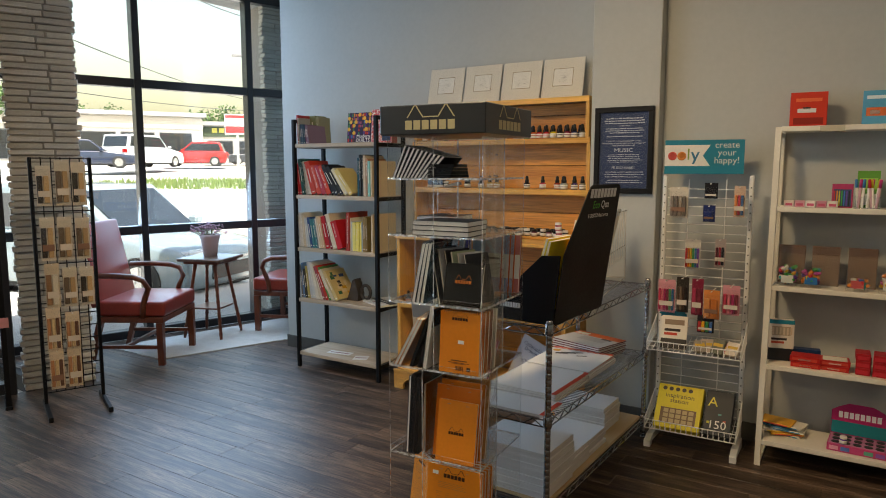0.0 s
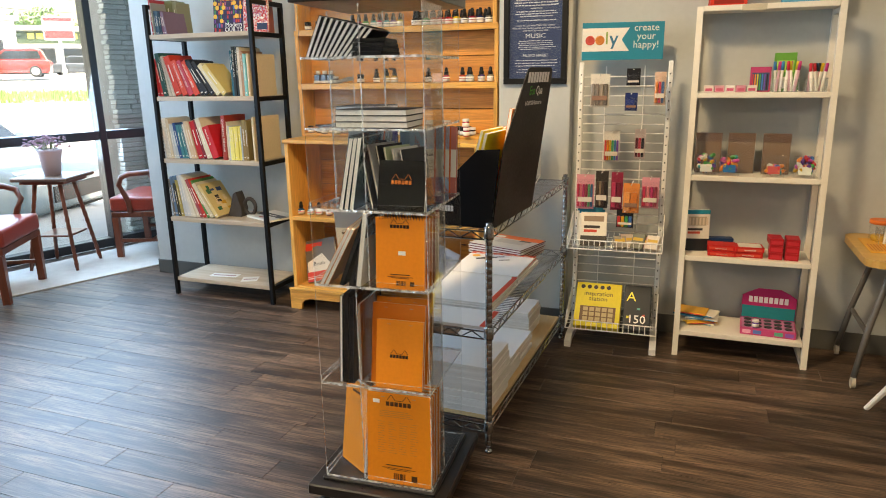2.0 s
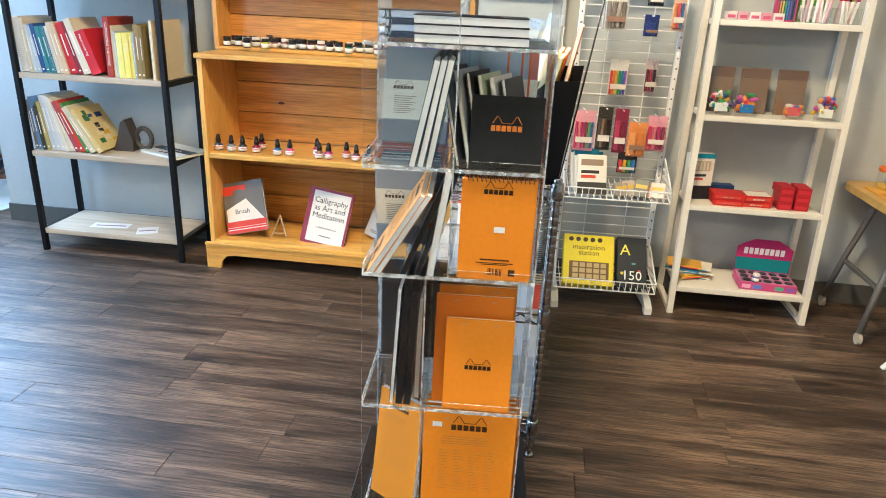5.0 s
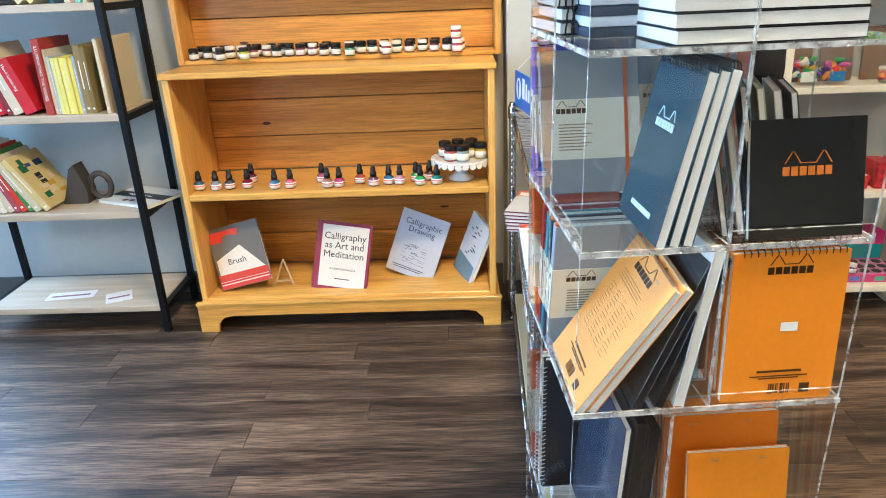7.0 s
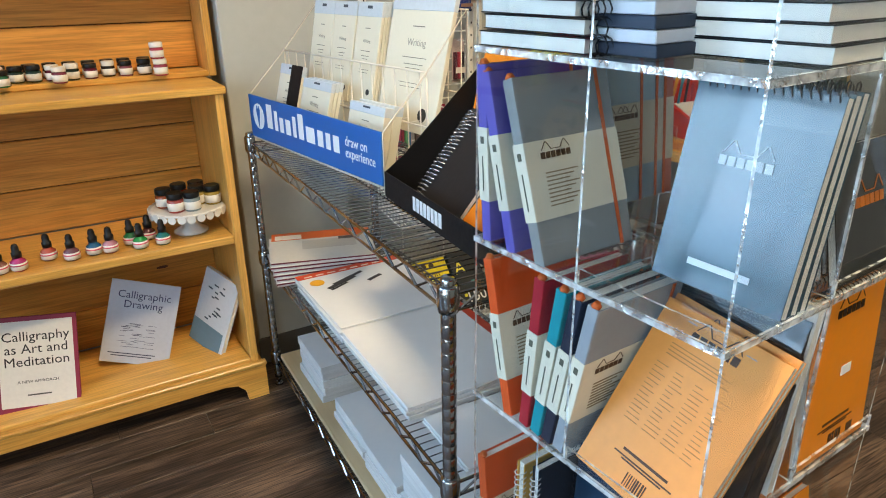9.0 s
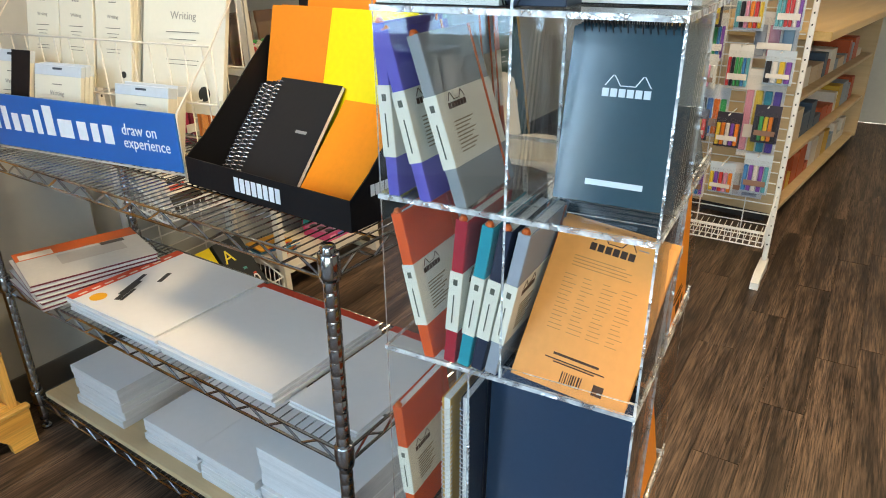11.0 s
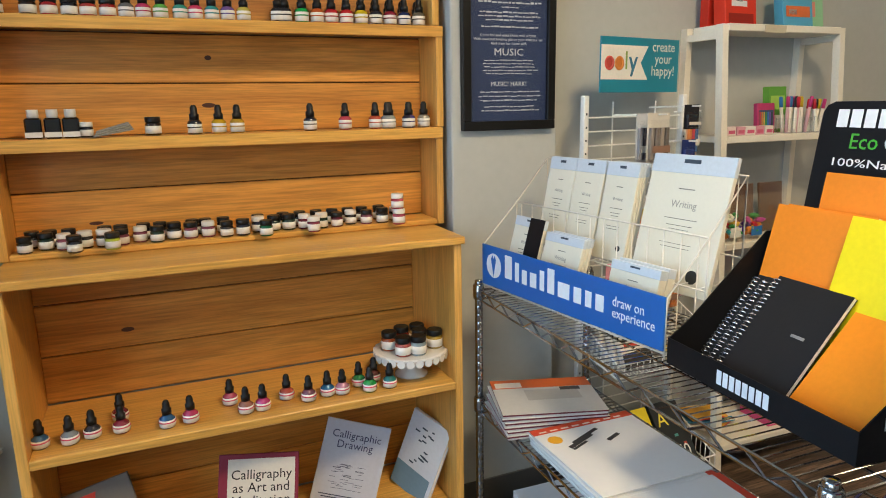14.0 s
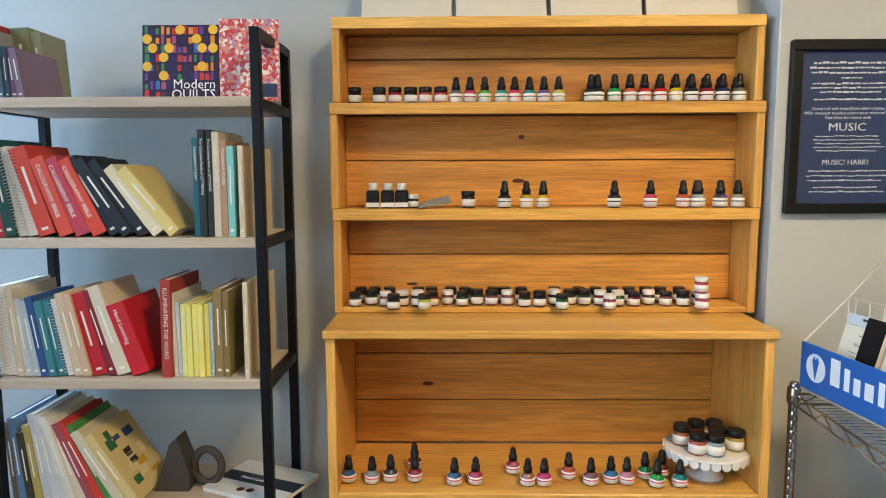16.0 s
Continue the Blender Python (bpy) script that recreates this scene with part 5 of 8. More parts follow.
row(-2.985, Z3, YB, [(0.028, 0.262, -1, "a13a30", "ILLUMINATING THE WORD"), (0.012, 0.225, 1, "d5d1c6"), (0.011, 0.2, 1, "b8c6cf"), (0.014, 0.195, 0, "e2df8a", "Morphing Monograms"), (0.014, 0.195, 0, "e0dc7c", "Morphing Monograms"), (0.016, 0.195, 0, "e6dd7a"), (0.014, 0.195, 0, "e2d870", "Morphing Monograms"), (0.013, 0.195, 0, "dfd66e", "Morphing Monograms"), (0.01, 0.2, 0, "9fb2c4"), (0.024, 0.235, 0, "8c7748"), (0.017, 0.23, 0, "7d6a3c")], 0.2, "upright books on the third shelf")
# fourth shelf
end = row(-3.415, Z4, YB, [(0.011, 0.235, 4, "6f665c"), (0.012, 0.25, 5, "5c7a9c"), (0.012, 0.21, 6, "3d3d33"), (0.012, 0.23, 7, "a89c5e"), (0.014, 0.26, 8, "b9bfc4"), (0.014, 0.26, 10, "c4c8ca"), (0.013, 0.255, 13, "cfcdc6"), (0.013, 0.25, 16, "d4cfc2"), (0.014, 0.255, 19, "d0c8b8"), (0.012, 0.25, 22, "9c4a54"), (0.014, 0.255, 25, "c0392f"), (0.014, 0.25, 28, "4f8a4c"), (0.016, 0.24, 31, "c8bfa4"), (0.016, 0.23, 33, "cdbb84")], 0.2, "leaning magazines on the fourth shelf", 1.75, 1.0)
rm = random.Random(8)
for k in range(14):
    bars([(rm.uniform(0.008, 0.14), rm.uniform(0.01, 0.19), rm.uniform(0.02, 0.05), rm.uniform(0.012, 0.035))], colour(rm.choice(["2f6a4a", "c0442f", "38507c", "8a3a5a", "d8c8a0", "c79a2a", "2a2826"])), end, Matrix.Translation((0.0281 + 0.0004 * (k % 3), 0, 0)) @ pose(0, 0, 0, 0, 0, 90), "cover_print")
# stone bookend with a ring handle
be = thing("bookend", Matrix.Translation((-3.0 + BSX, 3.645 + BSY, Z4)), "dark brown cast iron bookend with a curled ring", "bookend")
bm = bmesh.new()
prism(bm, [(-0.07, 0), (0.03, 0), (0.035, 0.05), (0.02, 0.1), (0.0, 0.155), (-0.02, 0.14), (-0.045, 0.06)], 0, 0.07)
part("block", bm, mat("brown_iron", (0.05, 0.042, 0.036), 0.6, vary=0.2, bump=0.2), be)
part("ring", tube([(0.075 + 0.04 * math.cos(a), 0.035, 0.062 + 0.05 * math.sin(a)) for a in [k * 2 * math.pi / 18 for k in range(18)]], 0.012, 8, True), MATS["brown_iron"], be, "", True)
# magazine lying over the end of the fourth shelf, cards on the lowest
mg = thing("magazine", Matrix.Translation((-2.762, 3.66, Z4 + 0.0005)) @ pose(0, 0, 0, 0, 0, -23), "spiral lettering booklet lying over the shelf edge", "magazine")
part("page_block", box(-0.11, 0.15, -0.09, 0.11, 0, 0.012, 0.001), PAPER, mg)
part("cover", box(-0.112, 0.152, -0.092, 0.112, 0.0122, 0.0135), colour("c9cbc9"), mg)
part("cover_band", box(-0.112, 0.152, -0.02, 0.035, 0.0136, 0.0142), colour("1f2a3c"), mg)
bm = bmesh.new()
for x, y in ((0.0, -0.06), (0.03, -0.055)):
    lathe(bm, [(0.012, 0), (0.012, 0.0005), (0.007, 0.0005), (0.007, 0)], 10, Matrix.Translation((x, y, 0.0137)))
part("cover_print", bm, colour("8c3a35"), mg)
words("Hand Lettering", 0.02, colour("e8e8e6"), mg, Matrix.Translation((-0.05, 0.0, 0.0147)) @ pose(0, 0, 0, -90))
for x, y, w, d, r, nm in ((-3.13, 3.635, 0.19, 0.07, 8, "strip"), (-2.92, 3.61, 0.1, 0.1, 25, "square")):
    cd_ = thing("price_card", Matrix.Translation((x + BSX, y + BSY, Z5 + 0.0005)) @ pose(0, 0, 0, 0, 0, r), "white printed card lying flat on the lowest board", "card", "cards")
    part("card", box(-w / 2, w / 2, -d / 2, d / 2, 0, 0.0012), mat("white_card", (0.72, 0.72, 0.7), 0.6), cd_)
    part("printed_band", box(-w * 0.4, w * 0.4, -0.01, 0.003, 0.0013, 0.0017), colour("8a5a6a"), cd_)

# ---- pads in the acrylic tower ----
ORANGE, PEACH, NAVY, BLACKC = "e0861a", "dd9448", "22374d", "1a1a1c"


def pad(m, w, h, t, cover, label, name="notepad", coil="", staple=False, logo="", band="", gloss=False, dark=False):
    """A pad standing on edge, front towards -y, x centred, thickness along +y."""
    o = thing(name, m, label, "notepad")
    c = colour(cover, 0.18 if gloss else 0.45) if not gloss else mat("gloss_" + cover, cover, 0.16, vary=0.05, coat=0.5)
    part("front_cover", box(-w / 2, w / 2, 0, 0.0012, 0, h, 0.0003), c, o)
    part("page_block", box(-w / 2 + 0.001, w / 2 - 0.001, 0.0013, t - 0.0013, 0.001, h - 0.001), CARD if dark else PAPER, o)
    part("back_cover", box(-w / 2, w / 2, t - 0.0012, t, 0, h, 0.0003), c, o)
    ink = colour(logo) if logo else None
    if coil:
        part("spiral_wire", helix(w - 0.012, t * 0.66, Matrix.Translation((-w / 2 + 0.006, t / 2, h)) @ pose(0, 0, 0, 0, 90)), mat("coil_" + coil, coil, 0.3), o)
    if staple:
        bars([(-w * 0.28, h - 0.014, 0.012, 0.0012), (w * 0.2, h - 0.014, 0.012, 0.0012)], mat("staple", (0.3, 0.3, 0.3), 0.3, 0.8), o, pose(0, -0.0001, 0), "staple")
    if logo:
        mark(ink, o, pose(0, -0.0002, h * (0.62 if gloss else 0.86 if staple == "back" or coil else 0.45)), w * 0.4, w * 0.065, 6)
    return o


def backprint(o, w, h, ink="4a2c10"):
    i = colour(ink)
    bars([(-w * 0.2, h * 0.2, w * 0.4, 0.003), (-w * 0.26, h * 0.17, w * 0.52, 0.0016), (-w * 0.18, h * 0.155, w * 0.36, 0.0016)], i, o, pose(0, -0.0002, 0))
    r = random.Random(int(w * 1000))
    x, bb = -w * 0.08, []
    while x < w * 0.1:
        bb.append((x, h * 0.05, r.choice((0.0008, 0.0015, 0.0022)), h * 0.07))
        x += r.choice((0.0025, 0.0035))
    bars(bb, i, o, pose(0, -0.0002, 0), "barcode")
    bars([(w * 0.2, h * 0.05, w * 0.09, w * 0.09)], i, o, pose(0, -0.0002, 0), "recycling_mark")


def tableprint(o, w, h, ink="b07a3e"):
    i = colour(ink)
    r = random.Random(3)
    rows = [(-w * 0.3, h * (0.80 - 0.02 * k), w * r.uniform(0.4, 0.6), 0.0012) for k in range(4)]
    for k in range(14):
        for c in range(4):
            rows.append((-w * 0.33 + c * w * 0.17, h * (0.68 - 0.026 * k), w * r.uniform(0.06, 0.13), 0.001))
    bars(rows, i, o, pose(0, -0.0002, 0))


def price(o, x, z):
    bars([(x, z, 0.022, 0.012)], mat("price_sticker", (0.75, 0.75, 0.72), 0.5), o, pose(0, -0.0004, 0), "price_sticker")


def T(x, y, z, lean=0, turn=0, side=0):
    """A place in the tower: foot at x, y on the tier, front turned, top leaning back."""
    return TW @ Matrix.Translation((x, y, z + 0.001)) @ pose(0, 0, 0, 0, 0, turn) @ pose(0, 0, 0, -lean, side, 0)


t0, t1, t2, t3, t4, t5, t6 = TIERS
# lowest tier, front bin
for k in range(5):
    o = pad(T(0.066 + 0.002 * (k % 3), -0.172 + k * 0.021, t0, 5 - k * 0.5), 0.21, 0.297, 0.012, ORANGE, "large orange stapled notepad in the lowest acrylic bin", staple="back", logo="4a2c10" if k == 0 else "")
    if k == 0:
        tableprint(o, 0.21, 0.297), backprint(o, 0.21, 0.297), price(o, -0.085, 0.262)
o = pad(T(-0.118, -0.108, t0, 7, -35), 0.135, 0.29, 0.014, ORANGE, "bent orange notepad turned aside in the lowest bin", staple="back", logo="4a2c10")
tableprint(o, 0.135, 0.29)
pad(T(-0.085, -0.02, t0, 3, -90), 0.11, 0.29, 0.012, BLACKC, "black notepad behind the orange one in the lowest bin", dark=True)
pad(T(-0.068, -0.02, t0, 2, -90), 0.11, 0.295, 0.012, NAVY, "dark navy notepad in the lowest bin", dark=True)
# second tier
o = pad(T(0.075, -0.17, t1, 9), 0.148, 0.21, 0.01, ORANGE, "small orange stapled notepad with a dark maker's mark", staple=True, logo="33200e")
for k in range(3):
    pad(T(0.06 + 0.004 * k, -0.142 + k * 0.024, t1, 9), 0.17, 0.25 + 0.012 * k, 0.011, ["c96f14", "cf7a1c", "b9894e"][k], "taller orange notepad standing behind a smaller one", staple=True)
o = pad(T(-0.118, -0.062, t1, 3, -90), 0.21, 0.28, 0.009, NAVY, "large navy notepad in a clear sleeve, facing the side", gloss=True)
for k in range(2):
    pad(T(-0.104 + 0.018 * k, -0.065, t1, 3, -90), 0.21, 0.29 - 0.01 * k, 0.015, BLACKC, "black notebook standing side-on in the second tier", dark=True)
pad(T(-0.066, -0.06, t1, 1, -90), 0.16, 0.25, 0.012, "a86018", "brown-orange notepad side-on in the second tier")


def hardback(m, w, h, t, cover, label, elastic="c05a22"):
    """Cloth notebook with a paper band: spine at x = 0 towards -x, front towards -y."""
    o = thing("notebook", m, label, "notebook", "banded notebooks")
    c = colour(cover, 0.55)
    bm = box(0, w, 0, 0.002, 0, h, 0.0008)
    bx(bm, 0, w, t - 0.002, t, 0, h, 0.0008)
    bx(bm, -0.0012, 0.002, 0.0003, t - 0.0003, 0, h, 0.0008)
    part("cover", bm, c, o)
    part("page_block", box(0.002, w - 0.003, 0.0022, t - 0.0022, 0.003, h - 0.003), PAPER, o)
    band = mat("cream_band", (0.68, 0.64, 0.52), 0.55, vary=0.05)
    bm = box(-0.0006, w + 0.0006, -0.0008, -0.0001, h * 0.24, h * 0.66)
    bx(bm, -0.0022, -0.0013, -0.0008, t + 0.0008, h * 0.24, h * 0.66)
    bx(bm, -0.0006, w + 0.0006, t + 0.0001, t + 0.0008, h * 0.24, h * 0.66)
    b = part("paper_band", bm, band, o, "cream paper band with small print")
    e = colour(elastic)
    part("elastic", box(w * 0.84, w * 0.84 + 0.005, -0.0018, -0.0009, 0, h), e, o, "orange elastic strap")
    bm = bmesh.new()
    lathe(bm, [(0.004, 0), (0.006, 0.004), (0.003, 0.009)], 8, Matrix.Translation((0.004, t / 2, h - 0.003)))
    part("ribbon", bm, e, o, "orange ribbon end")
    mark(colour("4a3524"), b, pose(w * 0.3, -0.001, h * 0.56), w * 0.32, w * 0.05, 6)
    bars([(w * 0.16, h * (0.48 - k * 0.022), w * (0.34 - 0.05 * (k % 3)), 0.0016) for k in range(9)], colour("8c7c60"), b, pose(0, -0.001, 0))
    bars([(0.32 * t, h * 0.57, t * 0.36, h * 0.04), (0.42 * t, h * 0.3, t * 0.1, h * 0.2)], colour("5a5a4c"), b, Matrix.Translation((-0.0024, t, 0)) @ pose(0, 0, 0, 0, 0, -90))
    return o


# second tier, far bin: an orange notebook, spiral books
hardback(T(-0.172, 0.135, t1, 6, 0), 0.14, 0.21, 0.017, "c8501f", "burnt orange banded notebook standing in the tower")
book(T(-0.17, 0.09, t1, 0, -90), 0.014, 0.25, 0.16, "c79a45", "gold-and-black spiral notebook standing side-on", spiral=True)
book(T(-0.17, 0.06, t1, 0, -90), 0.012, 0.26, 0.16, "1f2024", "black spiral notebook standing side-on", spiral=True)
# third tier
o = pad(T(0.092, -0.173, t2, 4), 0.148, 0.207, 0.011, ORANGE, "orange top-spiral notepad with barcode and price sticker", coil="3a2a18", logo="33200e")
backprint(o, 0.148, 0.207), price(o, -0.005, 0.1)
for k in range(4):
    pad(T(0.096, -0.15 + k * 0.03, t2, 6), 0.148, 0.205, 0.011, ["d97f18", "c9741a", "8a4a24", "cfcabb"][k], "orange top-spiral notepad behind another", coil="3a2a18")
for k in range(2):
    o = pad(T(-0.172 + 0.016 * k, -0.087, t2, 31 - k, -90, 7), 0.15, 0.215, 0.012, PEACH, "orange grid notepad leaning back against the divider", staple="back", logo="3a2412")
    if k == 0:
        tableprint(o, 0.15, 0.215), backprint(o, 0.15, 0.215)
for k in range(2):
    pad(T(-0.1 + 0.03 * k, -0.09, t2, 22 - k * 4, -90), 0.165, 0.22, 0.012, "1c262c", "dark checked notepad in a clear sleeve", gloss=True, dark=True)
pad(T(-0.045, -0.092, t2, 8, -90), 0.165, 0.222, 0.014, "c9ccca", "pale grey notepad standing in the third tier")
for cov, y, lean, lab in (("d2531f", 0.098, 13, "burnt orange"), ("a01f2e", 0.068, -5, "crimson red"), ("168a97", 0.047, -9, "teal blue"), ("20283a", 0.027, -10, "dark navy"), ("8f959c", 0.007, -11, "pale grey")):
    hardback(T(-0.175, y, t2, lean, 0), 0.14, 0.21, 0.0165, cov, lab + " banded notebook standing in the acrylic tower")
# fourth tier
o = pad(T(0.098, -0.168, t3, 13), 0.14, 0.142, 0.01, "15130f", "glossy black square notepad with orange print", gloss=True)
mark(colour("b5651d"), o, pose(0.0, -0.0002, 0.075), 0.062, 0.011, 6)
for k in range(6):
    pad(T(0.03 + k * 0.022, -0.10 + 0.004 * k, t3, 12, 70), 0.11, 0.19 - 0.004 * k, 0.008, ["3a3f48", "b9c0c6", "2b2f36", "a8b79a", "c9cdd0", "33373d"][k], "slim grey notebook leaning in the fourth tier")
for k in range(3):
    o = pad(T(-0.088 + 0.0165 * k, -0.1, t3, 12 - k, -90, 0), 0.148, 0.207, 0.013, "23434f", "slate blue top-spiral notepad with silver print", gloss=True, coil="101418", logo="c9d4da" if k == 0 else "")
    if k == 0:
        bars([(-0.035, 0.022, 0.07, 0.007)], colour("c9d4da"), o, pose(0, -0.0002, 0), "product_mark")
for cov, y, lean, lab in (("5b54a6", 0.146, 4, "violet"), ("5c55a8", 0.1, 15, "violet"), ("84888a", 0.05, 18, "grey")):
    hardback(T(-0.175, y, t3, lean, 0), 0.145, 0.21, 0.0165, cov, lab + " cloth notebook with a cream paper band")
for cov, x, lab in (("b06a5e", 0.03, "dusty pink"), ("9db8cf", 0.012, "light blue"), ("7f9ab5", -0.02, "pale blue")):
    hardback(T(x, 0.15, t3, 6, 0), 0.14, 0.21, 0.016, cov, lab + " banded notebook at the back of the tower")
# fifth tier: lying notebooks
for k in range(3):
    o = thing("spiral_notebook", T(-0.1 + 0.006 * (k % 2), 0.095, t4 + k * 0.017, 0, 4 - 3 * k), "black spiral notebook lying in a stack", "notebook", "stacked spiral notebooks")
    bm = box(-0.072, 0.072, -0.08, 0.08, 0, 0.0012)
    bx(bm, -0.072, 0.072, -0.08, 0.08, 0.0146, 0.0158)
    part("cover", bm, CARD, o)
    part("page_block", box(-0.071, 0.071, -0.07, 0.079, 0.0013, 0.0145), PAPER, o)
    part("spiral_wire", helix(0.132, 0.0092, Matrix.Translation((-0.066, -0.08, 0.008)) @ pose(0, 0, 0, 0, 90), 0.0012), BLACK, o)
for k in range(3):
    o = thing("soft_notebook", T(0.02, -0.1 + 0.002 * k, t4 + k * 0.0165, 0, 1 - k), "black soft-cover notebook lying in a stack", "notebook", "stacked notebooks")
    bm = box(-0.105, 0.105, -0.072, 0.072, 0, 0.0012)
    bx(bm, -0.105, 0.105, -0.072, 0.072, 0.0148, 0.016)
    part("cover", bm, CARD, o)
    part("page_block", box(-0.104, 0.104, -0.071, 0.071, 0.0013, 0.0147), PAPER, o)
for k in range(4):
    o = thing("pocket_notebook", T(-0.085, -0.01 + 0.002 * k, t4 + k * 0.0125, 0, 2), "small striped notebook lying in a stack", "notebook", "small stacked notebooks")
    part("cover", box(-0.06, 0.06, -0.035, 0.045, 0, 0.0118, 0.001), colour(["2b3648", "c3c9d2"][k % 2]), o)
# top tier: fanned booklets
for k in range(10):
    o = thing("booklet", TW @ Matrix.Translation((-0.17 + k * 0.014, -0.16, t5 + 0.001)) @ pose(0, 0, 0, 0, 24 + k * 2.2, 0), "slim black notebook with white page edges, fanned out", "notebook", "fanned notebooks")
    part("cover", box(0, 0.0015, 0, 0.13, 0, 0.118 - 0.002 * k), CARD, o)
    part("page_block", box(0.0016, 0.0085, 0.0, 0.129, 0.001, 0.117 - 0.002 * k), PAPER, o)
    part("back_cover", box(0.0086, 0.01, 0, 0.13, 0, 0.118 - 0.002 * k), CARD, o)
for k in range(4):
    o = thing("booklet", T(0.02, -0.11, t5 + k * 0.0112, 0, 3 * k - 4), "small black notebook lying in a stack", "notebook", "small black notebooks")
    part("cover", box(-0.045, 0.045, -0.06, 0.06, 0, 0.0105, 0.001), CARD, o)

# ---- on the wire shelving ----
def S(x, y, z, turn=0):
    return WS @ Matrix.Translation((x, y, z)) @ pose(0, 0, 0, 0, 0, turn)


WPAPER = mat("white_paper", (0.72, 0.72, 0.71), 0.7, vary=0.03, scale=8)
EDGE = mat("paper_stack_edge", (0.62, 0.61, 0.6), 0.8, vary=0.2, scale=30, bump=0.4, stretch=(0.3, 0.3, 10))


def stack(m, w, d, h, n, label, seed, top=None, strip="", side="x", edge=None):
    r = random.Random(seed)
    o = thing("paper_stack", m, label, "drawing pads")
    hh = h / n
    for k in range(n):
        dx, dy = r.uniform(-0.005, 0.005), r.uniform(-0.005, 0.005)
        bm = box(-w / 2 + dx, w / 2 + dx, -d / 2 + dy, d / 2 + dy, k * hh, (k + 1) * hh - 0.0008, 0.0008)
        for f in bm.faces:
            f.normal_update()
            f.material_index = 0 if abs(f.normal.z) > 0.5 else 1
        p = part("pad", bm, [WPAPER, edge or EDGE], o)
        if strip:
            a = (w / 2 - 0.022 + dx, w / 2 + dx, -d / 2 + dy, d / 2 + dy) if side == "x" else (-w / 2 + dx, w / 2 + dx, d / 2 - 0.03 + dy, d / 2 + dy)
            if k == n - 1:
                part("binding_strip", box(*a, (k + 1) * hh - 0.0007, (k + 1) * hh - 0.0001), colour(strip), p, "coloured binding strip")
    return o


B0 = 0.129
stack(S(-0.018, 0.33, B0), 0.27, 0.215, 0.125, 5, "stack of white drawing paper on the lowest shelf", 1)
stack(S(0.0, 0.025, B0), 0.31, 0.205, 0.078, 4, "stack of white drawing paper on the lowest shelf", 2)
stack(S(0.006, -0.19, B0), 0.32, 0.2, 0.085, 4, "stack of white drawing paper on the lowest shelf", 3)
stack(S(0.014, -0.43, B0), 0.33, 0.26, 0.19, 7, "tall stack of white drawing paper on the lowest shelf", 4)
stack(S(-0.022, 0.115, 0.4765), 0.32, 0.345, 0.033, 4, "large white drawing pads with a red binding strip", 5, strip="c2402a")
stack(S(-0.02, -0.238, 0.4765), 0.32, 0.35, 0.035, 4, "large white drawing pads with a red binding strip", 6, strip="c2402a")
stack(S(0.01, -0.505, 0.4765), 0.33, 0.17, 0.012, 2, "thin white drawing pads with a red binding strip", 7, strip="c2402a")
tp = stack(S(-0.022, 0.118, 0.5105, 1), 0.315, 0.34, 0.006, 1, "white drawing pad with an orange header and sticker", 8, strip="cf4a26", side="y")
bm = bmesh.new()
for k, (x, y, w, h) in enumerate(((-0.06, 0.075, 0.1, 0.013), (-0.035, 0.095, 0.11, 0.011), (-0.075, 0.055, 0.06, 0.008), (0.03, 0.06, 0.05, 0.012))):
    bx(bm, -w / 2, w / 2, -h / 2, h / 2, 0.0058 + 0.0001 * k, 0.0062 + 0.0001 * k, m=Matrix.Translation((x, y, 0)) @ pose(0, 0, 0, 0, 0, 24))
part("cover_print", bm, colour("3a3a3c"), tp, "dark sketch print")
bm = bmesh.new()
lathe(bm, [(0.02, 0.0058), (0.02, 0.0063)], 16, Matrix.Translation((-0.12, 0.105, 0)))
part("sticker", bm, colour("e2a526"), tp, "round yellow sticker")
bars([(-0.14 + k * 0.034, 0.15, 0.022, 0.006) for k in range(8)], colour("e9d7c4"), tp, Matrix.Translation((0, 0, 0.0064)) @ pose(0, 0, 0, -90), "header_print")
for k in range(6):
    o = thing("drawing_pad", S(-0.06 + 0.006 * (k % 2), 0.425, 0.4765 + k * 0.0112, -9 - 1.4 * k), "spiral drawing pad with orange and white cover, in a stack", "drawing pad", "stacked drawing pads")
    part("page_block", box(-0.148, 0.148, -0.115, 0.115, 0, 0.0055), EDGE, o)
    part("back_card", box(-0.15, 0.15, -0.117, 0.117, 0.0056, 0.0098), colour("6a2c34"), o)
    part("front_cover", box(-0.15, 0.15, -0.117, 0.117, 0.0099, 0.0108), colour("c9c6bf"), o)
    if k == 5:
        part("cover_band", box(-0.15, 0.15, 0.055, 0.117, 0.0109, 0.0113), colour("d4642a"), o)
        part("cover_print", box(-0.06, 0.1, -0.03, 0.04, 0.0109, 0.0112), colour("b4b0a8"), o)
        part("cover_print", box(0.05, 0.11, 0.03, 0.052, 0.0109, 0.0114), colour("4a4644"), o)
        part("cover_print", box(-0.14, -0.06, 0.06, 0.095, 0.0114, 0.0117), colour("e8dccb"), o)

# counter rack with its blue front sign
RK = WS @ Matrix.Translation((-0.179, 0.587, 0.8405)) @ pose(0, 0, 0, 0, 0, -80.6)
RL = 0.687
cr = thing("counter_rack", RK, "white wire counter rack with a bright blue front sign", "display rack")
bm = box(0, RL, -0.006, -0.001, 0.018, 0.138, 0.001)
sb = part("sign_board", bm, mat("royal_blue_sign", (0.012, 0.12, 0.42), 0.35, vary=0.05), cr, "royal blue sign with white lettering blocks")
WI = mat("sign_white_print", (0.8, 0.8, 0.8), 0.5)
bm = bmesh.new()
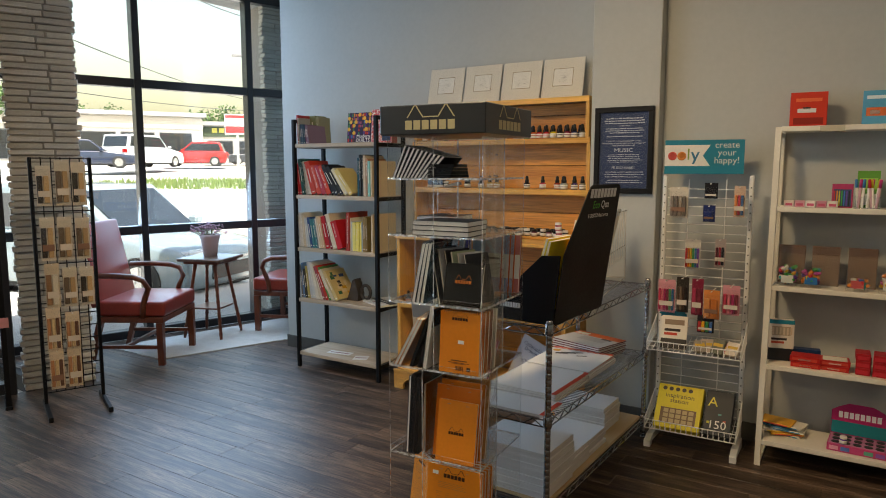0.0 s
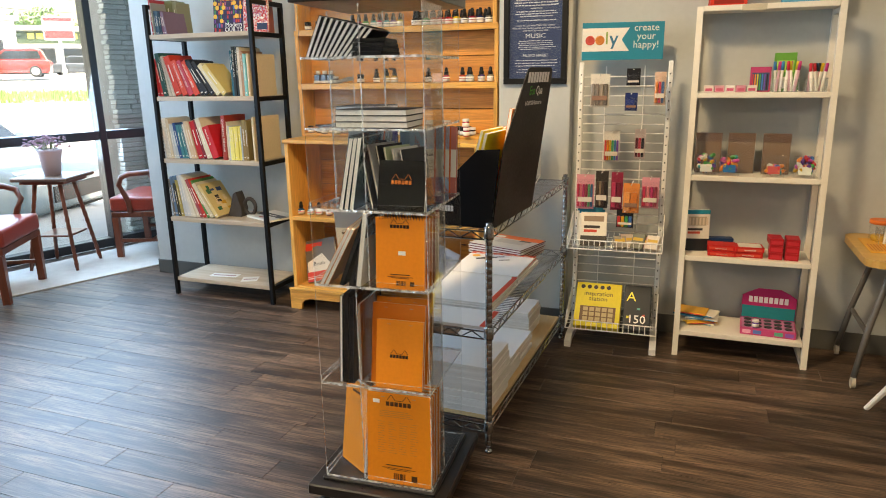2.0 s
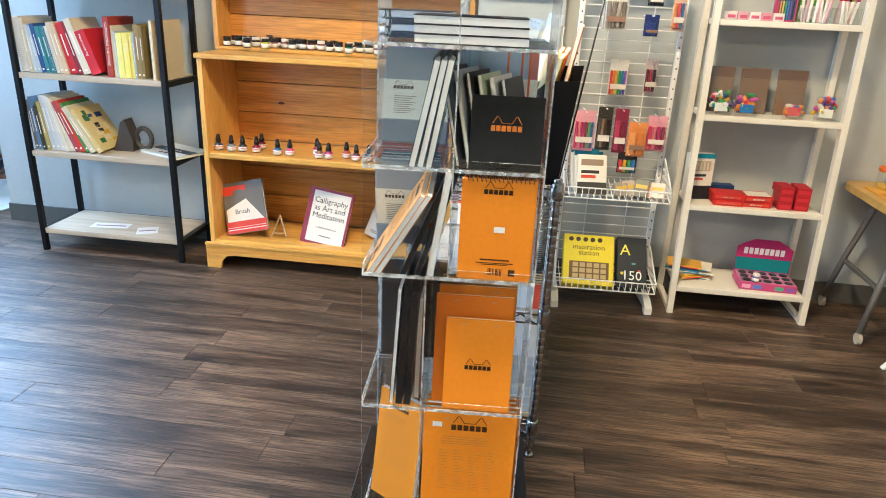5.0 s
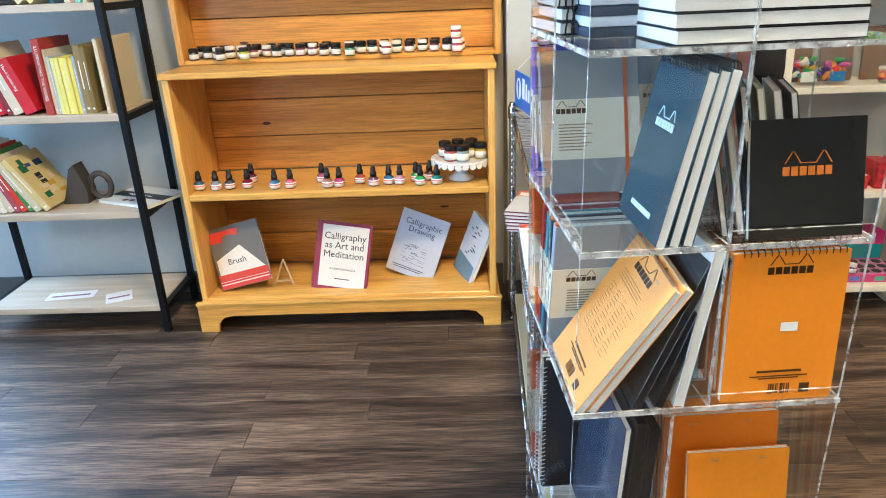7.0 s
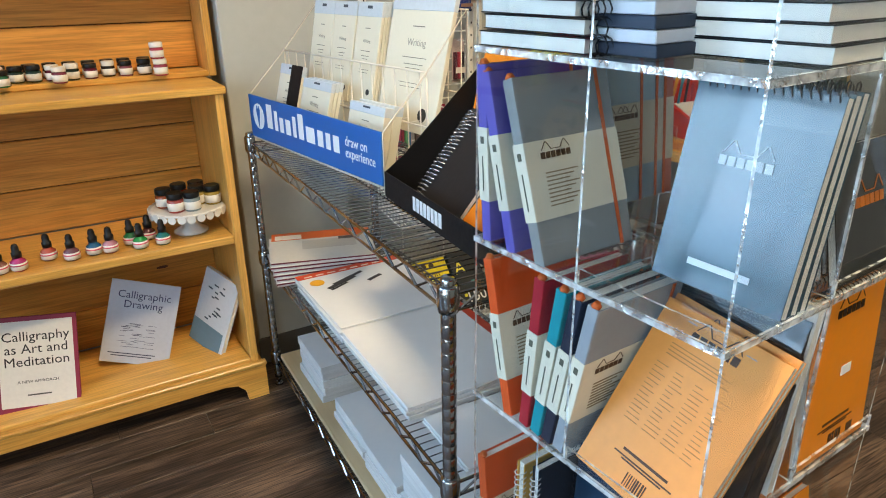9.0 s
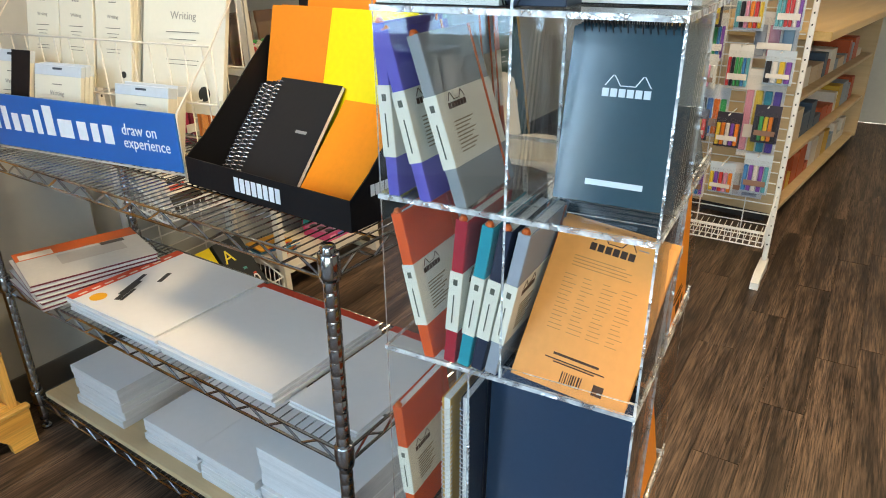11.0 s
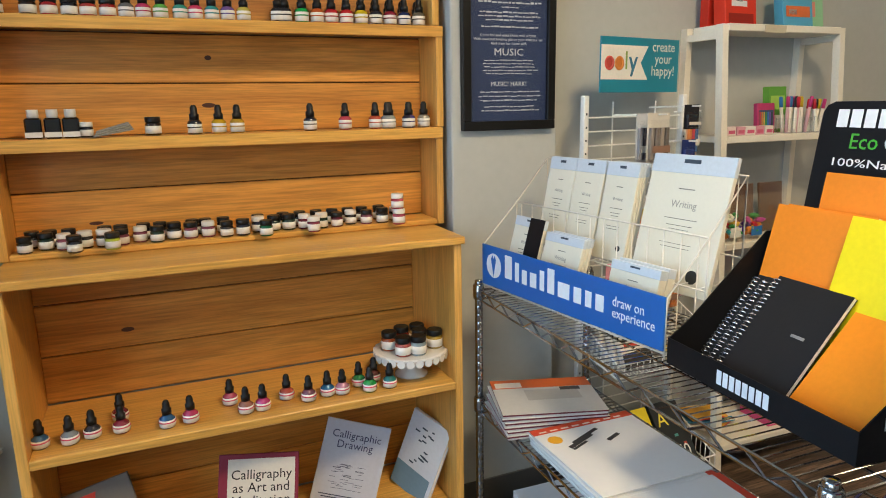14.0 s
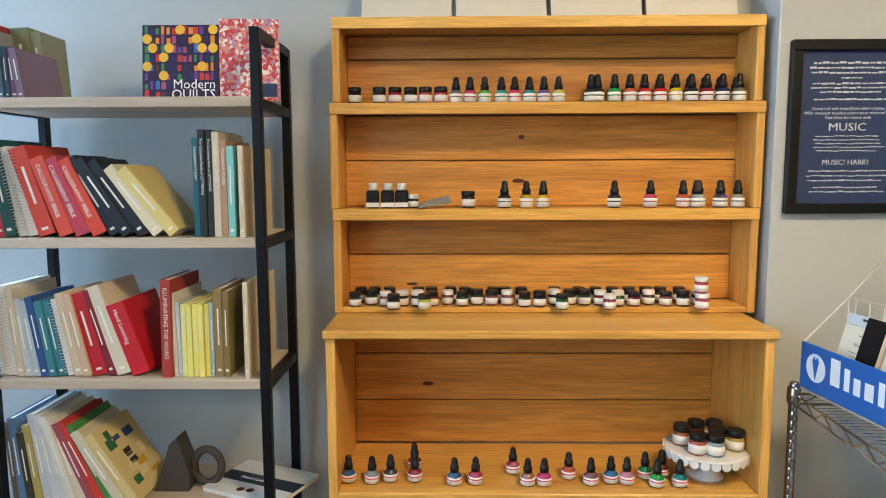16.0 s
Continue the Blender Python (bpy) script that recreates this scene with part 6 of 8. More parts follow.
lathe(bm, [(0.036, 0), (0.036, 0.0006)], 24, pose(0.06, -0.0061, 0.082, 90))
part("logo", bm, WI, sb)
bm = bmesh.new()
prism(bm, [(0.06, 0.05), (0.053, 0.08), (0.048, 0.1), (0.055, 0.112), (0.06, 0.1), (0.066, 0.112), (0.072, 0.1), (0.067, 0.08)], -0.0078, -0.0068)
part("logo", bm, mat("royal_blue_sign", (0.012, 0.12, 0.42), 0.35), sb)
x = 0.115
for w, h in ((0.036, 0.066), (0.02, 0.054), (0.024, 0.04), (0.03, 0.04), (0.02, 0.054), (0.03, 0.066), (0.048, 0.04), (0.03, 0.04), (0.024, 0.04), (0.03, 0.04)):
    wm = box(x, x + w * 0.92, -0.0069, -0.0061, 0.058, 0.058 + h, 0.0003)
    part("logo", wm, WI, sb)
    x += w + 0.0115
words("draw on\nexperience", 0.034, WI, sb, pose(0.535, -0.0066, 0.083), lines=0.8, wide=0.85)
WM = mat("cream_wire", (0.62, 0.58, 0.5), 0.35, vary=0.05)
def wire(pts, r=0.0022):
    return part("wire", tube(pts, r, 6), WM, cr)
for X_ in (0.0, RL):
    wire([(X_, 0, 0.0), (X_, 0, 0.135), (X_, 0.12, 0.25), (X_, 0.235, 0.375), (X_, 0.24, 0.0)])
    wire([(X_, 0, 0.012), (X_, 0.24, 0.012)])
    wire([(X_, 0.12, 0.25), (X_, 0.12, 0.012)])
for y_, z_ in ((0.0, 0.012), (0.12, 0.25), (0.24, 0.375), (0.24, 0.19), (0.12, 0.012), (0.24, 0.012), (0.12, 0.13)):
    wire([(0, y_, z_), (RL, y_, z_)])
for k in range(14):
    X_ = RL * (k + 0.5) / 14
    wire([(X_, 0.0, 0.012), (X_, 0.12, 0.012), (X_, 0.12, 0.25)], 0.0016)
    wire([(X_, 0.12, 0.13), (X_, 0.24, 0.13), (X_, 0.24, 0.375)], 0.0016)


def pack(x, y, z, w, h, t, lean, n, label, black=False):
    for k in range(n):
        o = thing("paper_pack", RK @ Matrix.Translation((x, y + k * (t + 0.002), z)) @ pose(0, 0, 0, -lean, 0, 0), label, "stationery pack", "stationery packs")
        part("pack_body", box(0, w, 0, t, 0, h, 0.001), mat("ivory_pack", (0.7, 0.66, 0.53), 0.5, vary=0.03), o)
        hd = part("header_card", box(-0.0008, w + 0.0008, -0.0008, t + 0.0008, h * 0.9, h * 1.045, 0.001), mat("pale_blue_card", (0.52, 0.58, 0.63), 0.5), o, "pale blue header card")
        if k == 0:
            i = colour("6a675c")
            bars([(w * 0.4, h * 0.78, w * 0.2, 0.002), (w * 0.3, h * 0.55, w * 0.4, 0.0016), (w * 0.34, h * 0.5, w * 0.32, 0.0014), (w * 0.38, h * 0.47, w * 0.24, 0.0012), (w * 0.3, h * 0.36, w * 0.4, 0.0012), (w * 0.32, h * 0.33, w * 0.36, 0.0012)], i, o, pose(0, -0.0004, 0))
            words("Writing", w * 0.1, colour("9a968a"), o, pose(w * 0.5, -0.0004, h * 0.64), align="CENTER")
            bm = bmesh.new()
            lathe(bm, [(w * 0.07, 0), (w * 0.07, 0.0006)], 12, pose(w * 0.78, -0.0001, h * 0.14, 90))
            part("seal_print", bm, colour("33332f"), o)
            part("hang_slot", box(w * 0.4, w * 0.6, -0.0014, -0.0009, h * 0.98, h * 1.01), colour("3a4550"), hd)
            if black:
                part("black_flap", box(w * 0.52, w + 0.0015, -0.0016, -0.0009, 0, h * 1.046), CARD, o)


for k, (x, n) in enumerate(((0.06, 2), (0.175, 2), (0.295, 4))):
    pack(x, 0.15, 0.135, 0.112, 0.245, 0.008, 12, n, "ivory writing-paper pack with a pale blue header")
pack(0.435, 0.145, 0.10, 0.235, 0.31, 0.012, 14, 1, "large ivory writing pad with a pale blue header")
pack(0.05, 0.03, 0.03, 0.13, 0.19, 0.012, 16, 1, "ivory card pack with a black flap", True)
pack(0.2, 0.028, 0.03, 0.15, 0.165, 0.01, 16, 3, "small ivory card pack with a pale blue header")
pack(0.47, 0.02, 0.02, 0.15, 0.15, 0.024, 13, 2, "thick ivory card pack with a pale blue header")

# black card counter tray with its tall header
FT = Matrix.Translation((-1.192, 2.815, 0.8405)) @ pose(0, 0, 0, 0, 0, -94.5)
FL, FD = 0.45, 0.285
fb = thing("counter_display", FT, "black card counter display with a tall printed header", "display box")
part("tray_floor", box(0.003, FL - 0.003, 0.003, FD - 0.001, 0, 0.003), CARD, fb)
part("tray_front", box(0, FL, 0, 0.0025, 0, 0.056), CARD, fb)
for x0, x1 in ((0, 0.0028), (FL - 0.0028, FL)):
    bm = bmesh.new()
    prism(bm, [(0.0028, 0), (FD, 0), (FD + 0.03, 0.27), (FD - 0.05, 0.265), (0.05, 0.09), (0.0028, 0.056)], x0, x1, 0)
    part("tray_side", bm, CARD, fb)
bm = bmesh.new()
prism(bm, [(0.003, 0.0), (FL - 0.003, 0.0), (FL - 0.003, 0.275), (0.315, 0.51), (0.3, 0.53), (0.28, 0.538), (0.03, 0.538), (0.012, 0.53), (0.005, 0.515), (0.003, 0.27)], 0, 0.003)
hdm = Matrix.Translation((0, FD + 0.0005, 0.0)) @ pose(0, 0, 0, -8, 0, 0)
bmesh.ops.transform(bm, matrix=hdm, verts=bm.verts)
hd = part("header_card", bm, CARD, fb, "tall black header with white print")
for side in (0, 1):
    mm = hdm @ (Matrix.Translation((0.168, -0.0006, 0)) if not side else Matrix.Translation((0.168, 0.0036, 0)) @ pose(0, 0, 0, 0, 0, 180))
    for k in range(8):
        part("logo", box(-0.125 + k * 0.0315, -0.1 + k * 0.0315, -0.0005, 0, 0.486, 0.522, m=mm), WI, hd)
    words("Eco", 0.044, colour("4fae3a"), hd, mm @ pose(-0.088, -0.0002, 0.444))
    words("Qua", 0.044, WI, hd, mm @ pose(-0.012, -0.0002, 0.444))
    words("100%Natura", 0.023, WI, hd, mm @ pose(-0.125, -0.0002, 0.408), wide=1.7)
for k in range(8):
    part("logo", box(0.15 + k * 0.0165, 0.1625 + k * 0.0165, -0.0009, -0.0004, 0.014, 0.042), WI, fb)
bars([(0.05 + k * 0.012, 0.03, 0.01, 0.02) for k in range(8)], WI, fb, Matrix.Translation((FL + 0.0004, 0.0, 0.02)) @ pose(0, 0, 0, 0, 0, 90), "logo")


def flatbook(x, y, z, w, h, t, lean, cov, label, coil=False, roll=0):
    o = thing("sketch_notebook", FT @ Matrix.Translation((x, y, z)) @ pose(0, 0, 0, -lean, roll, 0), label, "notebook", "sketch notebooks")
    part("front_cover", box(0, w, 0, 0.0012, 0, h, 0.0004), colour(cov), o)
    part("page_block", box(0.001, w - 0.001, 0.0013, t - 0.0013, 0.001, h - 0.001), PAPER, o)
    part("back_cover", box(0, w, t - 0.0012, t, 0, h, 0.0004), colour(cov), o)
    if coil:
        part("spiral_wire", helix(h - 0.016, 0.0095, Matrix.Translation((0.001, t / 2, 0.008)), 0.0013, 0.0095), mat("silver_coil", (0.75, 0.75, 0.75), 0.25, 0.8), o)
        bars([(w * 0.62, h * 0.55, 0.03, 0.006)], colour("8a8a8a"), o, pose(0, -0.0003, 0), "logo")
    return o


flatbook(0.022, 0.06, 0.005, 0.165, 0.225, 0.009, 40, "1c1d20", "black spiral sketch notebook lying in the tray", True)
flatbook(0.058, 0.045, 0.006, 0.165, 0.23, 0.009, 40, "1d1e21", "black spiral sketch notebook lying in the tray", True)
flatbook(0.098, 0.026, 0.007, 0.17, 0.245, 0.01, 40, "1b1c1f", "black spiral sketch notebook lying in the tray", True)
flatbook(0.272, 0.03, 0.005, 0.152, 0.225, 0.01, 43, "e8891c", "orange sketch notebook lying in the tray")
for k in range(2):
    flatbook(0.02 + 0.01 * k, 0.17 + 0.016 * k, 0.03, 0.205, 0.305, 0.012, 14, "e8861f", "large orange sketch notebook at the back of the tray")
flatbook(0.085, 0.225, 0.006, 0.21, 0.395, 0.012, 10, "e5851f", "tall orange sketch notebook at the back of the tray")
flatbook(0.205, 0.15, 0.04, 0.21, 0.3, 0.012, 16, "ecd712", "bright yellow sketch notebook at the back of the tray")
flatbook(0.235, 0.18, 0.02, 0.2, 0.31, 0.012, 14, "e9d41a", "bright yellow sketch notebook at the back of the tray")

# ---- pine bookcase: bottles, jars, books, prints ----
CAPB = mat("black_cap", (0.008, 0.008, 0.008), 0.35, spec=0.3)
LABELW = mat("white_label", (0.72, 0.7, 0.66), 0.55)


def ink_glass(h):
    """Dark ink seen through glass."""
    return mat("ink_" + h, tuple(v * 0.75 for v in rgb(h)), 0.12, vary=0.05, bump=0, coat=0.6)


def dropper(x, y, z, ink, s=1.0, turn=0, round_=False):
    o = thing("ink_bottle", Matrix.Translation((x, y, z + 0.0005)) @ pose(0, 0, 0, 0, 0, turn) @ Matrix.Scale(s * 1.1, 4), "small dropper bottle of coloured drawing ink with a black cap", "ink bottle", "ink bottles")
    bm = bmesh.new()
    if round_:
        lathe(bm, [(0.015, 0), (0.019, 0.003), (0.0205, 0.014), (0.019, 0.026), (0.012, 0.032), (0.0095, 0.036)], 14)
        part("glass_body", bm, ink_glass(ink), o)
        bm = bmesh.new()
        lathe(bm, [(0.0199, 0.004), (0.0212, 0.014), (0.0203, 0.023)], 14)
    else:
        lathe(bm, [(0.016, 0), (0.018, 0.002), (0.018, 0.03), (0.013, 0.035), (0.0095, 0.037)], 14)
        part("glass_body", bm, ink_glass(ink), o)
        bm = bmesh.new()
        lathe(bm, [(0.0184, 0.003), (0.0184, 0.026)], 14)
    lb = part("label", bm, LABELW, o, "", True)
    bm = bmesh.new()
    lathe(bm, [(0.02165 if round_ else 0.0188, 0.016), (0.0214 if round_ else 0.0188, 0.019)], 14)
    part("label_band", bm, ink_glass(ink) if not round_ else colour("c23a5a"), lb)
    bm = bmesh.new()
    lathe(bm, [(0.0118, 0.036), (0.0122, 0.05), (0.009, 0.0525), (0.009, 0.064), (0.0065, 0.071), (0.004, 0.073)], 12)
    part("dropper_cap", bm, CAPB, o)
    return o


def jar(x, y, z, ink, s=1.0, cap=None, label="small glass jar of ink with a screw cap"):
    o = thing("ink_jar", Matrix.Translation((x, y, z + 0.0005)) @ Matrix.Scale(s, 4), label, "ink jar", "ink jars")
    bm = bmesh.new()
    lathe(bm, [(0.019, 0), (0.0205, 0.002), (0.0205, 0.03), (0.0165, 0.034)], 14)
    part("glass_body", bm, ink_glass(ink), o)
    bm = bmesh.new()
    lathe(bm, [(0.0208, 0.005), (0.0208, 0.025)], 14)
    part("label", bm, LABELW, o, "", True)
    bm = bmesh.new()
    lathe(bm, [(0.0195, 0.034), (0.02, 0.036), (0.02, 0.047), (0.0185, 0.049)], 16)
    part("cap", bm, cap or CAPB, o)
    return o


WCAP = mat("white_cap", (0.72, 0.7, 0.66), 0.4)
R1, R2, R3, R4, R5 = 1.6115, 1.3125, 1.027, 0.5655, 0.1405
for px_, c in ((-2.463, "23252b"), (-2.392, "3a2b26"), (-2.347, "a5262a"), (-2.302, "24262c"), (-2.260, "b5423a"), (-2.215, "b5332f")):
    jar(px_, 3.76, R1, c, 0.95)
for px_, c in ((-2.172, "6d6f72"), (-2.132, "c23e6a"), (-2.090, "5fae4a"), (-2.042, "3f9c8f"), (-2.004, "d0456a"), (-1.962, "3f9aa0"), (-1.921, "7a5a9c"), (-1.879, "cfc05a")):
    dropper(px_, 3.76, R1, c, 0.93)
for px_, c in ((-1.788, "2a2b30"), (-1.770, "2a2b30"), (-1.722, "1f9a4a"), (-1.678, "c8602a"), (-1.637, "c22a30"), (-1.593, "c8282c"), (-1.549, "d8c020"), (-1.505, "2a2c33"), (-1.461, "8c2038"), (-1.417, "1f2f5c"), (-1.370, "6a6458")):
    dropper(px_, 3.75, R1, c, 0.98, round_=False)
    dropper(px_ + 0.012, 3.805, R1, c, 0.96)
for px_ in (-2.414, -2.371, -2.330):
    o = thing("ink_bottle", Matrix.Translation((px_, 3.76, R2)), "square black ink bottle with a white cap", "ink bottle", "square ink bottles")
    part("glass_body", box(-0.019, 0.019, -0.019, 0.019, 0, 0.052, 0.004), ink_glass("15171f"), o)
    part("label", box(-0.0195, 0.0195, -0.0198, -0.0191, 0.004, 0.017), LABELW, o)
    bm = bmesh.new()
    lathe(bm, [(0.011, 0.052), (0.0135, 0.054), (0.0135, 0.071), (0.0125, 0.073)], 14)
    part("cap", bm, WCAP, o)
o = jar(-2.297, 3.76, R2, "17181f", 0.8, WCAP, "small black ink bottle with a white cap")
fc_ = thing("folded_cloth", Matrix.Translation((-2.235, 3.73, R2 + 0.0005)) @ pose(0, 0, 0, 0, 0, 5), "folded grey wiping cloth on the shelf edge", "cloth")
bm = bmesh.new()
for k in range(4):
    bx(bm, -0.05 + 0.004 * k, 0.05 - 0.003 * k, -0.02, 0.05, k * 0.0055, k * 0.0055 + 0.0048, 0.002)
for v in bm.verts:
    v.co.z += 0.006 * math.sin(v.co.x * 45) + (0.012 * (v.co.x / 0.05) if v.co.x > 0 else 0)
    v.co.z = max(v.co.z, 0.0)
part("cloth", bm, mat("grey_cloth", (0.3, 0.29, 0.25), 0.9, vary=0.2, bump=0.3), fc_)
jar(-2.137, 3.76, R2, "2a2420", 1.0)
for px_, c in ((-2.032, "2b2c30"), (-1.969, "c9a21f"), (-1.920, "c79a2a"), (-1.715, "1f2638"), (-1.611, "c0485a"), (-1.518, "c0503a"), (-1.480, "8a8f94"), (-1.473, "9aa4a0"), (-1.412, "3a3648"), (-1.410, "5a4a8a"), (-1.361, "8f8a7c")):
    dropper(px_, 3.75, R2, c, 0.97, random.uniform(0, 60))
rj = random.Random(9)
k = 0
x = -2.468
xe = -1.425
while x < xe:
    front = rj.random() < 0.6
    w_ = rj.random() < 0.36
    jar(x, 3.735 + (0.0 if front else 0.02) + rj.uniform(-0.006, 0.006), R3, rj.choice(["2a2420", "1f3a2c", "6a2030", "20263a", "8a4a5a", "3a3a34"]), rj.uniform(0.86, 0.95), WCAP if w_ else None)
    if rj.random() < 0.8:
        jar(x + rj.uniform(-0.008, 0.01), 3.802, R3, rj.choice(["2a2420", "20263a", "44302a"]), 0.9)
    x += rj.uniform(0.042, 0.05)
jar(-1.475, 3.685, R3, "b04a5c", 0.95, WCAP)
jar(-1.479 , 3.685, R3 - 0.0005 + 0.048, "b5485a", 0.93, WCAP)
for c_, px_ in enumerate((-2.351, -2.263, -1.871, -1.736)):
    jar(px_, 3.685, R3, ["20242a", "b8c43a", "1f6a44", "8a3a4a"][c_], 0.9, [None, None, None, WCAP][c_])
for px_, y_, c in ((-2.471, 3.571, "2f5a86"), (-2.405, 3.565, "8c96a0"), (-2.355, 3.577, "3a3a44"), (-2.293, 3.655, "7a2a3a"), (-2.288, 3.578, "8c2038"), (-2.178, 3.557, "2c5f90"), (-2.120, 3.562, "c2406a"), (-2.012, 3.630, "b84a6a"), (-1.978, 3.555, "a06a5a"), (-1.933, 3.555, "c03a7a"), (-1.860, 3.597, "c05a4a"), (-1.805, 3.560, "7a4a5a"), (-1.748, 3.572, "2a6a9a"), (-1.706, 3.565, "c8869a"), (-1.647, 3.600, "1f7a3a"), (-1.628, 3.550, "2a9a4a"), (-1.596, 3.615, "5a2a2a"), (-1.566, 3.551, "1f7a7a")):
    dropper(px_, y_, R4, c, 0.93, 0, True)
# scalloped cake stand with jars
CSX, CSY = -1.472, 3.622
cs = thing("cake_stand", Matrix.Translation((CSX, CSY, R4 + 0.0005)), "white ceramic cake stand with a scalloped edge", "cake stand")
bm = bmesh.new()
lathe(bm, [(0.052, 0), (0.05, 0.006), (0.03, 0.018), (0.02, 0.035), (0.026, 0.055), (0.055, 0.07), (0.1, 0.0745)], 26)
CER = mat("white_ceramic", (0.74, 0.73, 0.7), 0.15, vary=0.03, coat=0.4)
part("pedestal", bm, CER, cs, "", True)
bm = bmesh.new()
lathe(bm, [(0.1, 0.0755), (0.113, 0.0765), (0.114, 0.082), (0.1, 0.081), (0.02, 0.081)], 40)
part("plate", bm, CER, cs, "", True)
bm = bmesh.new()
for k in range(26):
    a = k * 2 * math.pi / 26
    bmesh.ops.create_cone(bm, cap_ends=True, segments=10, radius1=0.0125, radius2=0.0125, depth=0.004, matrix=Matrix.Translation((0.1135 * math.cos(a), 0.1135 * math.sin(a), 0.071)) @ pose(0, 0, 0, 0, 0, math.degrees(a)) @ pose(0, 0, 0, 0, 90, 0))
part("scallop_rim", bm, CER, cs)
for dx, dy, c in ((-0.062, 0.02, "a5502a"), (-0.012, 0.05, "8a3a30"), (0.04, 0.05, "c0a060"), (-0.04, -0.045, "b0524a"), (0.005, -0.055, "8fa0a8"), (0.03, 0.0, "c8b060"), (0.072, -0.02, "b89a40")):
    o = jar(CSX + dx, CSY + dy, R4 + 0.082, c, 1.18, label="glass jar of paint with a black lid on the cake stand")


def propped(x, y, z, w, h, t, cover, lean, turn, label, roll=0):
    return facing(Matrix.Translation((x, y, z)) @ pose(0, 0, 0, 0, 0, turn) @ pose(0, 0, 0, 0, roll, 0), w, h, t, cover, label, lean=lean)


b1, c1_ = propped(-2.447, 3.555, R5 + 0.004, 0.215, 0.25, 0.016, "6f6a64", 17, -2, "red and grey brush lettering book propped in the bookcase", -14)
bm = bmesh.new()
prism(bm, [(0.002, 0.233), (0.002, 0.19), (0.05, 0.19), (0.06, 0.21), (0.09, 0.215), (0.12, 0.205), (0.13, 0.233)], -0.0006, -0.0001)
bx(bm, 0.002, 0.213, -0.0006, -0.0001, 0.002, 0.06)
part("cover_print", bm, colour("d2402c"), b1)
bm = bmesh.new()
prism(bm, [(0.01, 0.06), (0.205, 0.06), (0.12, 0.165), (0.01, 0.12)], -0.0012, -0.0007)
part("cover_print", bm, colour("e6ded0"), b1)
bars([(0.005, 0.018, 0.205, 0.004), (0.005, 0.03, 0.205, 0.002)], colour("e6ded0"), b1, pose(0, -0.0007, 0))
words("Brush", 0.034, colour("2a2622"), b1, pose(0.055, -0.0014, 0.095))
ez = thing("small_easel", Matrix.Translation((-2.212, 3.612, R5)), "small bare wooden display easel", "easel")
for a, b in (((-0.035, 0, 0.0), (0.0, 0.03, 0.1)), ((0.04, 0, 0.0), (0.0, 0.03, 0.1)), ((0.0, 0.09, 0.0), (0.0, 0.03, 0.1)), ((-0.028, -0.005, 0.02), (0.033, -0.005, 0.02)), ((-0.03, -0.02, 0.006), (-0.03, 0.01, 0.014))):
    bm = bmesh.new()
    rod(bm, a, b, 0.004, 6)
    part("easel_leg", bm, wood("easel_beech", (0.45, 0.3, 0.16), (0.6, 0.45, 0.28), 0.5, 2), ez)
b2_, c2_ = propped(-2.092, 3.575, R5 + 0.002, 0.225, 0.275, 0.016, "8c2f45", 19, -8, "maroon-edged book on calligraphy propped in the bookcase", 6)
bars([(0.024, 0.014, 0.19, 0.248)], colour("e3ddd3"), b2_, pose(0, -0.0002, 0), "cover_panel")
words("Calligraphy\nas Art and\nMeditation", 0.0385, colour("2a2422"), b2_, pose(0.119, -0.0012, 0.205), align="CENTER", lines=0.95)
words("A NEW APPROACH", 0.012, colour("3a3430"), b2_, pose(0.119, -0.0012, 0.082), align="CENTER")
bars([(0.09, 0.045, 0.06, 0.004)], colour("5a5450"), b2_, pose(0, -0.0009, 0))
b3_, c3_ = propped(-1.80, 3.69, R5 + 0.03, 0.205, 0.265, 0.01, "bcc0cc", 17, -17, "pale blue-grey calligraphy book with a pen drawing, propped up", 16)
words("Calligraphic\nDrawing", 0.034, colour("4a4a66"), b3_, pose(0.102, -0.0004, 0.21), align="CENTER", lines=0.9)
rb3 = random.Random(2)
bars([(0.04 + rb3.random() * 0.09, 0.05 + rb3.random() * 0.08, 0.012 + rb3.random() * 0.02, 0.0012) for k in range(40)], colour("55556a"), b3_, pose(0, -0.0003, 0), "pen_drawing")
bars([(0.02, 0.03, 0.14, 0.003), (0.03, 0.022, 0.12, 0.003)], colour("44445a"), b3_, pose(0, -0.0003, 0))
st_ = thing("book_stand", Matrix.Translation((-1.68, 3.725, R5)) @ pose(0, 0, 0, 0, 0, -17), "thin wire stand holding up a book", "book stand")
part("stand_wire", tube([(-0.06, -0.045, 0.028), (-0.06, -0.035, 0.022), (-0.05, 0.03, 0.002), (-0.03, 0.05, 0.12), (0.03, 0.05, 0.12), (0.05, 0.03, 0.002), (0.06, -0.035, 0.022), (0.06, -0.045, 0.028)], 0.002), BLACK, st_)
b4_, c4_ = propped(-1.517, 3.735, R5 + 0.014, 0.175, 0.26, 0.016, "c9cdd2", 18, -70, "pale blue calligraphy notebook propped at an angle", 10)
bars([(0.0, 0.0, 0.16, 0.08)], colour("6f8896"), b4_, pose(0, -0.0002, 0), "cover_band")
rb4 = random.Random(6)
bars([(0.025 + rb4.random() * 0.1, 0.095 + rb4.random() * 0.13, 0.01 + rb4.random() * 0.015, 0.005) for k in range(16)], colour("3a4350"), b4_, pose(0, -0.0003, 0), "pen_drawing")
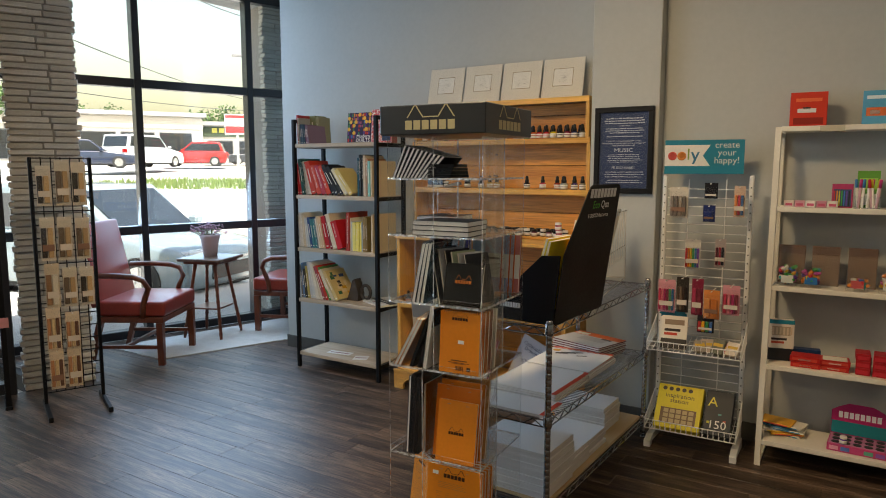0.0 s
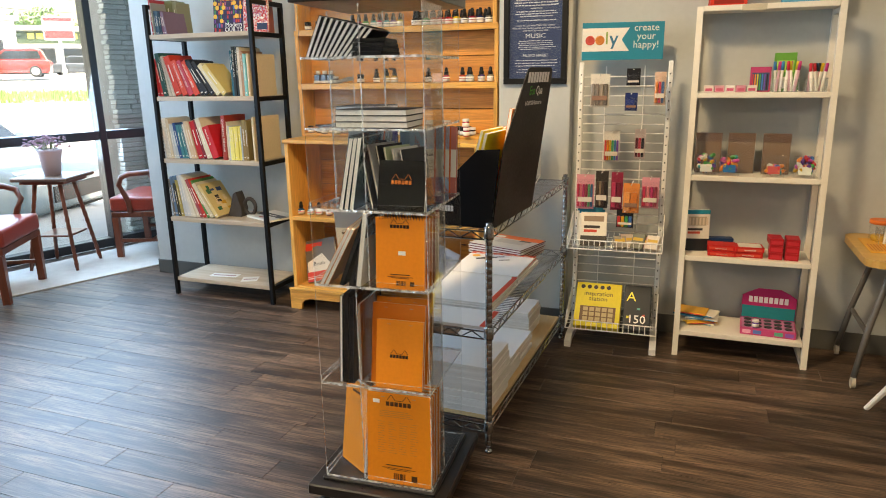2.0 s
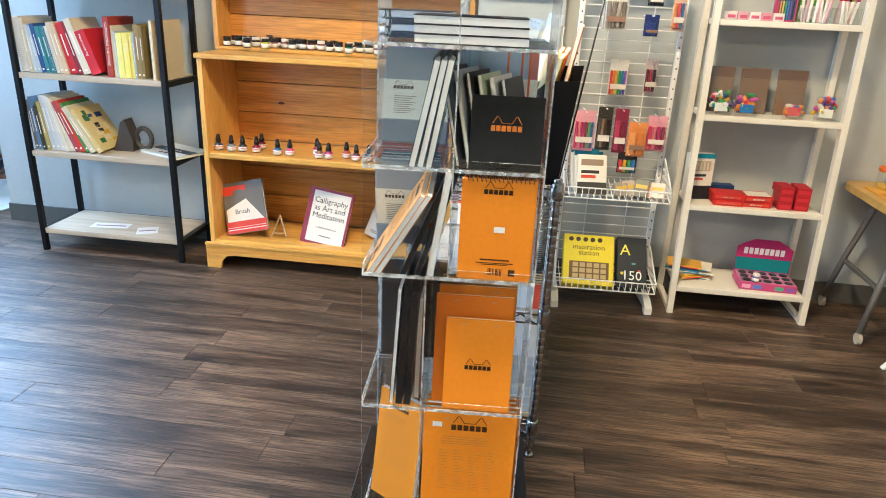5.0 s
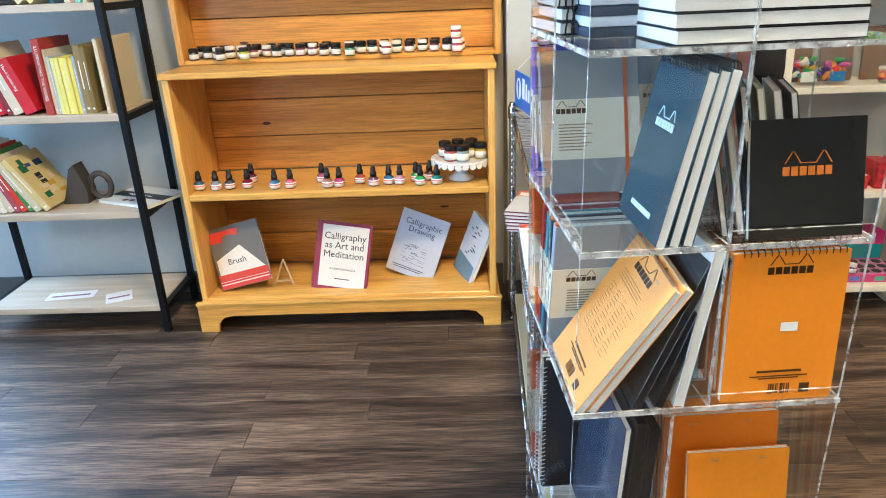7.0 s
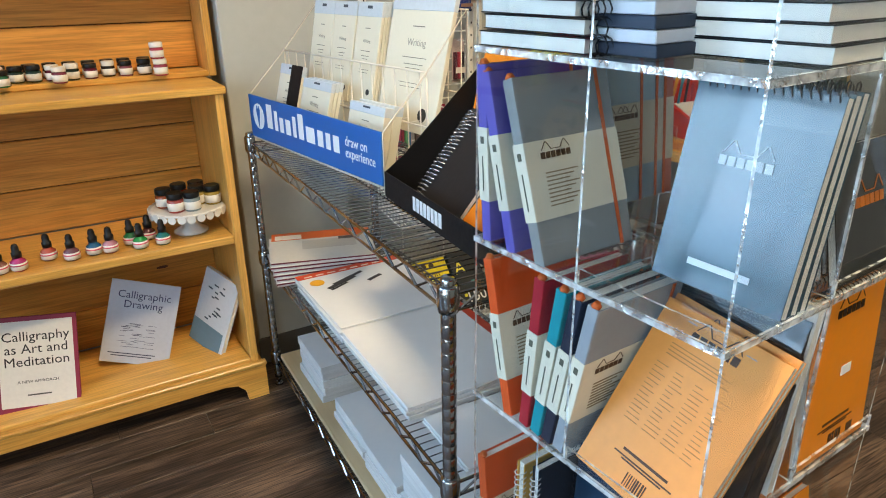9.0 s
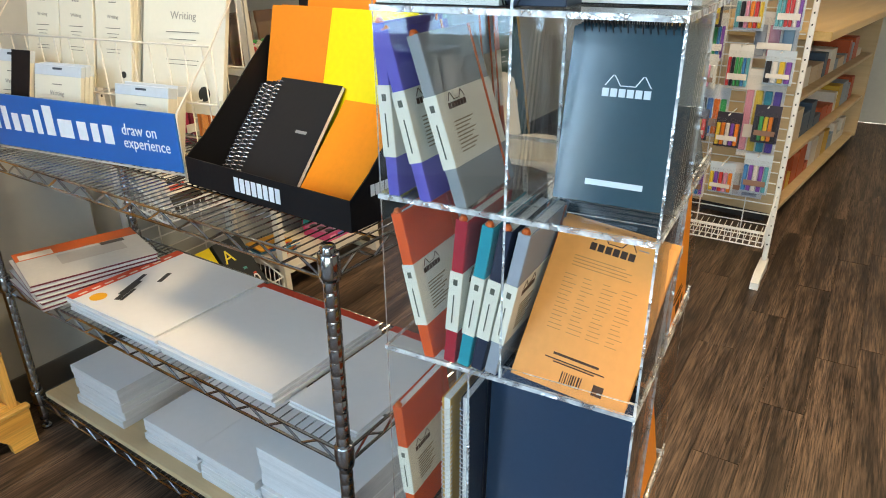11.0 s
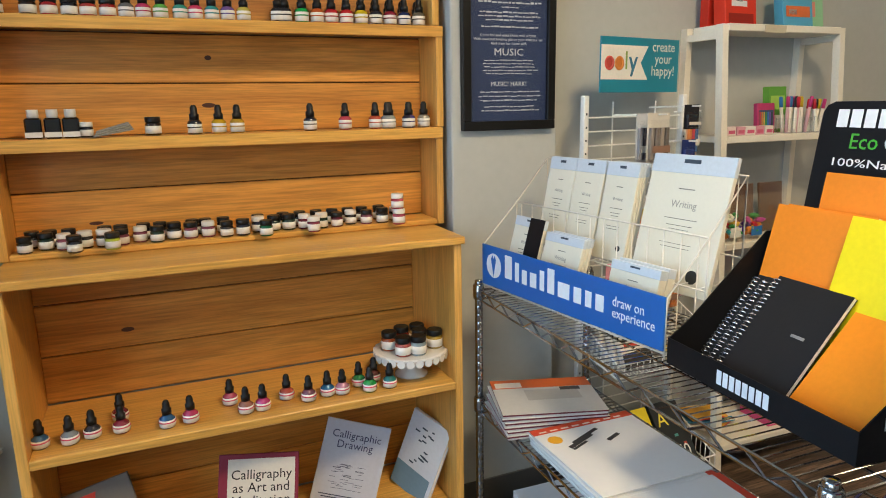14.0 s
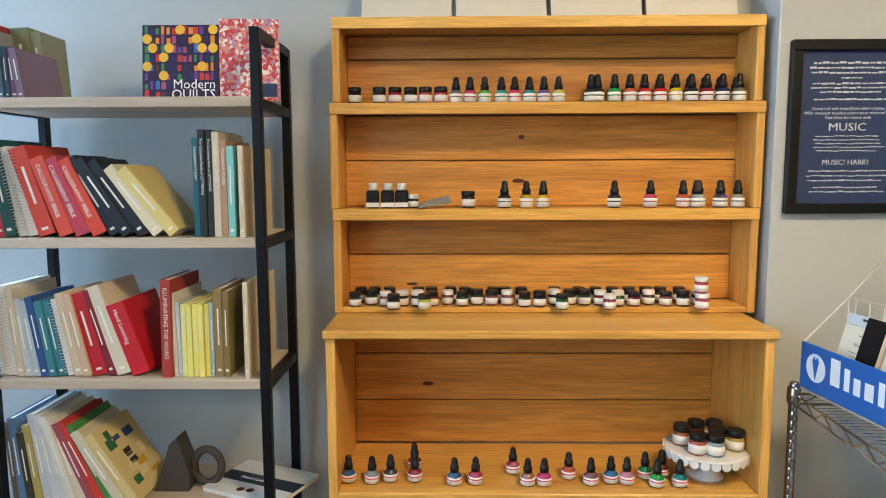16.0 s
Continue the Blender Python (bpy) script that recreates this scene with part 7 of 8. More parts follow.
# matted prints on top of the bookcase
for k in range(4):
    o = thing("matted_print", Matrix.Translation((-2.312 + k * 0.268, 3.755, 1.8475)) @ pose(0, 0, 0, -13, 0.0, 0), "small pencil drawing in a cream mat, wrapped in clear film", "matted print", "matted prints")
    part("mat_board", box(-0.128, 0.128, 0, 0.004, 0, 0.235, 0.0006), mat("cream_mat_board", (0.66, 0.62, 0.52), 0.7, vary=0.03), o)
    bm = bmesh.new()
    for a in ((-0.062, 0.062, 0.068, 0.071), (-0.062, 0.062, 0.172, 0.175), (-0.062, -0.059, 0.0712, 0.1718), (0.059, 0.062, 0.0712, 0.1718)):
        bx(bm, a[0], a[1], -0.0008, -0.0001, a[2], a[3])
    part("mat_line", bm, colour("8a7a5a"), o)
    part("drawing", box(-0.0585, 0.0585, -0.0006, -0.0001, 0.0715, 0.1715), mat("drawing_paper", (0.72, 0.7, 0.63), 0.7), o)
    rk = random.Random(30 + k)
    bars([(rk.uniform(-0.035, 0.02), rk.uniform(0.09, 0.155), rk.uniform(0.006, 0.02), 0.0012) for q in range(16)], colour("8c8880"), o, pose(0, -0.0007, 0), "pencil_lines")
    part("film", box(-0.13, 0.13, -0.0035, -0.0025, -0.0, 0.237), clear("clear_film", (0.98, 0.98, 0.98), 1.4, 0.06), o, shadow=False)

# ---- ladder shelf stock ----
L1, L2, L3, L4, L5 = LADDER_Z
YL = 3.60


def kit(x, y, z, w, d, h, cov, label, turn=0, lean=0, panels=(), name="craft_kit"):
    """A boxed kit, front towards -y, with printed panels (x, z, width, height, colour)."""
    o = thing(name, Matrix.Translation((x, y, z + 0.0005)) @ pose(0, 0, 0, 0, 0, turn) @ pose(0, 0, 0, -lean, 0, 0), label, "craft kit")
    part("carton", box(-w / 2, w / 2, 0, d, 0, h, 0.0015), colour(cov), o)
    for px_, pz, pw_, ph, pc in panels:
        bars([(-w / 2 + px_ * w, pz * h, pw_ * w, ph * h)], colour(pc), o, pose(0, -0.0004, 0), "front_print")
    return o


kit(-0.215, YL + 0.02, L1, 0.155, 0.05, 0.16, "c9341f", "red toy plane box on top of the shelf", 4, 6, ((0.1, 0.05, 0.8, 0.2, "8a1f14"), (0.2, 0.4, 0.5, 0.12, "cfd4d6"), (0.35, 0.5, 0.2, 0.06, "2a2a2e"), (0.15, 0.72, 0.7, 0.1, "e06a40")))
kit(-0.27, YL + 0.09, L1, 0.06, 0.04, 0.15, "b52a1a", "red toy box behind another on the shelf", 0, 0)
kit(0.075, YL + 0.03, L1, 0.15, 0.04, 0.155, "4f9cc0", "light blue toy truck box on top of the shelf", 0, 8, ((0.1, 0.25, 0.8, 0.25, "cf6a3a"), (0.2, 0.3, 0.25, 0.12, "e6e6e2"), (0.1, 0.75, 0.6, 0.1, "d8e6ea")))
kit(0.19, YL + 0.075, L1, 0.145, 0.04, 0.16, "8fc49a", "pale green toy tin on top of the shelf", 0, 8, ((0.25, 0.3, 0.45, 0.35, "d88a7a"), (0.15, 0.78, 0.7, 0.1, "e6e2d0")))
# second shelf: erasers, pen sets, tubs
for k in range(5):
    kit(-0.27 + k * 0.045, 3.575, L2, 0.042, 0.04, 0.03, ["d8c8c4", "cf9aa6", "e0d8d2", "c98a9a", "d6d0c8"][k], "small white and pink eraser box", random.uniform(-8, 8), 0, ((0.15, 0.2, 0.7, 0.4, "c05a76"),), "eraser_box")
o = kit(-0.055, 3.62, L2, 0.085, 0.02, 0.11, "b03a66", "pink set of coloured gel pens on the shelf", 0, 5, ((0.08, 0.05, 0.84, 0.72, "3a4a6a"),))
for k, c in enumerate(("c23a3a", "d88a2a", "cfc03a", "3f9a4a", "3a7ac0", "6a4aa0", "2a2a2e")):
    bars([(-0.034 + k * 0.0098, 0.008, 0.005, 0.07)], colour(c), o, pose(0, -0.001, 0), "pen")
kit(0.045, 3.66, L2, 0.09, 0.03, 0.17, "5f9a3a", "lime green craft pack standing on the shelf", 0, 4, ((0.1, 0.5, 0.8, 0.3, "a0c85a"), (0.1, 0.08, 0.8, 0.3, "d8d6c8")))


def tub(x, y, z, w, d, h, label, pens, seed, hp=0.13):
    """A clear plastic bin with markers standing in it."""
    o = thing("pen_tub", Matrix.Translation((x, y, z + 0.0005)), label, "pen tub")
    for a in ((-w / 2, w / 2, -d / 2, -d / 2 + 0.002), (-w / 2, w / 2, d / 2 - 0.002, d / 2), (-w / 2, -w / 2 + 0.002, -d / 2 + 0.0022, d / 2 - 0.0022), (w / 2 - 0.002, w / 2, -d / 2 + 0.0022, d / 2 - 0.0022)):
        sheet(o, a[0], a[1], a[2], a[3], 0.0022, h, "tub_wall")
    sheet(o, -w / 2, w / 2, -d / 2, d / 2, 0, 0.002, "tub_floor")
    r = random.Random(seed)
    for k in range(pens):
        mk = thing("marker_pen", Matrix.Translation((x + r.uniform(-w / 2 + 0.012, w / 2 - 0.012), y + r.uniform(-d / 2 + 0.012, d / 2 - 0.012), z + 0.003)) @ pose(0, 0, 0, r.uniform(-7, 7), r.uniform(-9, 9)), "coloured marker pen standing in a clear tub", "marker pen", "marker pens")
        bm = bmesh.new()
        lathe(bm, [(0.005, 0), (0.006, 0.003), (0.006, hp * 0.7)], 8)
        part("barrel", bm, colour(r.choice(["e4e0d8", "e0dcd4", "c8a0a8", "d8d4c8"])), mk)
        bm = bmesh.new()
        lathe(bm, [(0.0066, hp * 0.7), (0.0066, hp * 0.97), (0.004, hp)], 8)
        part("cap", bm, colour(r.choice(["c22a3a", "d86a2a", "2a2a30", "c03a7a", "3a7ab0", "3a9a5a", "cfb02a"])), mk)


tub(0.045, 3.59, L2, 0.1, 0.07, 0.055, "clear tub of white markers with coloured caps", 9, 3)
tub(0.165, 3.6, L2, 0.085, 0.07, 0.06, "clear tub of assorted pens", 8, 4, 0.12)
# third shelf: pouches of crayons in front of brown cards
KRAFT = mat("kraft_card", (0.19, 0.115, 0.06), 0.6, vary=0.1)
for k, x in enumerate((-0.25, -0.105, 0.045)):
    o = thing("kraft_card_pack", Matrix.Translation((x, 3.645, L3 + 0.0005)) @ pose(0, 0, 0, -7, 0, 0), "brown kraft card pack in shiny clear film", "card pack", "kraft packs")
    part("card", box(-0.058, 0.058, 0, 0.012, 0, 0.185, 0.002), KRAFT, o)
    part("header", box(-0.059, 0.059, -0.001, 0.013, 0.145, 0.187, 0.002), mat("kraft_dark", (0.12, 0.06, 0.03), 0.5), o)
    part("film", box(-0.061, 0.061, -0.006, -0.003, 0, 0.186), clear("crinkled_film", (0.97, 0.97, 0.97), 1.7, 0.12), o, shadow=False)
TOY = ["c8303a", "3a6ab0", "3f9a4a", "d8b02a", "c0509a", "e08a3a", "d8d4c8", "5a3a8a", "2a9aa0"]
for k, x in enumerate((-0.255, -0.155, 0.03, 0.155)):
    r = random.Random(70 + k)
    o = thing("crayon_pouch", Matrix.Translation((x, 3.565, L3 + 0.0005)), "clear pouch of brightly coloured shaped crayons", "crayon pouch", "crayon pouches")
    n = 34 if k != 2 else 18
    groups = {c: bmesh.new() for c in TOY}
    for q_ in range(n):
        c = r.choice(TOY)
        hh = r.uniform(0.02, 0.09 if k != 2 else 0.055)
        bmesh.ops.create_icosphere(groups[c], subdivisions=1, radius=1, matrix=Matrix.LocRotScale((r.uniform(-0.034, 0.034), r.uniform(-0.018, 0.018), hh), Euler((r.uniform(0, 3), r.uniform(0, 3), 0)), (0.01, 0.012, 0.022)))
    for c, b in groups.items():
        if len(b.verts):
            part("crayon", b, colour(c, 0.35), o, "", True)
        else:
            b.free()
    part("label", box(-0.026, 0.026, -0.0285, -0.0275, 0.016, 0.05), colour(["cfd4d0", "2f6fb0", "c05a5a", "dfe4d8"][k]), o)
    bm = bmesh.new()
    prism(bm, [(-0.044, 0.0), (0.044, 0.0), (0.05, 0.06), (0.047, 0.1), (-0.047, 0.1), (-0.05, 0.06)], -0.027, -0.0255)
    part("film", bm, clear("crinkled_film", (0.97, 0.97, 0.97), 1.7, 0.12), o, shadow=False)
# fourth shelf
o = kit(-0.27, 3.60, L4, 0.115, 0.04, 0.2, "d6cfc4", "white and teal chalk set box standing on the shelf", 14, 3, ((0.0, 0.9, 1.0, 0.1, "1f7f96"), (0.0, 0.0, 1.0, 0.3, "22252a"), (0.14, 0.62, 0.72, 0.22, "a89a88"), (0.12, 0.5, 0.6, 0.055, "2a2a2a"), (0.12, 0.42, 0.5, 0.055, "c0503a")))
bars([(-0.04 + k * 0.016, 0.128, 0.008, 0.035) for k in range(6)], colour("cdb9a0"), o, pose(0, -0.001, 0), "chalk_window")
kit(-0.16, 3.66, L4, 0.12, 0.05, 0.055, "223a63", "dark blue craft box lying on the shelf", 8)
for k, (x, y, z) in enumerate(((-0.155, 3.52, 0), (-0.16, 3.525, 0.026), (-0.04, 3.53, 0), (-0.035, 3.525, 0.026))):
    kit(x, y, L4 + z, 0.125, 0.09, 0.025, "b8221f", "flat red paint set box lying on the shelf", random.uniform(-6, 6), 0, ((0.08, 0.2, 0.84, 0.5, "cf4a3a"), (0.3, 0.3, 0.4, 0.2, "e0d0c4")))
tb = kit(-0.035, 3.525, L4 + 0.0525, 0.1, 0.07, 0.001, "d8d0c4", "printed leaflet on the paint boxes", 3)
for k, (x, z) in enumerate(((0.075, 0), (0.075, 0.033), (0.075, 0.066), (0.142, 0), (0.142, 0.033), (0.142, 0.066))):
    kit(x, 3.525, L4 + z, 0.058, 0.1, 0.0325, "a81c24", "small crimson stamp box in a pile", random.uniform(-3, 3), 0, ((0.1, 0.2, 0.8, 0.5, "c0303a"),))
# lowest shelf
r = random.Random(17)
for k in range(7):
    kit(-0.24 + r.uniform(-0.05, 0.06), 3.5 + r.uniform(0, 0.1), L5 + k * 0.0085, 0.15, 0.11, 0.008, r.choice(["d8a23a", "3a7aa0", "cfc8b8", "c04a6a", "6aa86a", "e0d8c8"]), "flat bright sticker kit lying in a loose pile", r.uniform(-25, 25), 0, ((0.1, 0.1, 0.8, 0.6, r.choice(["c8403a", "e0c84a", "4a8ab0"])),))
pk = thing("paste_display", Matrix.Translation((0.075, 3.50, L5 + 0.0005)) @ pose(0, 0, 0, 0, 0, -3), "pink and teal counter box of paste pots with a header", "display box")
part("tray", box(-0.12, 0.12, 0, 0.15, 0, 0.035, 0.002), colour("c0487a"), pk)
part("tray_top", box(-0.115, 0.115, 0.004, 0.146, 0.0352, 0.0375), colour("b8789a"), pk)
pot_black = mat("pot_hole_dark", (0.02, 0.018, 0.02), 0.4)
for i in range(5):
    for j in range(3):
        bm = bmesh.new()
        lathe(bm, [(0.0175, 0), (0.0175, 0.0022), (0.013, 0.0022)], 12, Matrix.Translation((-0.088 + i * 0.044, 0.026 + j * 0.047, 0.0376)))
        part("pot_well", bm, pot_black, pk)
for i, c in enumerate(("e0a0b8", "5a7ac0", "c0487a", "5aa88a", "8a5ab0")):
    bars([(-0.11 + i * 0.046, 0.008, 0.036, 0.018)], colour(c), pk, pose(0, -0.0006, 0), "front_print")
bm = bmesh.new()
prism(bm, [(-0.12, 0.035), (0.12, 0.035), (0.12, 0.15), (0.09, 0.17), (0.05, 0.19), (-0.05, 0.19), (-0.09, 0.17), (-0.12, 0.15)], 0.15, 0.154)
hp_ = part("header", bm, colour("b02a66"), pk)
bars([(-0.118, 0.04, 0.236, 0.06)], colour("1f7f86"), hp_, pose(0, 0.1495, 0), "header_print")
bars([(-0.09 + k * 0.0225, 0.118, 0.017, 0.03) for k in range(8)], colour("efe6ea"), hp_, pose(0, 0.1495, 0), "product_mark")
j_ = jar(0.02, 3.515, L5 + 0.038, "7a5ab0", 0.75, WCAP, "tiny sample pot with a white cap")

# ---- packs hung on the white peg rack ----
def hung(rack_m, x, z, w, h, kind, seed, label, y=-0.05, t=0.012):
    r = random.Random(seed)
    o = thing("hanging_pack", rack_m @ Matrix.Translation((x, y, z)), label, "hanging pack", "hanging packs")
    pegb = bmesh.new()
    rod(pegb, (0, -y * 0.95, h + 0.012), (0, -0.035, h + 0.016), 0.0025, 6)
    part("peg", pegb, MATS["white_coated_wire"], o)
    part("backing_card", box(-w / 2, w / 2, 0, 0.0015, 0, h + 0.02), colour(kind[0]), o)
    n = len(kind) - 1
    for k in range(n):
        bm = box(-w / 2 + 0.004 + k * (w - 0.008) / n, -w / 2 + 0.004 + (k + 0.8) * (w - 0.008) / n, -t, -0.0002, h * 0.08, h * 0.82, 0.002)
        part("pen", bm, colour(kind[k + 1], 0.35), o)
    part("film", box(-w / 2, w / 2, -t - 0.004, -t - 0.003, 0, h), clear("clear_film", (0.98, 0.98, 0.98), 1.4, 0.06), o, shadow=False)
    bars([(-w * 0.4, h * 0.25, w * 0.8, h * 0.16)], colour(r.choice(["d8d0c4", "cfc6ba", "8a6a58"])), o, pose(0, -t - 0.0045, 0), "front_print")
    return o


RAIN = ("d8d4cc", "c23a3a", "d87a2a", "cfb03a", "3f9a5a", "3a7ab0", "7a4aa0")
PINKS = ("d89aa8", "c23a5a", "d87a8a", "b03a6a", "8a3a4a")
DARKS = ("3a3632", "5a4a40", "8a7a68", "4a3a34", "2a2624")
for x, z, w, h, kind, lab, y in ((-0.095, 1.195, 0.085, 0.13, ("c8c2b6", "8a8078", "7a7068", "9a8e80", "6a625a"), "pack of silver-brown markers hanging from a peg", -0.215),
                                 (-0.098, 1.193, 0.085, 0.13, ("bfc2c6", "8a8a90", "5a4a48", "a8acb0", "4a4a50"), "pack of silver-brown markers hanging from a peg", -0.17),
                                 (0.05, 1.292, 0.06, 0.055, ("1c1c20", "24242a"), "small black pouch of pens hanging from a peg", -0.2),
                                 (0.045, 1.18, 0.055, 0.06, ("1f2f66", "2a3a7a"), "small dark blue pouch hanging from a peg", -0.2),
                                 (0.165, 1.2, 0.05, 0.13, ("d8b9a0", "d8884a", "c8505a", "4a6a9a"), "pack of bright pens hanging from a peg", -0.09),
                                 (-0.04, 0.93, 0.075, 0.13, RAIN, "pack of rainbow gel pens hanging from a peg", -0.1),
                                 (0.09, 0.95, 0.05, 0.12, ("c8b8b4", "5a2a34", "a83a4a", "2a2a30"), "pack of dark and red pens hanging from a peg", -0.1),
                                 (-0.155, 0.70, 0.085, 0.15, PINKS + ("5a9a6a", "3a6a9a"), "pack of pastel gel crayons hanging from a peg", -0.12),
                                 (-0.075, 0.71, 0.06, 0.16, DARKS, "dark printed pack of metallic pens hanging from a peg", -0.13),
                                 (-0.005, 0.70, 0.055, 0.165, ("8a2a44", "b03a5a", "7a2a3c"), "crimson pack of crayons hanging from a peg", -0.12),
                                 (0.065, 0.69, 0.075, 0.125, ("d88a4a", "e09a5a", "c8783a"), "orange pack of pastel sticks hanging from a peg", -0.13),
                                 (0.15, 0.71, 0.08, 0.13, PINKS, "pink pack of stickers hanging from a peg", -0.09),
                                 (0.04, 0.615, 0.08, 0.07, ("2a2a30", "c23a3a", "d8a02a", "3f9a5a", "3a6ab0"), "low pack of colour pencils hanging from a peg", -0.12)):
    hung(PEG_RACK, x, z, w, h, kind, int((x + 1) * 1000), lab, y)
# baskets: chalk boxes above, an inspiration kit below
def inrack(x, y, z, w, d, h, cov, label, lean, turn=0, panels=()):
    o = thing("craft_kit", PEG_RACK @ Matrix.Translation((x, y, z)) @ pose(0, 0, 0, 0, 0, turn) @ pose(0, 0, 0, -lean, 0, 0), label, "craft kit")
    part("carton", box(-w / 2, w / 2, 0, d, 0, h, 0.002), colour(cov), o)
    for px_, pz, pw_, ph, pc in panels:
        bars([(-w / 2 + px_ * w, pz * h, pw_ * w, ph * h)], colour(pc), o, pose(0, -0.0004, 0), "front_print")
    return o


for k in range(3):
    inrack(-0.1 - 0.012 * k, -0.19 + 0.035 * k, 0.53 + 0.006 * k, 0.125, 0.022, 0.17, "d8d0c2", "cream chalk set box standing in the wire basket", 24, 6 + k, ((0.0, 0.0, 1.0, 0.3, "3a3630"), (0.12, 0.72, 0.76, 0.16, "8a7460"), (0.12, 0.52, 0.62, 0.08, "2a2420"), (0.12, 0.4, 0.5, 0.08, "c0402a")) if k == 0 else ((0.0, 0.88, 1.0, 0.12, "1f7f96"),))
for k in range(5):
    inrack(0.03 + 0.035 * k, -0.185 + 0.01 * (k % 2), 0.53, 0.06, 0.03, 0.06 + 0.01 * (k % 3), ["8c8478", "b0a090", "6a6a5a", "c08a8a", "d0c4b4"][k], "small boxed craft item lying in the wire basket", 35, random.uniform(-20, 20), ((0.1, 0.5, 0.8, 0.2, "c8a23a"),))
o = inrack(-0.07, -0.21, 0.119, 0.225, 0.06, 0.235, "d8c51c", "bright yellow inspiration station art kit in the lower basket", 38, 0, ((0.12, 0.1, 0.78, 0.36, "6a5030"),))
words("inspiration\nstation", 0.034, colour("2a2414"), o, pose(0.0, -0.0012, 0.165), align="CENTER", lines=0.8)
bars([(-0.07 + 0.031 * (k % 5), 0.03 + 0.026 * (k // 5), 0.024, 0.02) for k in range(15)], colour("b09a6a"), o, pose(0, -0.0009, 0), "kit_print")
bm = bmesh.new()
for k in range(5):
    lathe(bm, [(0.011, 0), (0.011, 0.0008)], 12, pose(-0.08 + k * 0.032, -0.0002, 0.212, 90))
part("round_print", bm, colour("3a3220"), o)
o = inrack(0.122, -0.205, 0.12, 0.13, 0.06, 0.235, "20262a", "dark art kit box in the lower basket", 38, 0, ((0.12, 0.25, 0.1, 0.05, "cfc22a"), (0.5, 0.45, 0.12, 0.04, "4a8a8a"), (0.7, 0.3, 0.1, 0.05, "c0503a")))
words("150", 0.06, colour("e8e6e0"), o, pose(0.0, -0.0012, 0.035), align="CENTER")
words("A", 0.07, colour("e0d24a"), o, pose(-0.03, -0.0012, 0.15), align="CENTER")

# ---- school desk and chair by the wall ----
dk = thing("school_desk", Matrix.Translation((0.785, 3.49, 0)), "small yellow-topped school desk with grey steel legs on casters", "desk")
bm = bmesh.new()
DZ = 0.60
outline = []
for cx, cy, a0 in ((0.34, 0.2, 0), (-0.34, 0.2, 90), (-0.34, -0.2, 180), (0.34, -0.2, 270)):
    for k in range(5):
        a = radians(a0 + k * 22.5)
        outline.append((cx + 0.07 * math.cos(a), cy + 0.07 * math.sin(a)))
prism(bm, outline, DZ - 0.03, DZ, 2)
part("tabletop", bm, wood("yellow_beech", (0.5, 0.3, 0.07), (0.66, 0.42, 0.13), 0.35, 0), dk, "yellow varnished top")
GREYLEG = mat("grey_steel_leg", (0.2, 0.19, 0.18), 0.4, 0.4)
for sx in (-1, 1):
    for y0, y1 in ((-0.16, -0.14), (0.23, 0.16)):
        x0 = sx * 0.375
        lg = part("leg", tube([(sx * 0.28, y1, DZ - 0.031), (sx * 0.3, y1, DZ - 0.12), (sx * 0.345, (y0 + y1) / 2, 0.26), (x0, y0, 0.05)], 0.013, 8), GREYLEG, dk, "", True)
        bm = bmesh.new()
        rod(bm, (x0 - 0.008, y0, 0.025), (x0 + 0.008, y0, 0.025), 0.025, 14)
        part("caster_wheel", bm, mat("cream_rubber", (0.5, 0.45, 0.36), 0.6), lg)
    part("side_bar", box(sx * 0.34 - 0.008, sx * 0.34 + 0.008, -0.13, 0.19, 0.235, 0.255, 0.003), GREYLEG, dk)
part("pencil_tray", box(-0.37, -0.22, -0.12, 0.14, DZ + 0.0005, DZ + 0.006, 0.001), colour("d8a23a"), dk)
bars([(-0.36 + 0.012 * k, 0.0, 0.005, 0.12) for k in range(9)], colour("b5651d"), dk, Matrix.Translation((0, -0.1, DZ + 0.0067)) @ pose(0, 0, 0, -90), "stripe_print")
ea = thing("red_book_box", Matrix.Translation((0.62, 3.36, DZ + 0.0005)) @ pose(0, 0, 0, 0, 0, -6), "red box easel holding open white paper on the desk", "box")
bm = bmesh.new()
prism(bm, [(0, 0), (0.28, 0), (0.28, 0.14), (0.02, 0.04)], -0.02, 0.32, 0)
part("box_body", bm, colour("b8281c"), ea)
bm = bmesh.new()
prism(bm, [(0.01, 0.0375), (0.27, 0.1365), (0.269, 0.1405), (0.009, 0.0415)], 0.0, 0.3, 0)
part("paper_sheet", bm, WPAPER, ea)
part("back_panel", box(-0.02, 0.32, 0.281, 0.287, 0, 0.24), colour("c03020"), ea)
tub(0.51, 3.55, DZ, 0.08, 0.08, 0.07, "clear plastic tub on the desk with pens", 5, 9, 0.15)
for k, (x, y) in enumerate(((0.49, 3.6), (0.55, 3.62))):
    jl = thing("clear_jar", Matrix.Translation((x, y, DZ + 0.0005)), "clear plastic jar with an orange lid on the desk", "jar", "desk jars")
    bm = bmesh.new()
    lathe(bm, [(0.04, 0), (0.042, 0.003), (0.042, 0.07), (0.036, 0.08)], 16)
    part("jar_wall", bm, ACRYLIC, jl, "", True, False)
    bm = bmesh.new()
    lathe(bm, [(0.042, 0.081), (0.045, 0.083), (0.045, 0.098), (0.04, 0.1)], 18)
    part("lid", bm, colour("d06a24"), jl)
    bm = bmesh.new()
    lathe(bm, [(0.03, 0.004), (0.036, 0.02), (0.03, 0.03)], 12)
    part("contents", bm, colour("c8a23a"), jl)
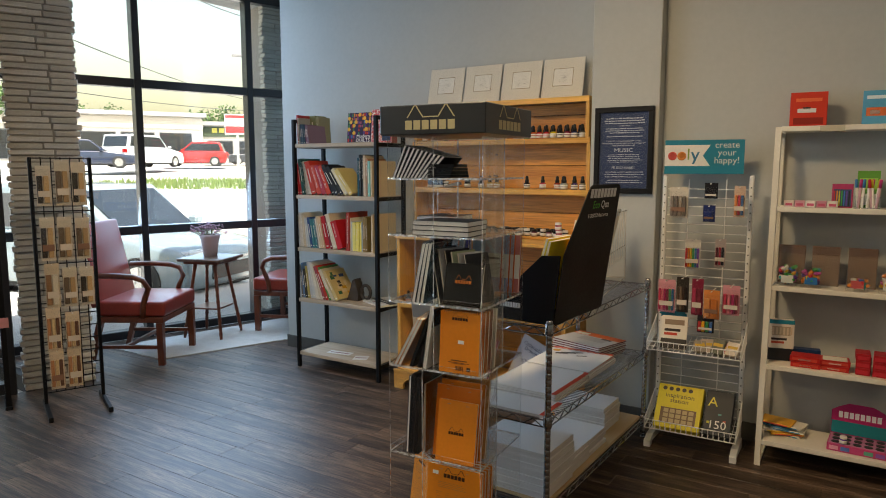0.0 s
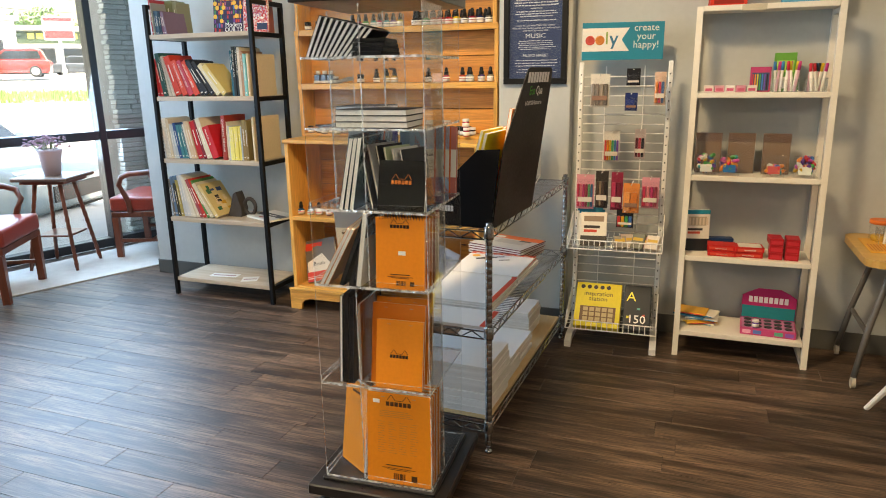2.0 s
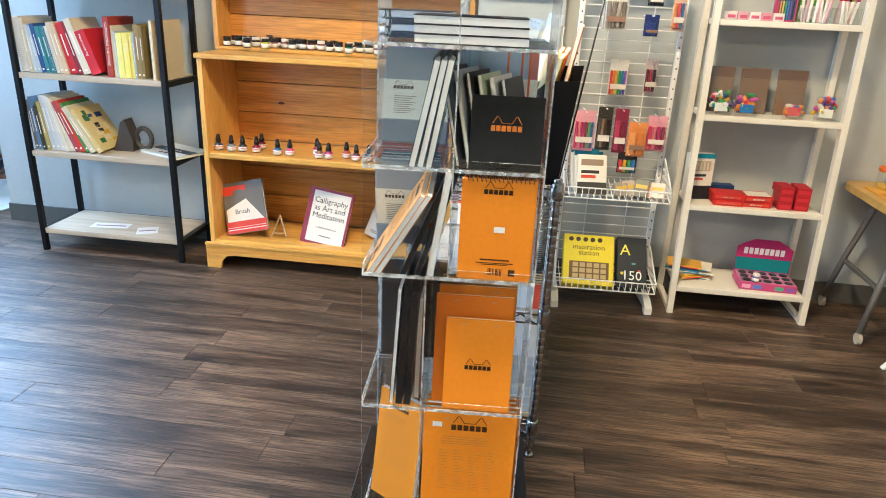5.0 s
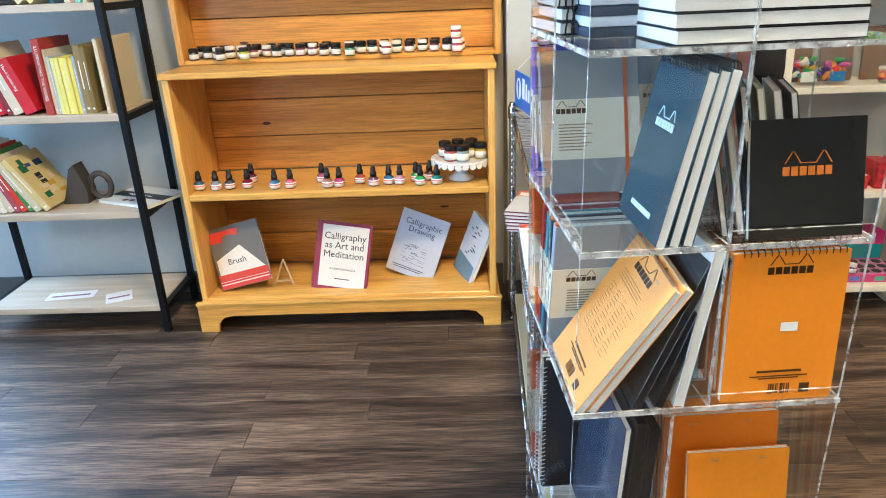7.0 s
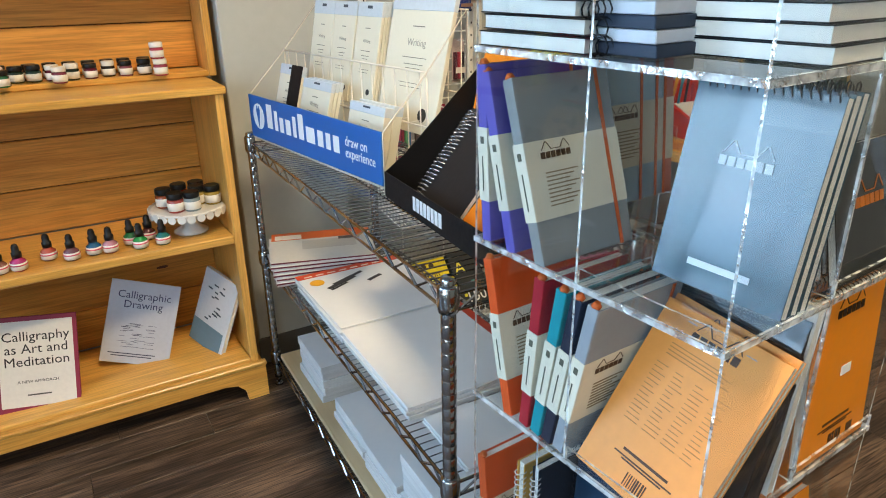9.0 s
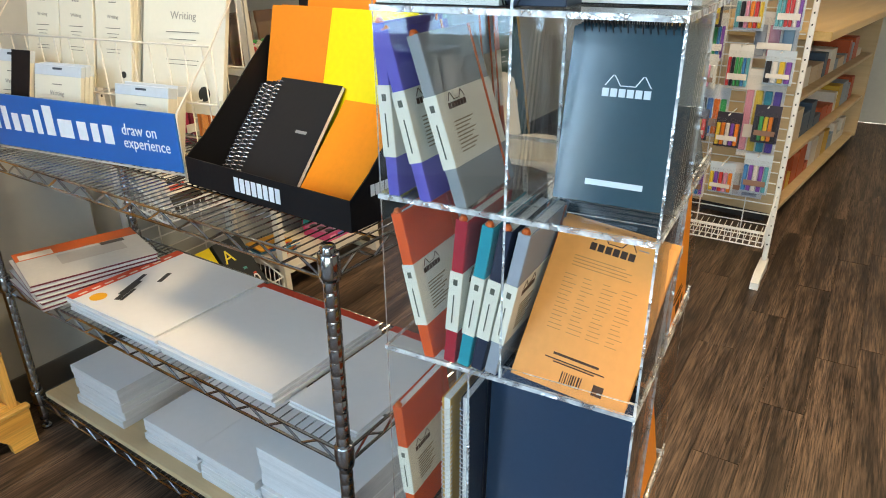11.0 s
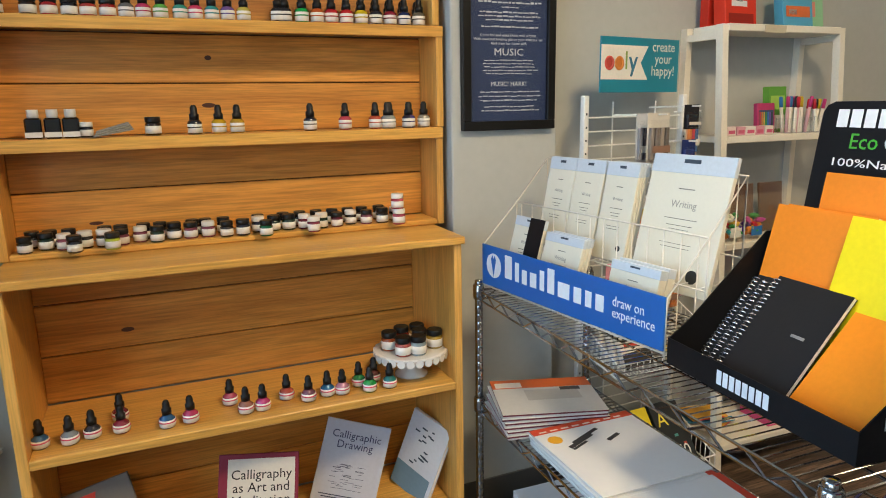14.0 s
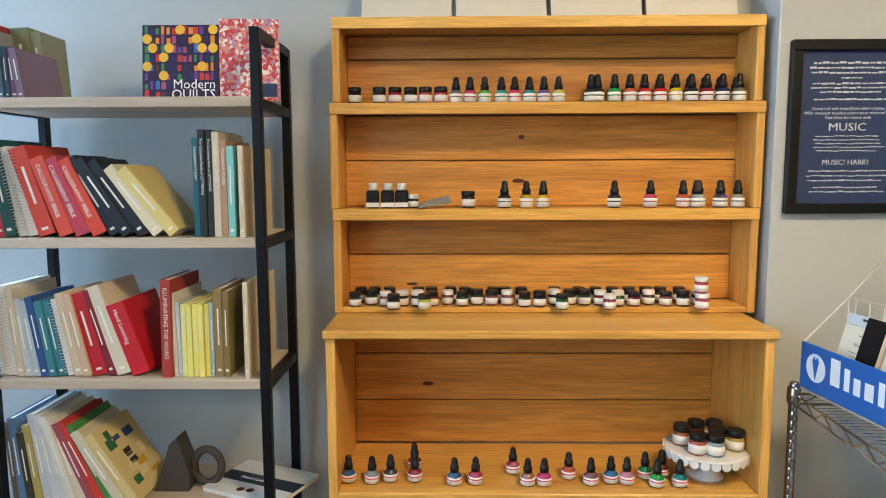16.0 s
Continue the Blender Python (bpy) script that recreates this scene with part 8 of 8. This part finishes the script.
for k in range(6):
    mk = thing("marker_pen", Matrix.Translation((0.62 + k * 0.045, 3.625, DZ + 0.11)) @ pose(0, 0, 0, 4, 6 - 3 * k), "marker pen standing at the back of the red box", "marker pen", "marker pens")
    bm = bmesh.new()
    lathe(bm, [(0.006, 0), (0.006, 0.12), (0.007, 0.121), (0.007, 0.16), (0.004, 0.165)], 8)
    part("barrel", bm, colour(["d8a03a", "4a9ac0", "2a2a2e", "c03a3a", "3a8a4a", "6a4aa0"][k]), mk)
ch = thing("childs_chair", Matrix.Translation((0.77, 2.93, 0)), "small white moulded chair with splayed white legs", "chair")
bm = bmesh.new()
ring = []
for k in range(24):
    a = 2 * math.pi * k / 24
    ring.append((0.23 * math.copysign(abs(math.cos(a)) ** 0.75, math.cos(a)), 0.2 * math.copysign(abs(math.sin(a)) ** 0.75, math.sin(a))))
prism(bm, ring, 0.405, 0.43, 2)
for v in bm.verts:
    v.co.z += 0.12 * (v.co.x ** 2 + v.co.y ** 2) - (0.03 if v.co.y < -0.15 else 0)
part("seat", bm, WHITE, ch)
bm = bmesh.new()
prism(bm, [(-0.19, 0.435), (0.19, 0.435), (0.17, 0.7), (0.1, 0.74), (-0.1, 0.74), (-0.17, 0.7)], 0.2, 0.216, 1)
for v in bm.verts:
    v.co.y += 0.12 * (v.co.z - 0.435) - 0.6 * v.co.x ** 2
part("backrest", bm, WHITE, ch)
for sx in (-1, 1):
    for y0, y1 in ((-0.25, -0.12), (0.2, 0.13)):
        bm = bmesh.new()
        rod(bm, (sx * 0.345, y0, 0.0), (sx * 0.12, y1, 0.41), 0.011, 8, 0.016)
        part("leg", bm, WHITE, ch)

# green chalkboard leaning on the wall beyond the desk
cb = thing("chalkboard", Matrix.Translation((1.72, WR - 0.16, 0.0)) @ pose(0, 0, 0, -9, 0, 0), "green chalkboard in a beech frame leaning on the wall", "chalkboard")
BEECH = wood("yellow_beech", (0.5, 0.3, 0.07), (0.66, 0.42, 0.13), 0.35, 0)
part("slate", box(-0.45, 0.45, 0.004, 0.012, 0.06, 0.92), mat("green_slate", (0.022, 0.06, 0.042), 0.6, vary=0.3, scale=5), cb)
for a in ((-0.48, 0.48, 0.0, 0.0595), (-0.48, 0.48, 0.9205, 0.96), (-0.48, -0.4505, 0.06, 0.92), (0.4505, 0.48, 0.06, 0.92)):
    part("frame", box(a[0], a[1], 0.0, 0.018, a[2], a[3], 0.003), BEECH, cb)
rcb = random.Random(14)
bars([(-0.4 + rcb.random() * 0.62, 0.5 + 0.035 * (k % 11) + rcb.uniform(0, 0.01), rcb.uniform(0.03, 0.1), 0.006) for k in range(40)], mat("chalk", (0.5, 0.52, 0.48), 0.9), cb, pose(0, 0.0036, 0), "chalk_writing")
cl = thing("number_chart", Matrix.Translation((1.42, WR - 0.185, 0.34)) @ pose(0, 0, 0, -9, 0, 0), "white paper chart of printed numbers hung on the chalkboard", "chart")
part("sheet", box(0, 0.2, 0, 0.0015, 0, 0.4), WPAPER, cl)
for k, n in enumerate(("6", "13", "20", "27")):
    words(n, 0.05, colour("c03a3a" if k % 2 else "33363a"), cl, pose(0.03, -0.0004, 0.33 - 0.09 * k))
    words(str(int(n) + 1), 0.05, colour("33363a"), cl, pose(0.11, -0.0004, 0.33 - 0.09 * k))

# ---- grid stand of hanging goods beside the brick pier ----
GR = Matrix.Translation((-3.985, 2.18, 0)) @ pose(0, 0, 0, 0, 0, 67)
gs = thing("grid_stand", GR, "black wire grid stand hung with packaged greeting tags", "display stand")
for k in range(7):
    x = -0.15 + k * 0.05
    bm = bmesh.new()
    rod(bm, (x, 0, 0.1), (x, 0, 1.5), 0.0035, 6)
    part("upright_wire", bm, BLACK, gs)
for k in range(19):
    z = 0.1 + k * 0.0775
    bm = bmesh.new()
    rod(bm, (-0.15, 0, z), (0.15, 0, z), 0.0035, 6)
    part("cross_wire", bm, BLACK, gs)
for x in (-0.155, 0.155):
    part("stand_foot", box(x - 0.012, x + 0.012, -0.27, 0.12, 0.0, 0.03, 0.003), BLACK, gs)
    part("stand_post", box(x - 0.01, x + 0.01, 0.005, 0.03, 0.03, 1.5, 0.003), BLACK, gs)
rg2 = random.Random(33)
for row_z, n in ((1.22, 3), (0.9, 3), (0.62, 3), (0.36, 2), (0.13, 2)):
    for k in range(n):
        cols = rg2.choice([("c8b9a0", "8c6a4a", "d8d0c0"), ("cfc6b4", "6a5a48", "b89a70"), ("d4ccbc", "3a3632", "c8a87a")])
        if row_z < 0.5:
            cols = ("d8c8b0", "b8845a", "cdb48a", "6a4a38")
        hung(GR, -0.09 + k * 0.09 + rg2.uniform(-0.01, 0.01), row_z, 0.075, 0.22 + rg2.uniform(-0.02, 0.03), cols, rg2.randint(0, 999), "kraft-coloured packaged tags hanging on the black grid", -0.05)
g2 = thing("grid_stand", Matrix.Translation((-4.245, 1.92, 0)) @ pose(0, 0, 0, 0, 0, 67), "black display post with a pink tag", "display stand")
part("stand_post", box(-0.015, 0.015, -0.015, 0.015, 0, 0.95, 0.003), BLACK, g2)
part("stand_foot", box(-0.02, 0.02, -0.03, 0.2, 0.0, 0.02, 0.003), BLACK, g2)
part("price_tag", box(-0.03, 0.03, -0.019, -0.016, 0.5, 0.56), colour("c88a8c"), g2)

# ---- second peg rack and the counter beyond ----
RK2 = Matrix.Translation((0.92, 2.13, 0)) @ pose(0, 0, 0, 0, 0, -90)
r2 = wire_rack(RK2, "white wire peg rack of paint pods and markers by the counter")
basket(r2, -0.205, 0.205, -0.2, -0.015, 0.20, 0.02, 0.06)
for x, z, w, h, kind in ((-0.1, 1.12, 0.1, 0.16, PINKS), (0.06, 1.15, 0.15, 0.15, RAIN), (-0.12, 0.86, 0.09, 0.16, RAIN), (0.1, 0.88, 0.15, 0.15, ("c9c4c0", "8a8f98", "b07a8a", "7a9ab0")), (-0.08, 0.56, 0.11, 0.19, ("c8ccd0", "2a2a30", "3a6ab0", "d8702a", "3a9a5a")), (0.1, 0.5, 0.14, 0.32, ("d8d4cc", "c88a9a", "c8b04a", "3a8a9a", "5a4a9a")), (-0.12, 0.3, 0.1, 0.14, RAIN), (0.08, 0.33, 0.15, 0.12, ("c4c4c8", "a8acb4", "8a909c")), (0.0, 1.3, 0.3, 0.1, ("c8c8cc", "9a9ea8", "d0c8c0", "b0a8a8"))):
    hung(RK2, x, z, w, h, kind, int(z * 1000), "clear pack of bright children's art supplies on a peg", -0.06)
rk2 = random.Random(61)
for z in (0.36, 0.56, 0.78, 0.98, 1.2):
    for k in range(3):
        tones = [rk2.choice(["c23a3a", "d87a2a", "cfb03a", "3f9a5a", "3a7ab0", "7a4aa0", "2a2a30", "d8d4cc", "c8869a", "5aa0a8"]) for q in range(rk2.choice((4, 5, 6)))]
        hung(RK2, -0.13 + k * 0.13 + rk2.uniform(-0.01, 0.01), z + rk2.uniform(-0.02, 0.02), rk2.uniform(0.085, 0.11), rk2.uniform(0.1, 0.15), (rk2.choice(["d0ccc4", "3a3640", "b8c4cc"]), *tones), rk2.randint(0, 999), "clear pack of bright children's art supplies on a peg", -0.13)
ct = thing("counter", Matrix.Translation((1.48, 1.96, 0)) @ pose(0, 0, 0, 0, 0, -7), "long pale shop counter with a yellow wood top and open shelves", "counter")
part("counter_top", box(-0.12, 2.1, -0.1, 0.62, 0.9, 0.94, 0.004), wood("counter_maple", (0.5, 0.33, 0.12), (0.64, 0.45, 0.2), 0.35, 0), ct)
part("end_panel", box(0, 0.03, 0, 0.55, 0.06, 0.8995, 0.002), PLY, ct)
part("end_panel", box(1.95, 1.98, 0, 0.55, 0.06, 0.8995, 0.002), PLY, ct)
part("back_panel", box(0.0305, 1.9495, 0.52, 0.54, 0.06, 0.8995), mat("counter_dark", (0.05, 0.04, 0.035), 0.6), ct)
for z in (0.06, 0.32, 0.6):
    part("shelf", box(0.0305, 1.9495, 0.01, 0.519, z, z + 0.02, 0.002), PLY, ct)
part("plinth", box(0.05, 1.93, 0.06, 0.5, 0, 0.059), mat("counter_dark", (0.05, 0.04, 0.035), 0.6), ct)
rc = random.Random(50)
for z in (0.0805, 0.3405, 0.6205):
    x = 0.08
    while x < 1.8:
        w = rc.uniform(0.08, 0.18)
        o = thing("stock_box", ct.matrix_basis @ Matrix.Translation((x, 0.06, z)), "small stock box on the counter shelf", "box", "counter stock")
        part("carton", box(0, w - 0.012, 0, 0.2, 0, rc.uniform(0.04, 0.17), 0.002), colour(rc.choice(["c8b090", "8a9aa8", "b5542f", "d8d0c0", "4a5a6a", "c8a03a"])), o)
        x += w

# ---- floor planks ----
PW, PL = 0.122, 0.92
rp = random.Random(21)
meshes = [finish("plank", box(0, PL - 0.0014, 0, PW - 0.0013, -0.0065, 0.0, 0.0007), PLANK) for k in range(1)]
rest_v, rest_f = [], []
row = 0
y = FY0
while y < FY1 - PW:
    x = FX0 - rp.uniform(0, PL)
    while x < FX1:
        gx = max(glassline(y), glassline(y + PW)) - 0.02
        near = gx < x and x < 1.4 and 0.4 < y < WL
        if near and x > FX0 and x + PL < FX1:
            ob = part("plank", meshes[0], None, floor)
            ob.location = (x, y, 0)
        else:
            a, b = max(x, gx), min(x + PL - 0.0008, FX1)
            if b <= a:
                x += PL
                continue
            n = len(rest_v)
            rest_v += [(a, y, -0.001), (b, y, -0.001), (b, y + PW - 0.0007, -0.001), (a, y + PW - 0.0007, -0.001)]
            rest_f.append((n, n + 1, n + 2, n + 3))
        x += PL
    y += PW
me = bpy.data.meshes.new("planks_beyond")
me.from_pydata(rest_v, [], rest_f)
me.materials.append(PLANK)
tagged(part("planks_beyond", me, None, floor), kind="stuff")
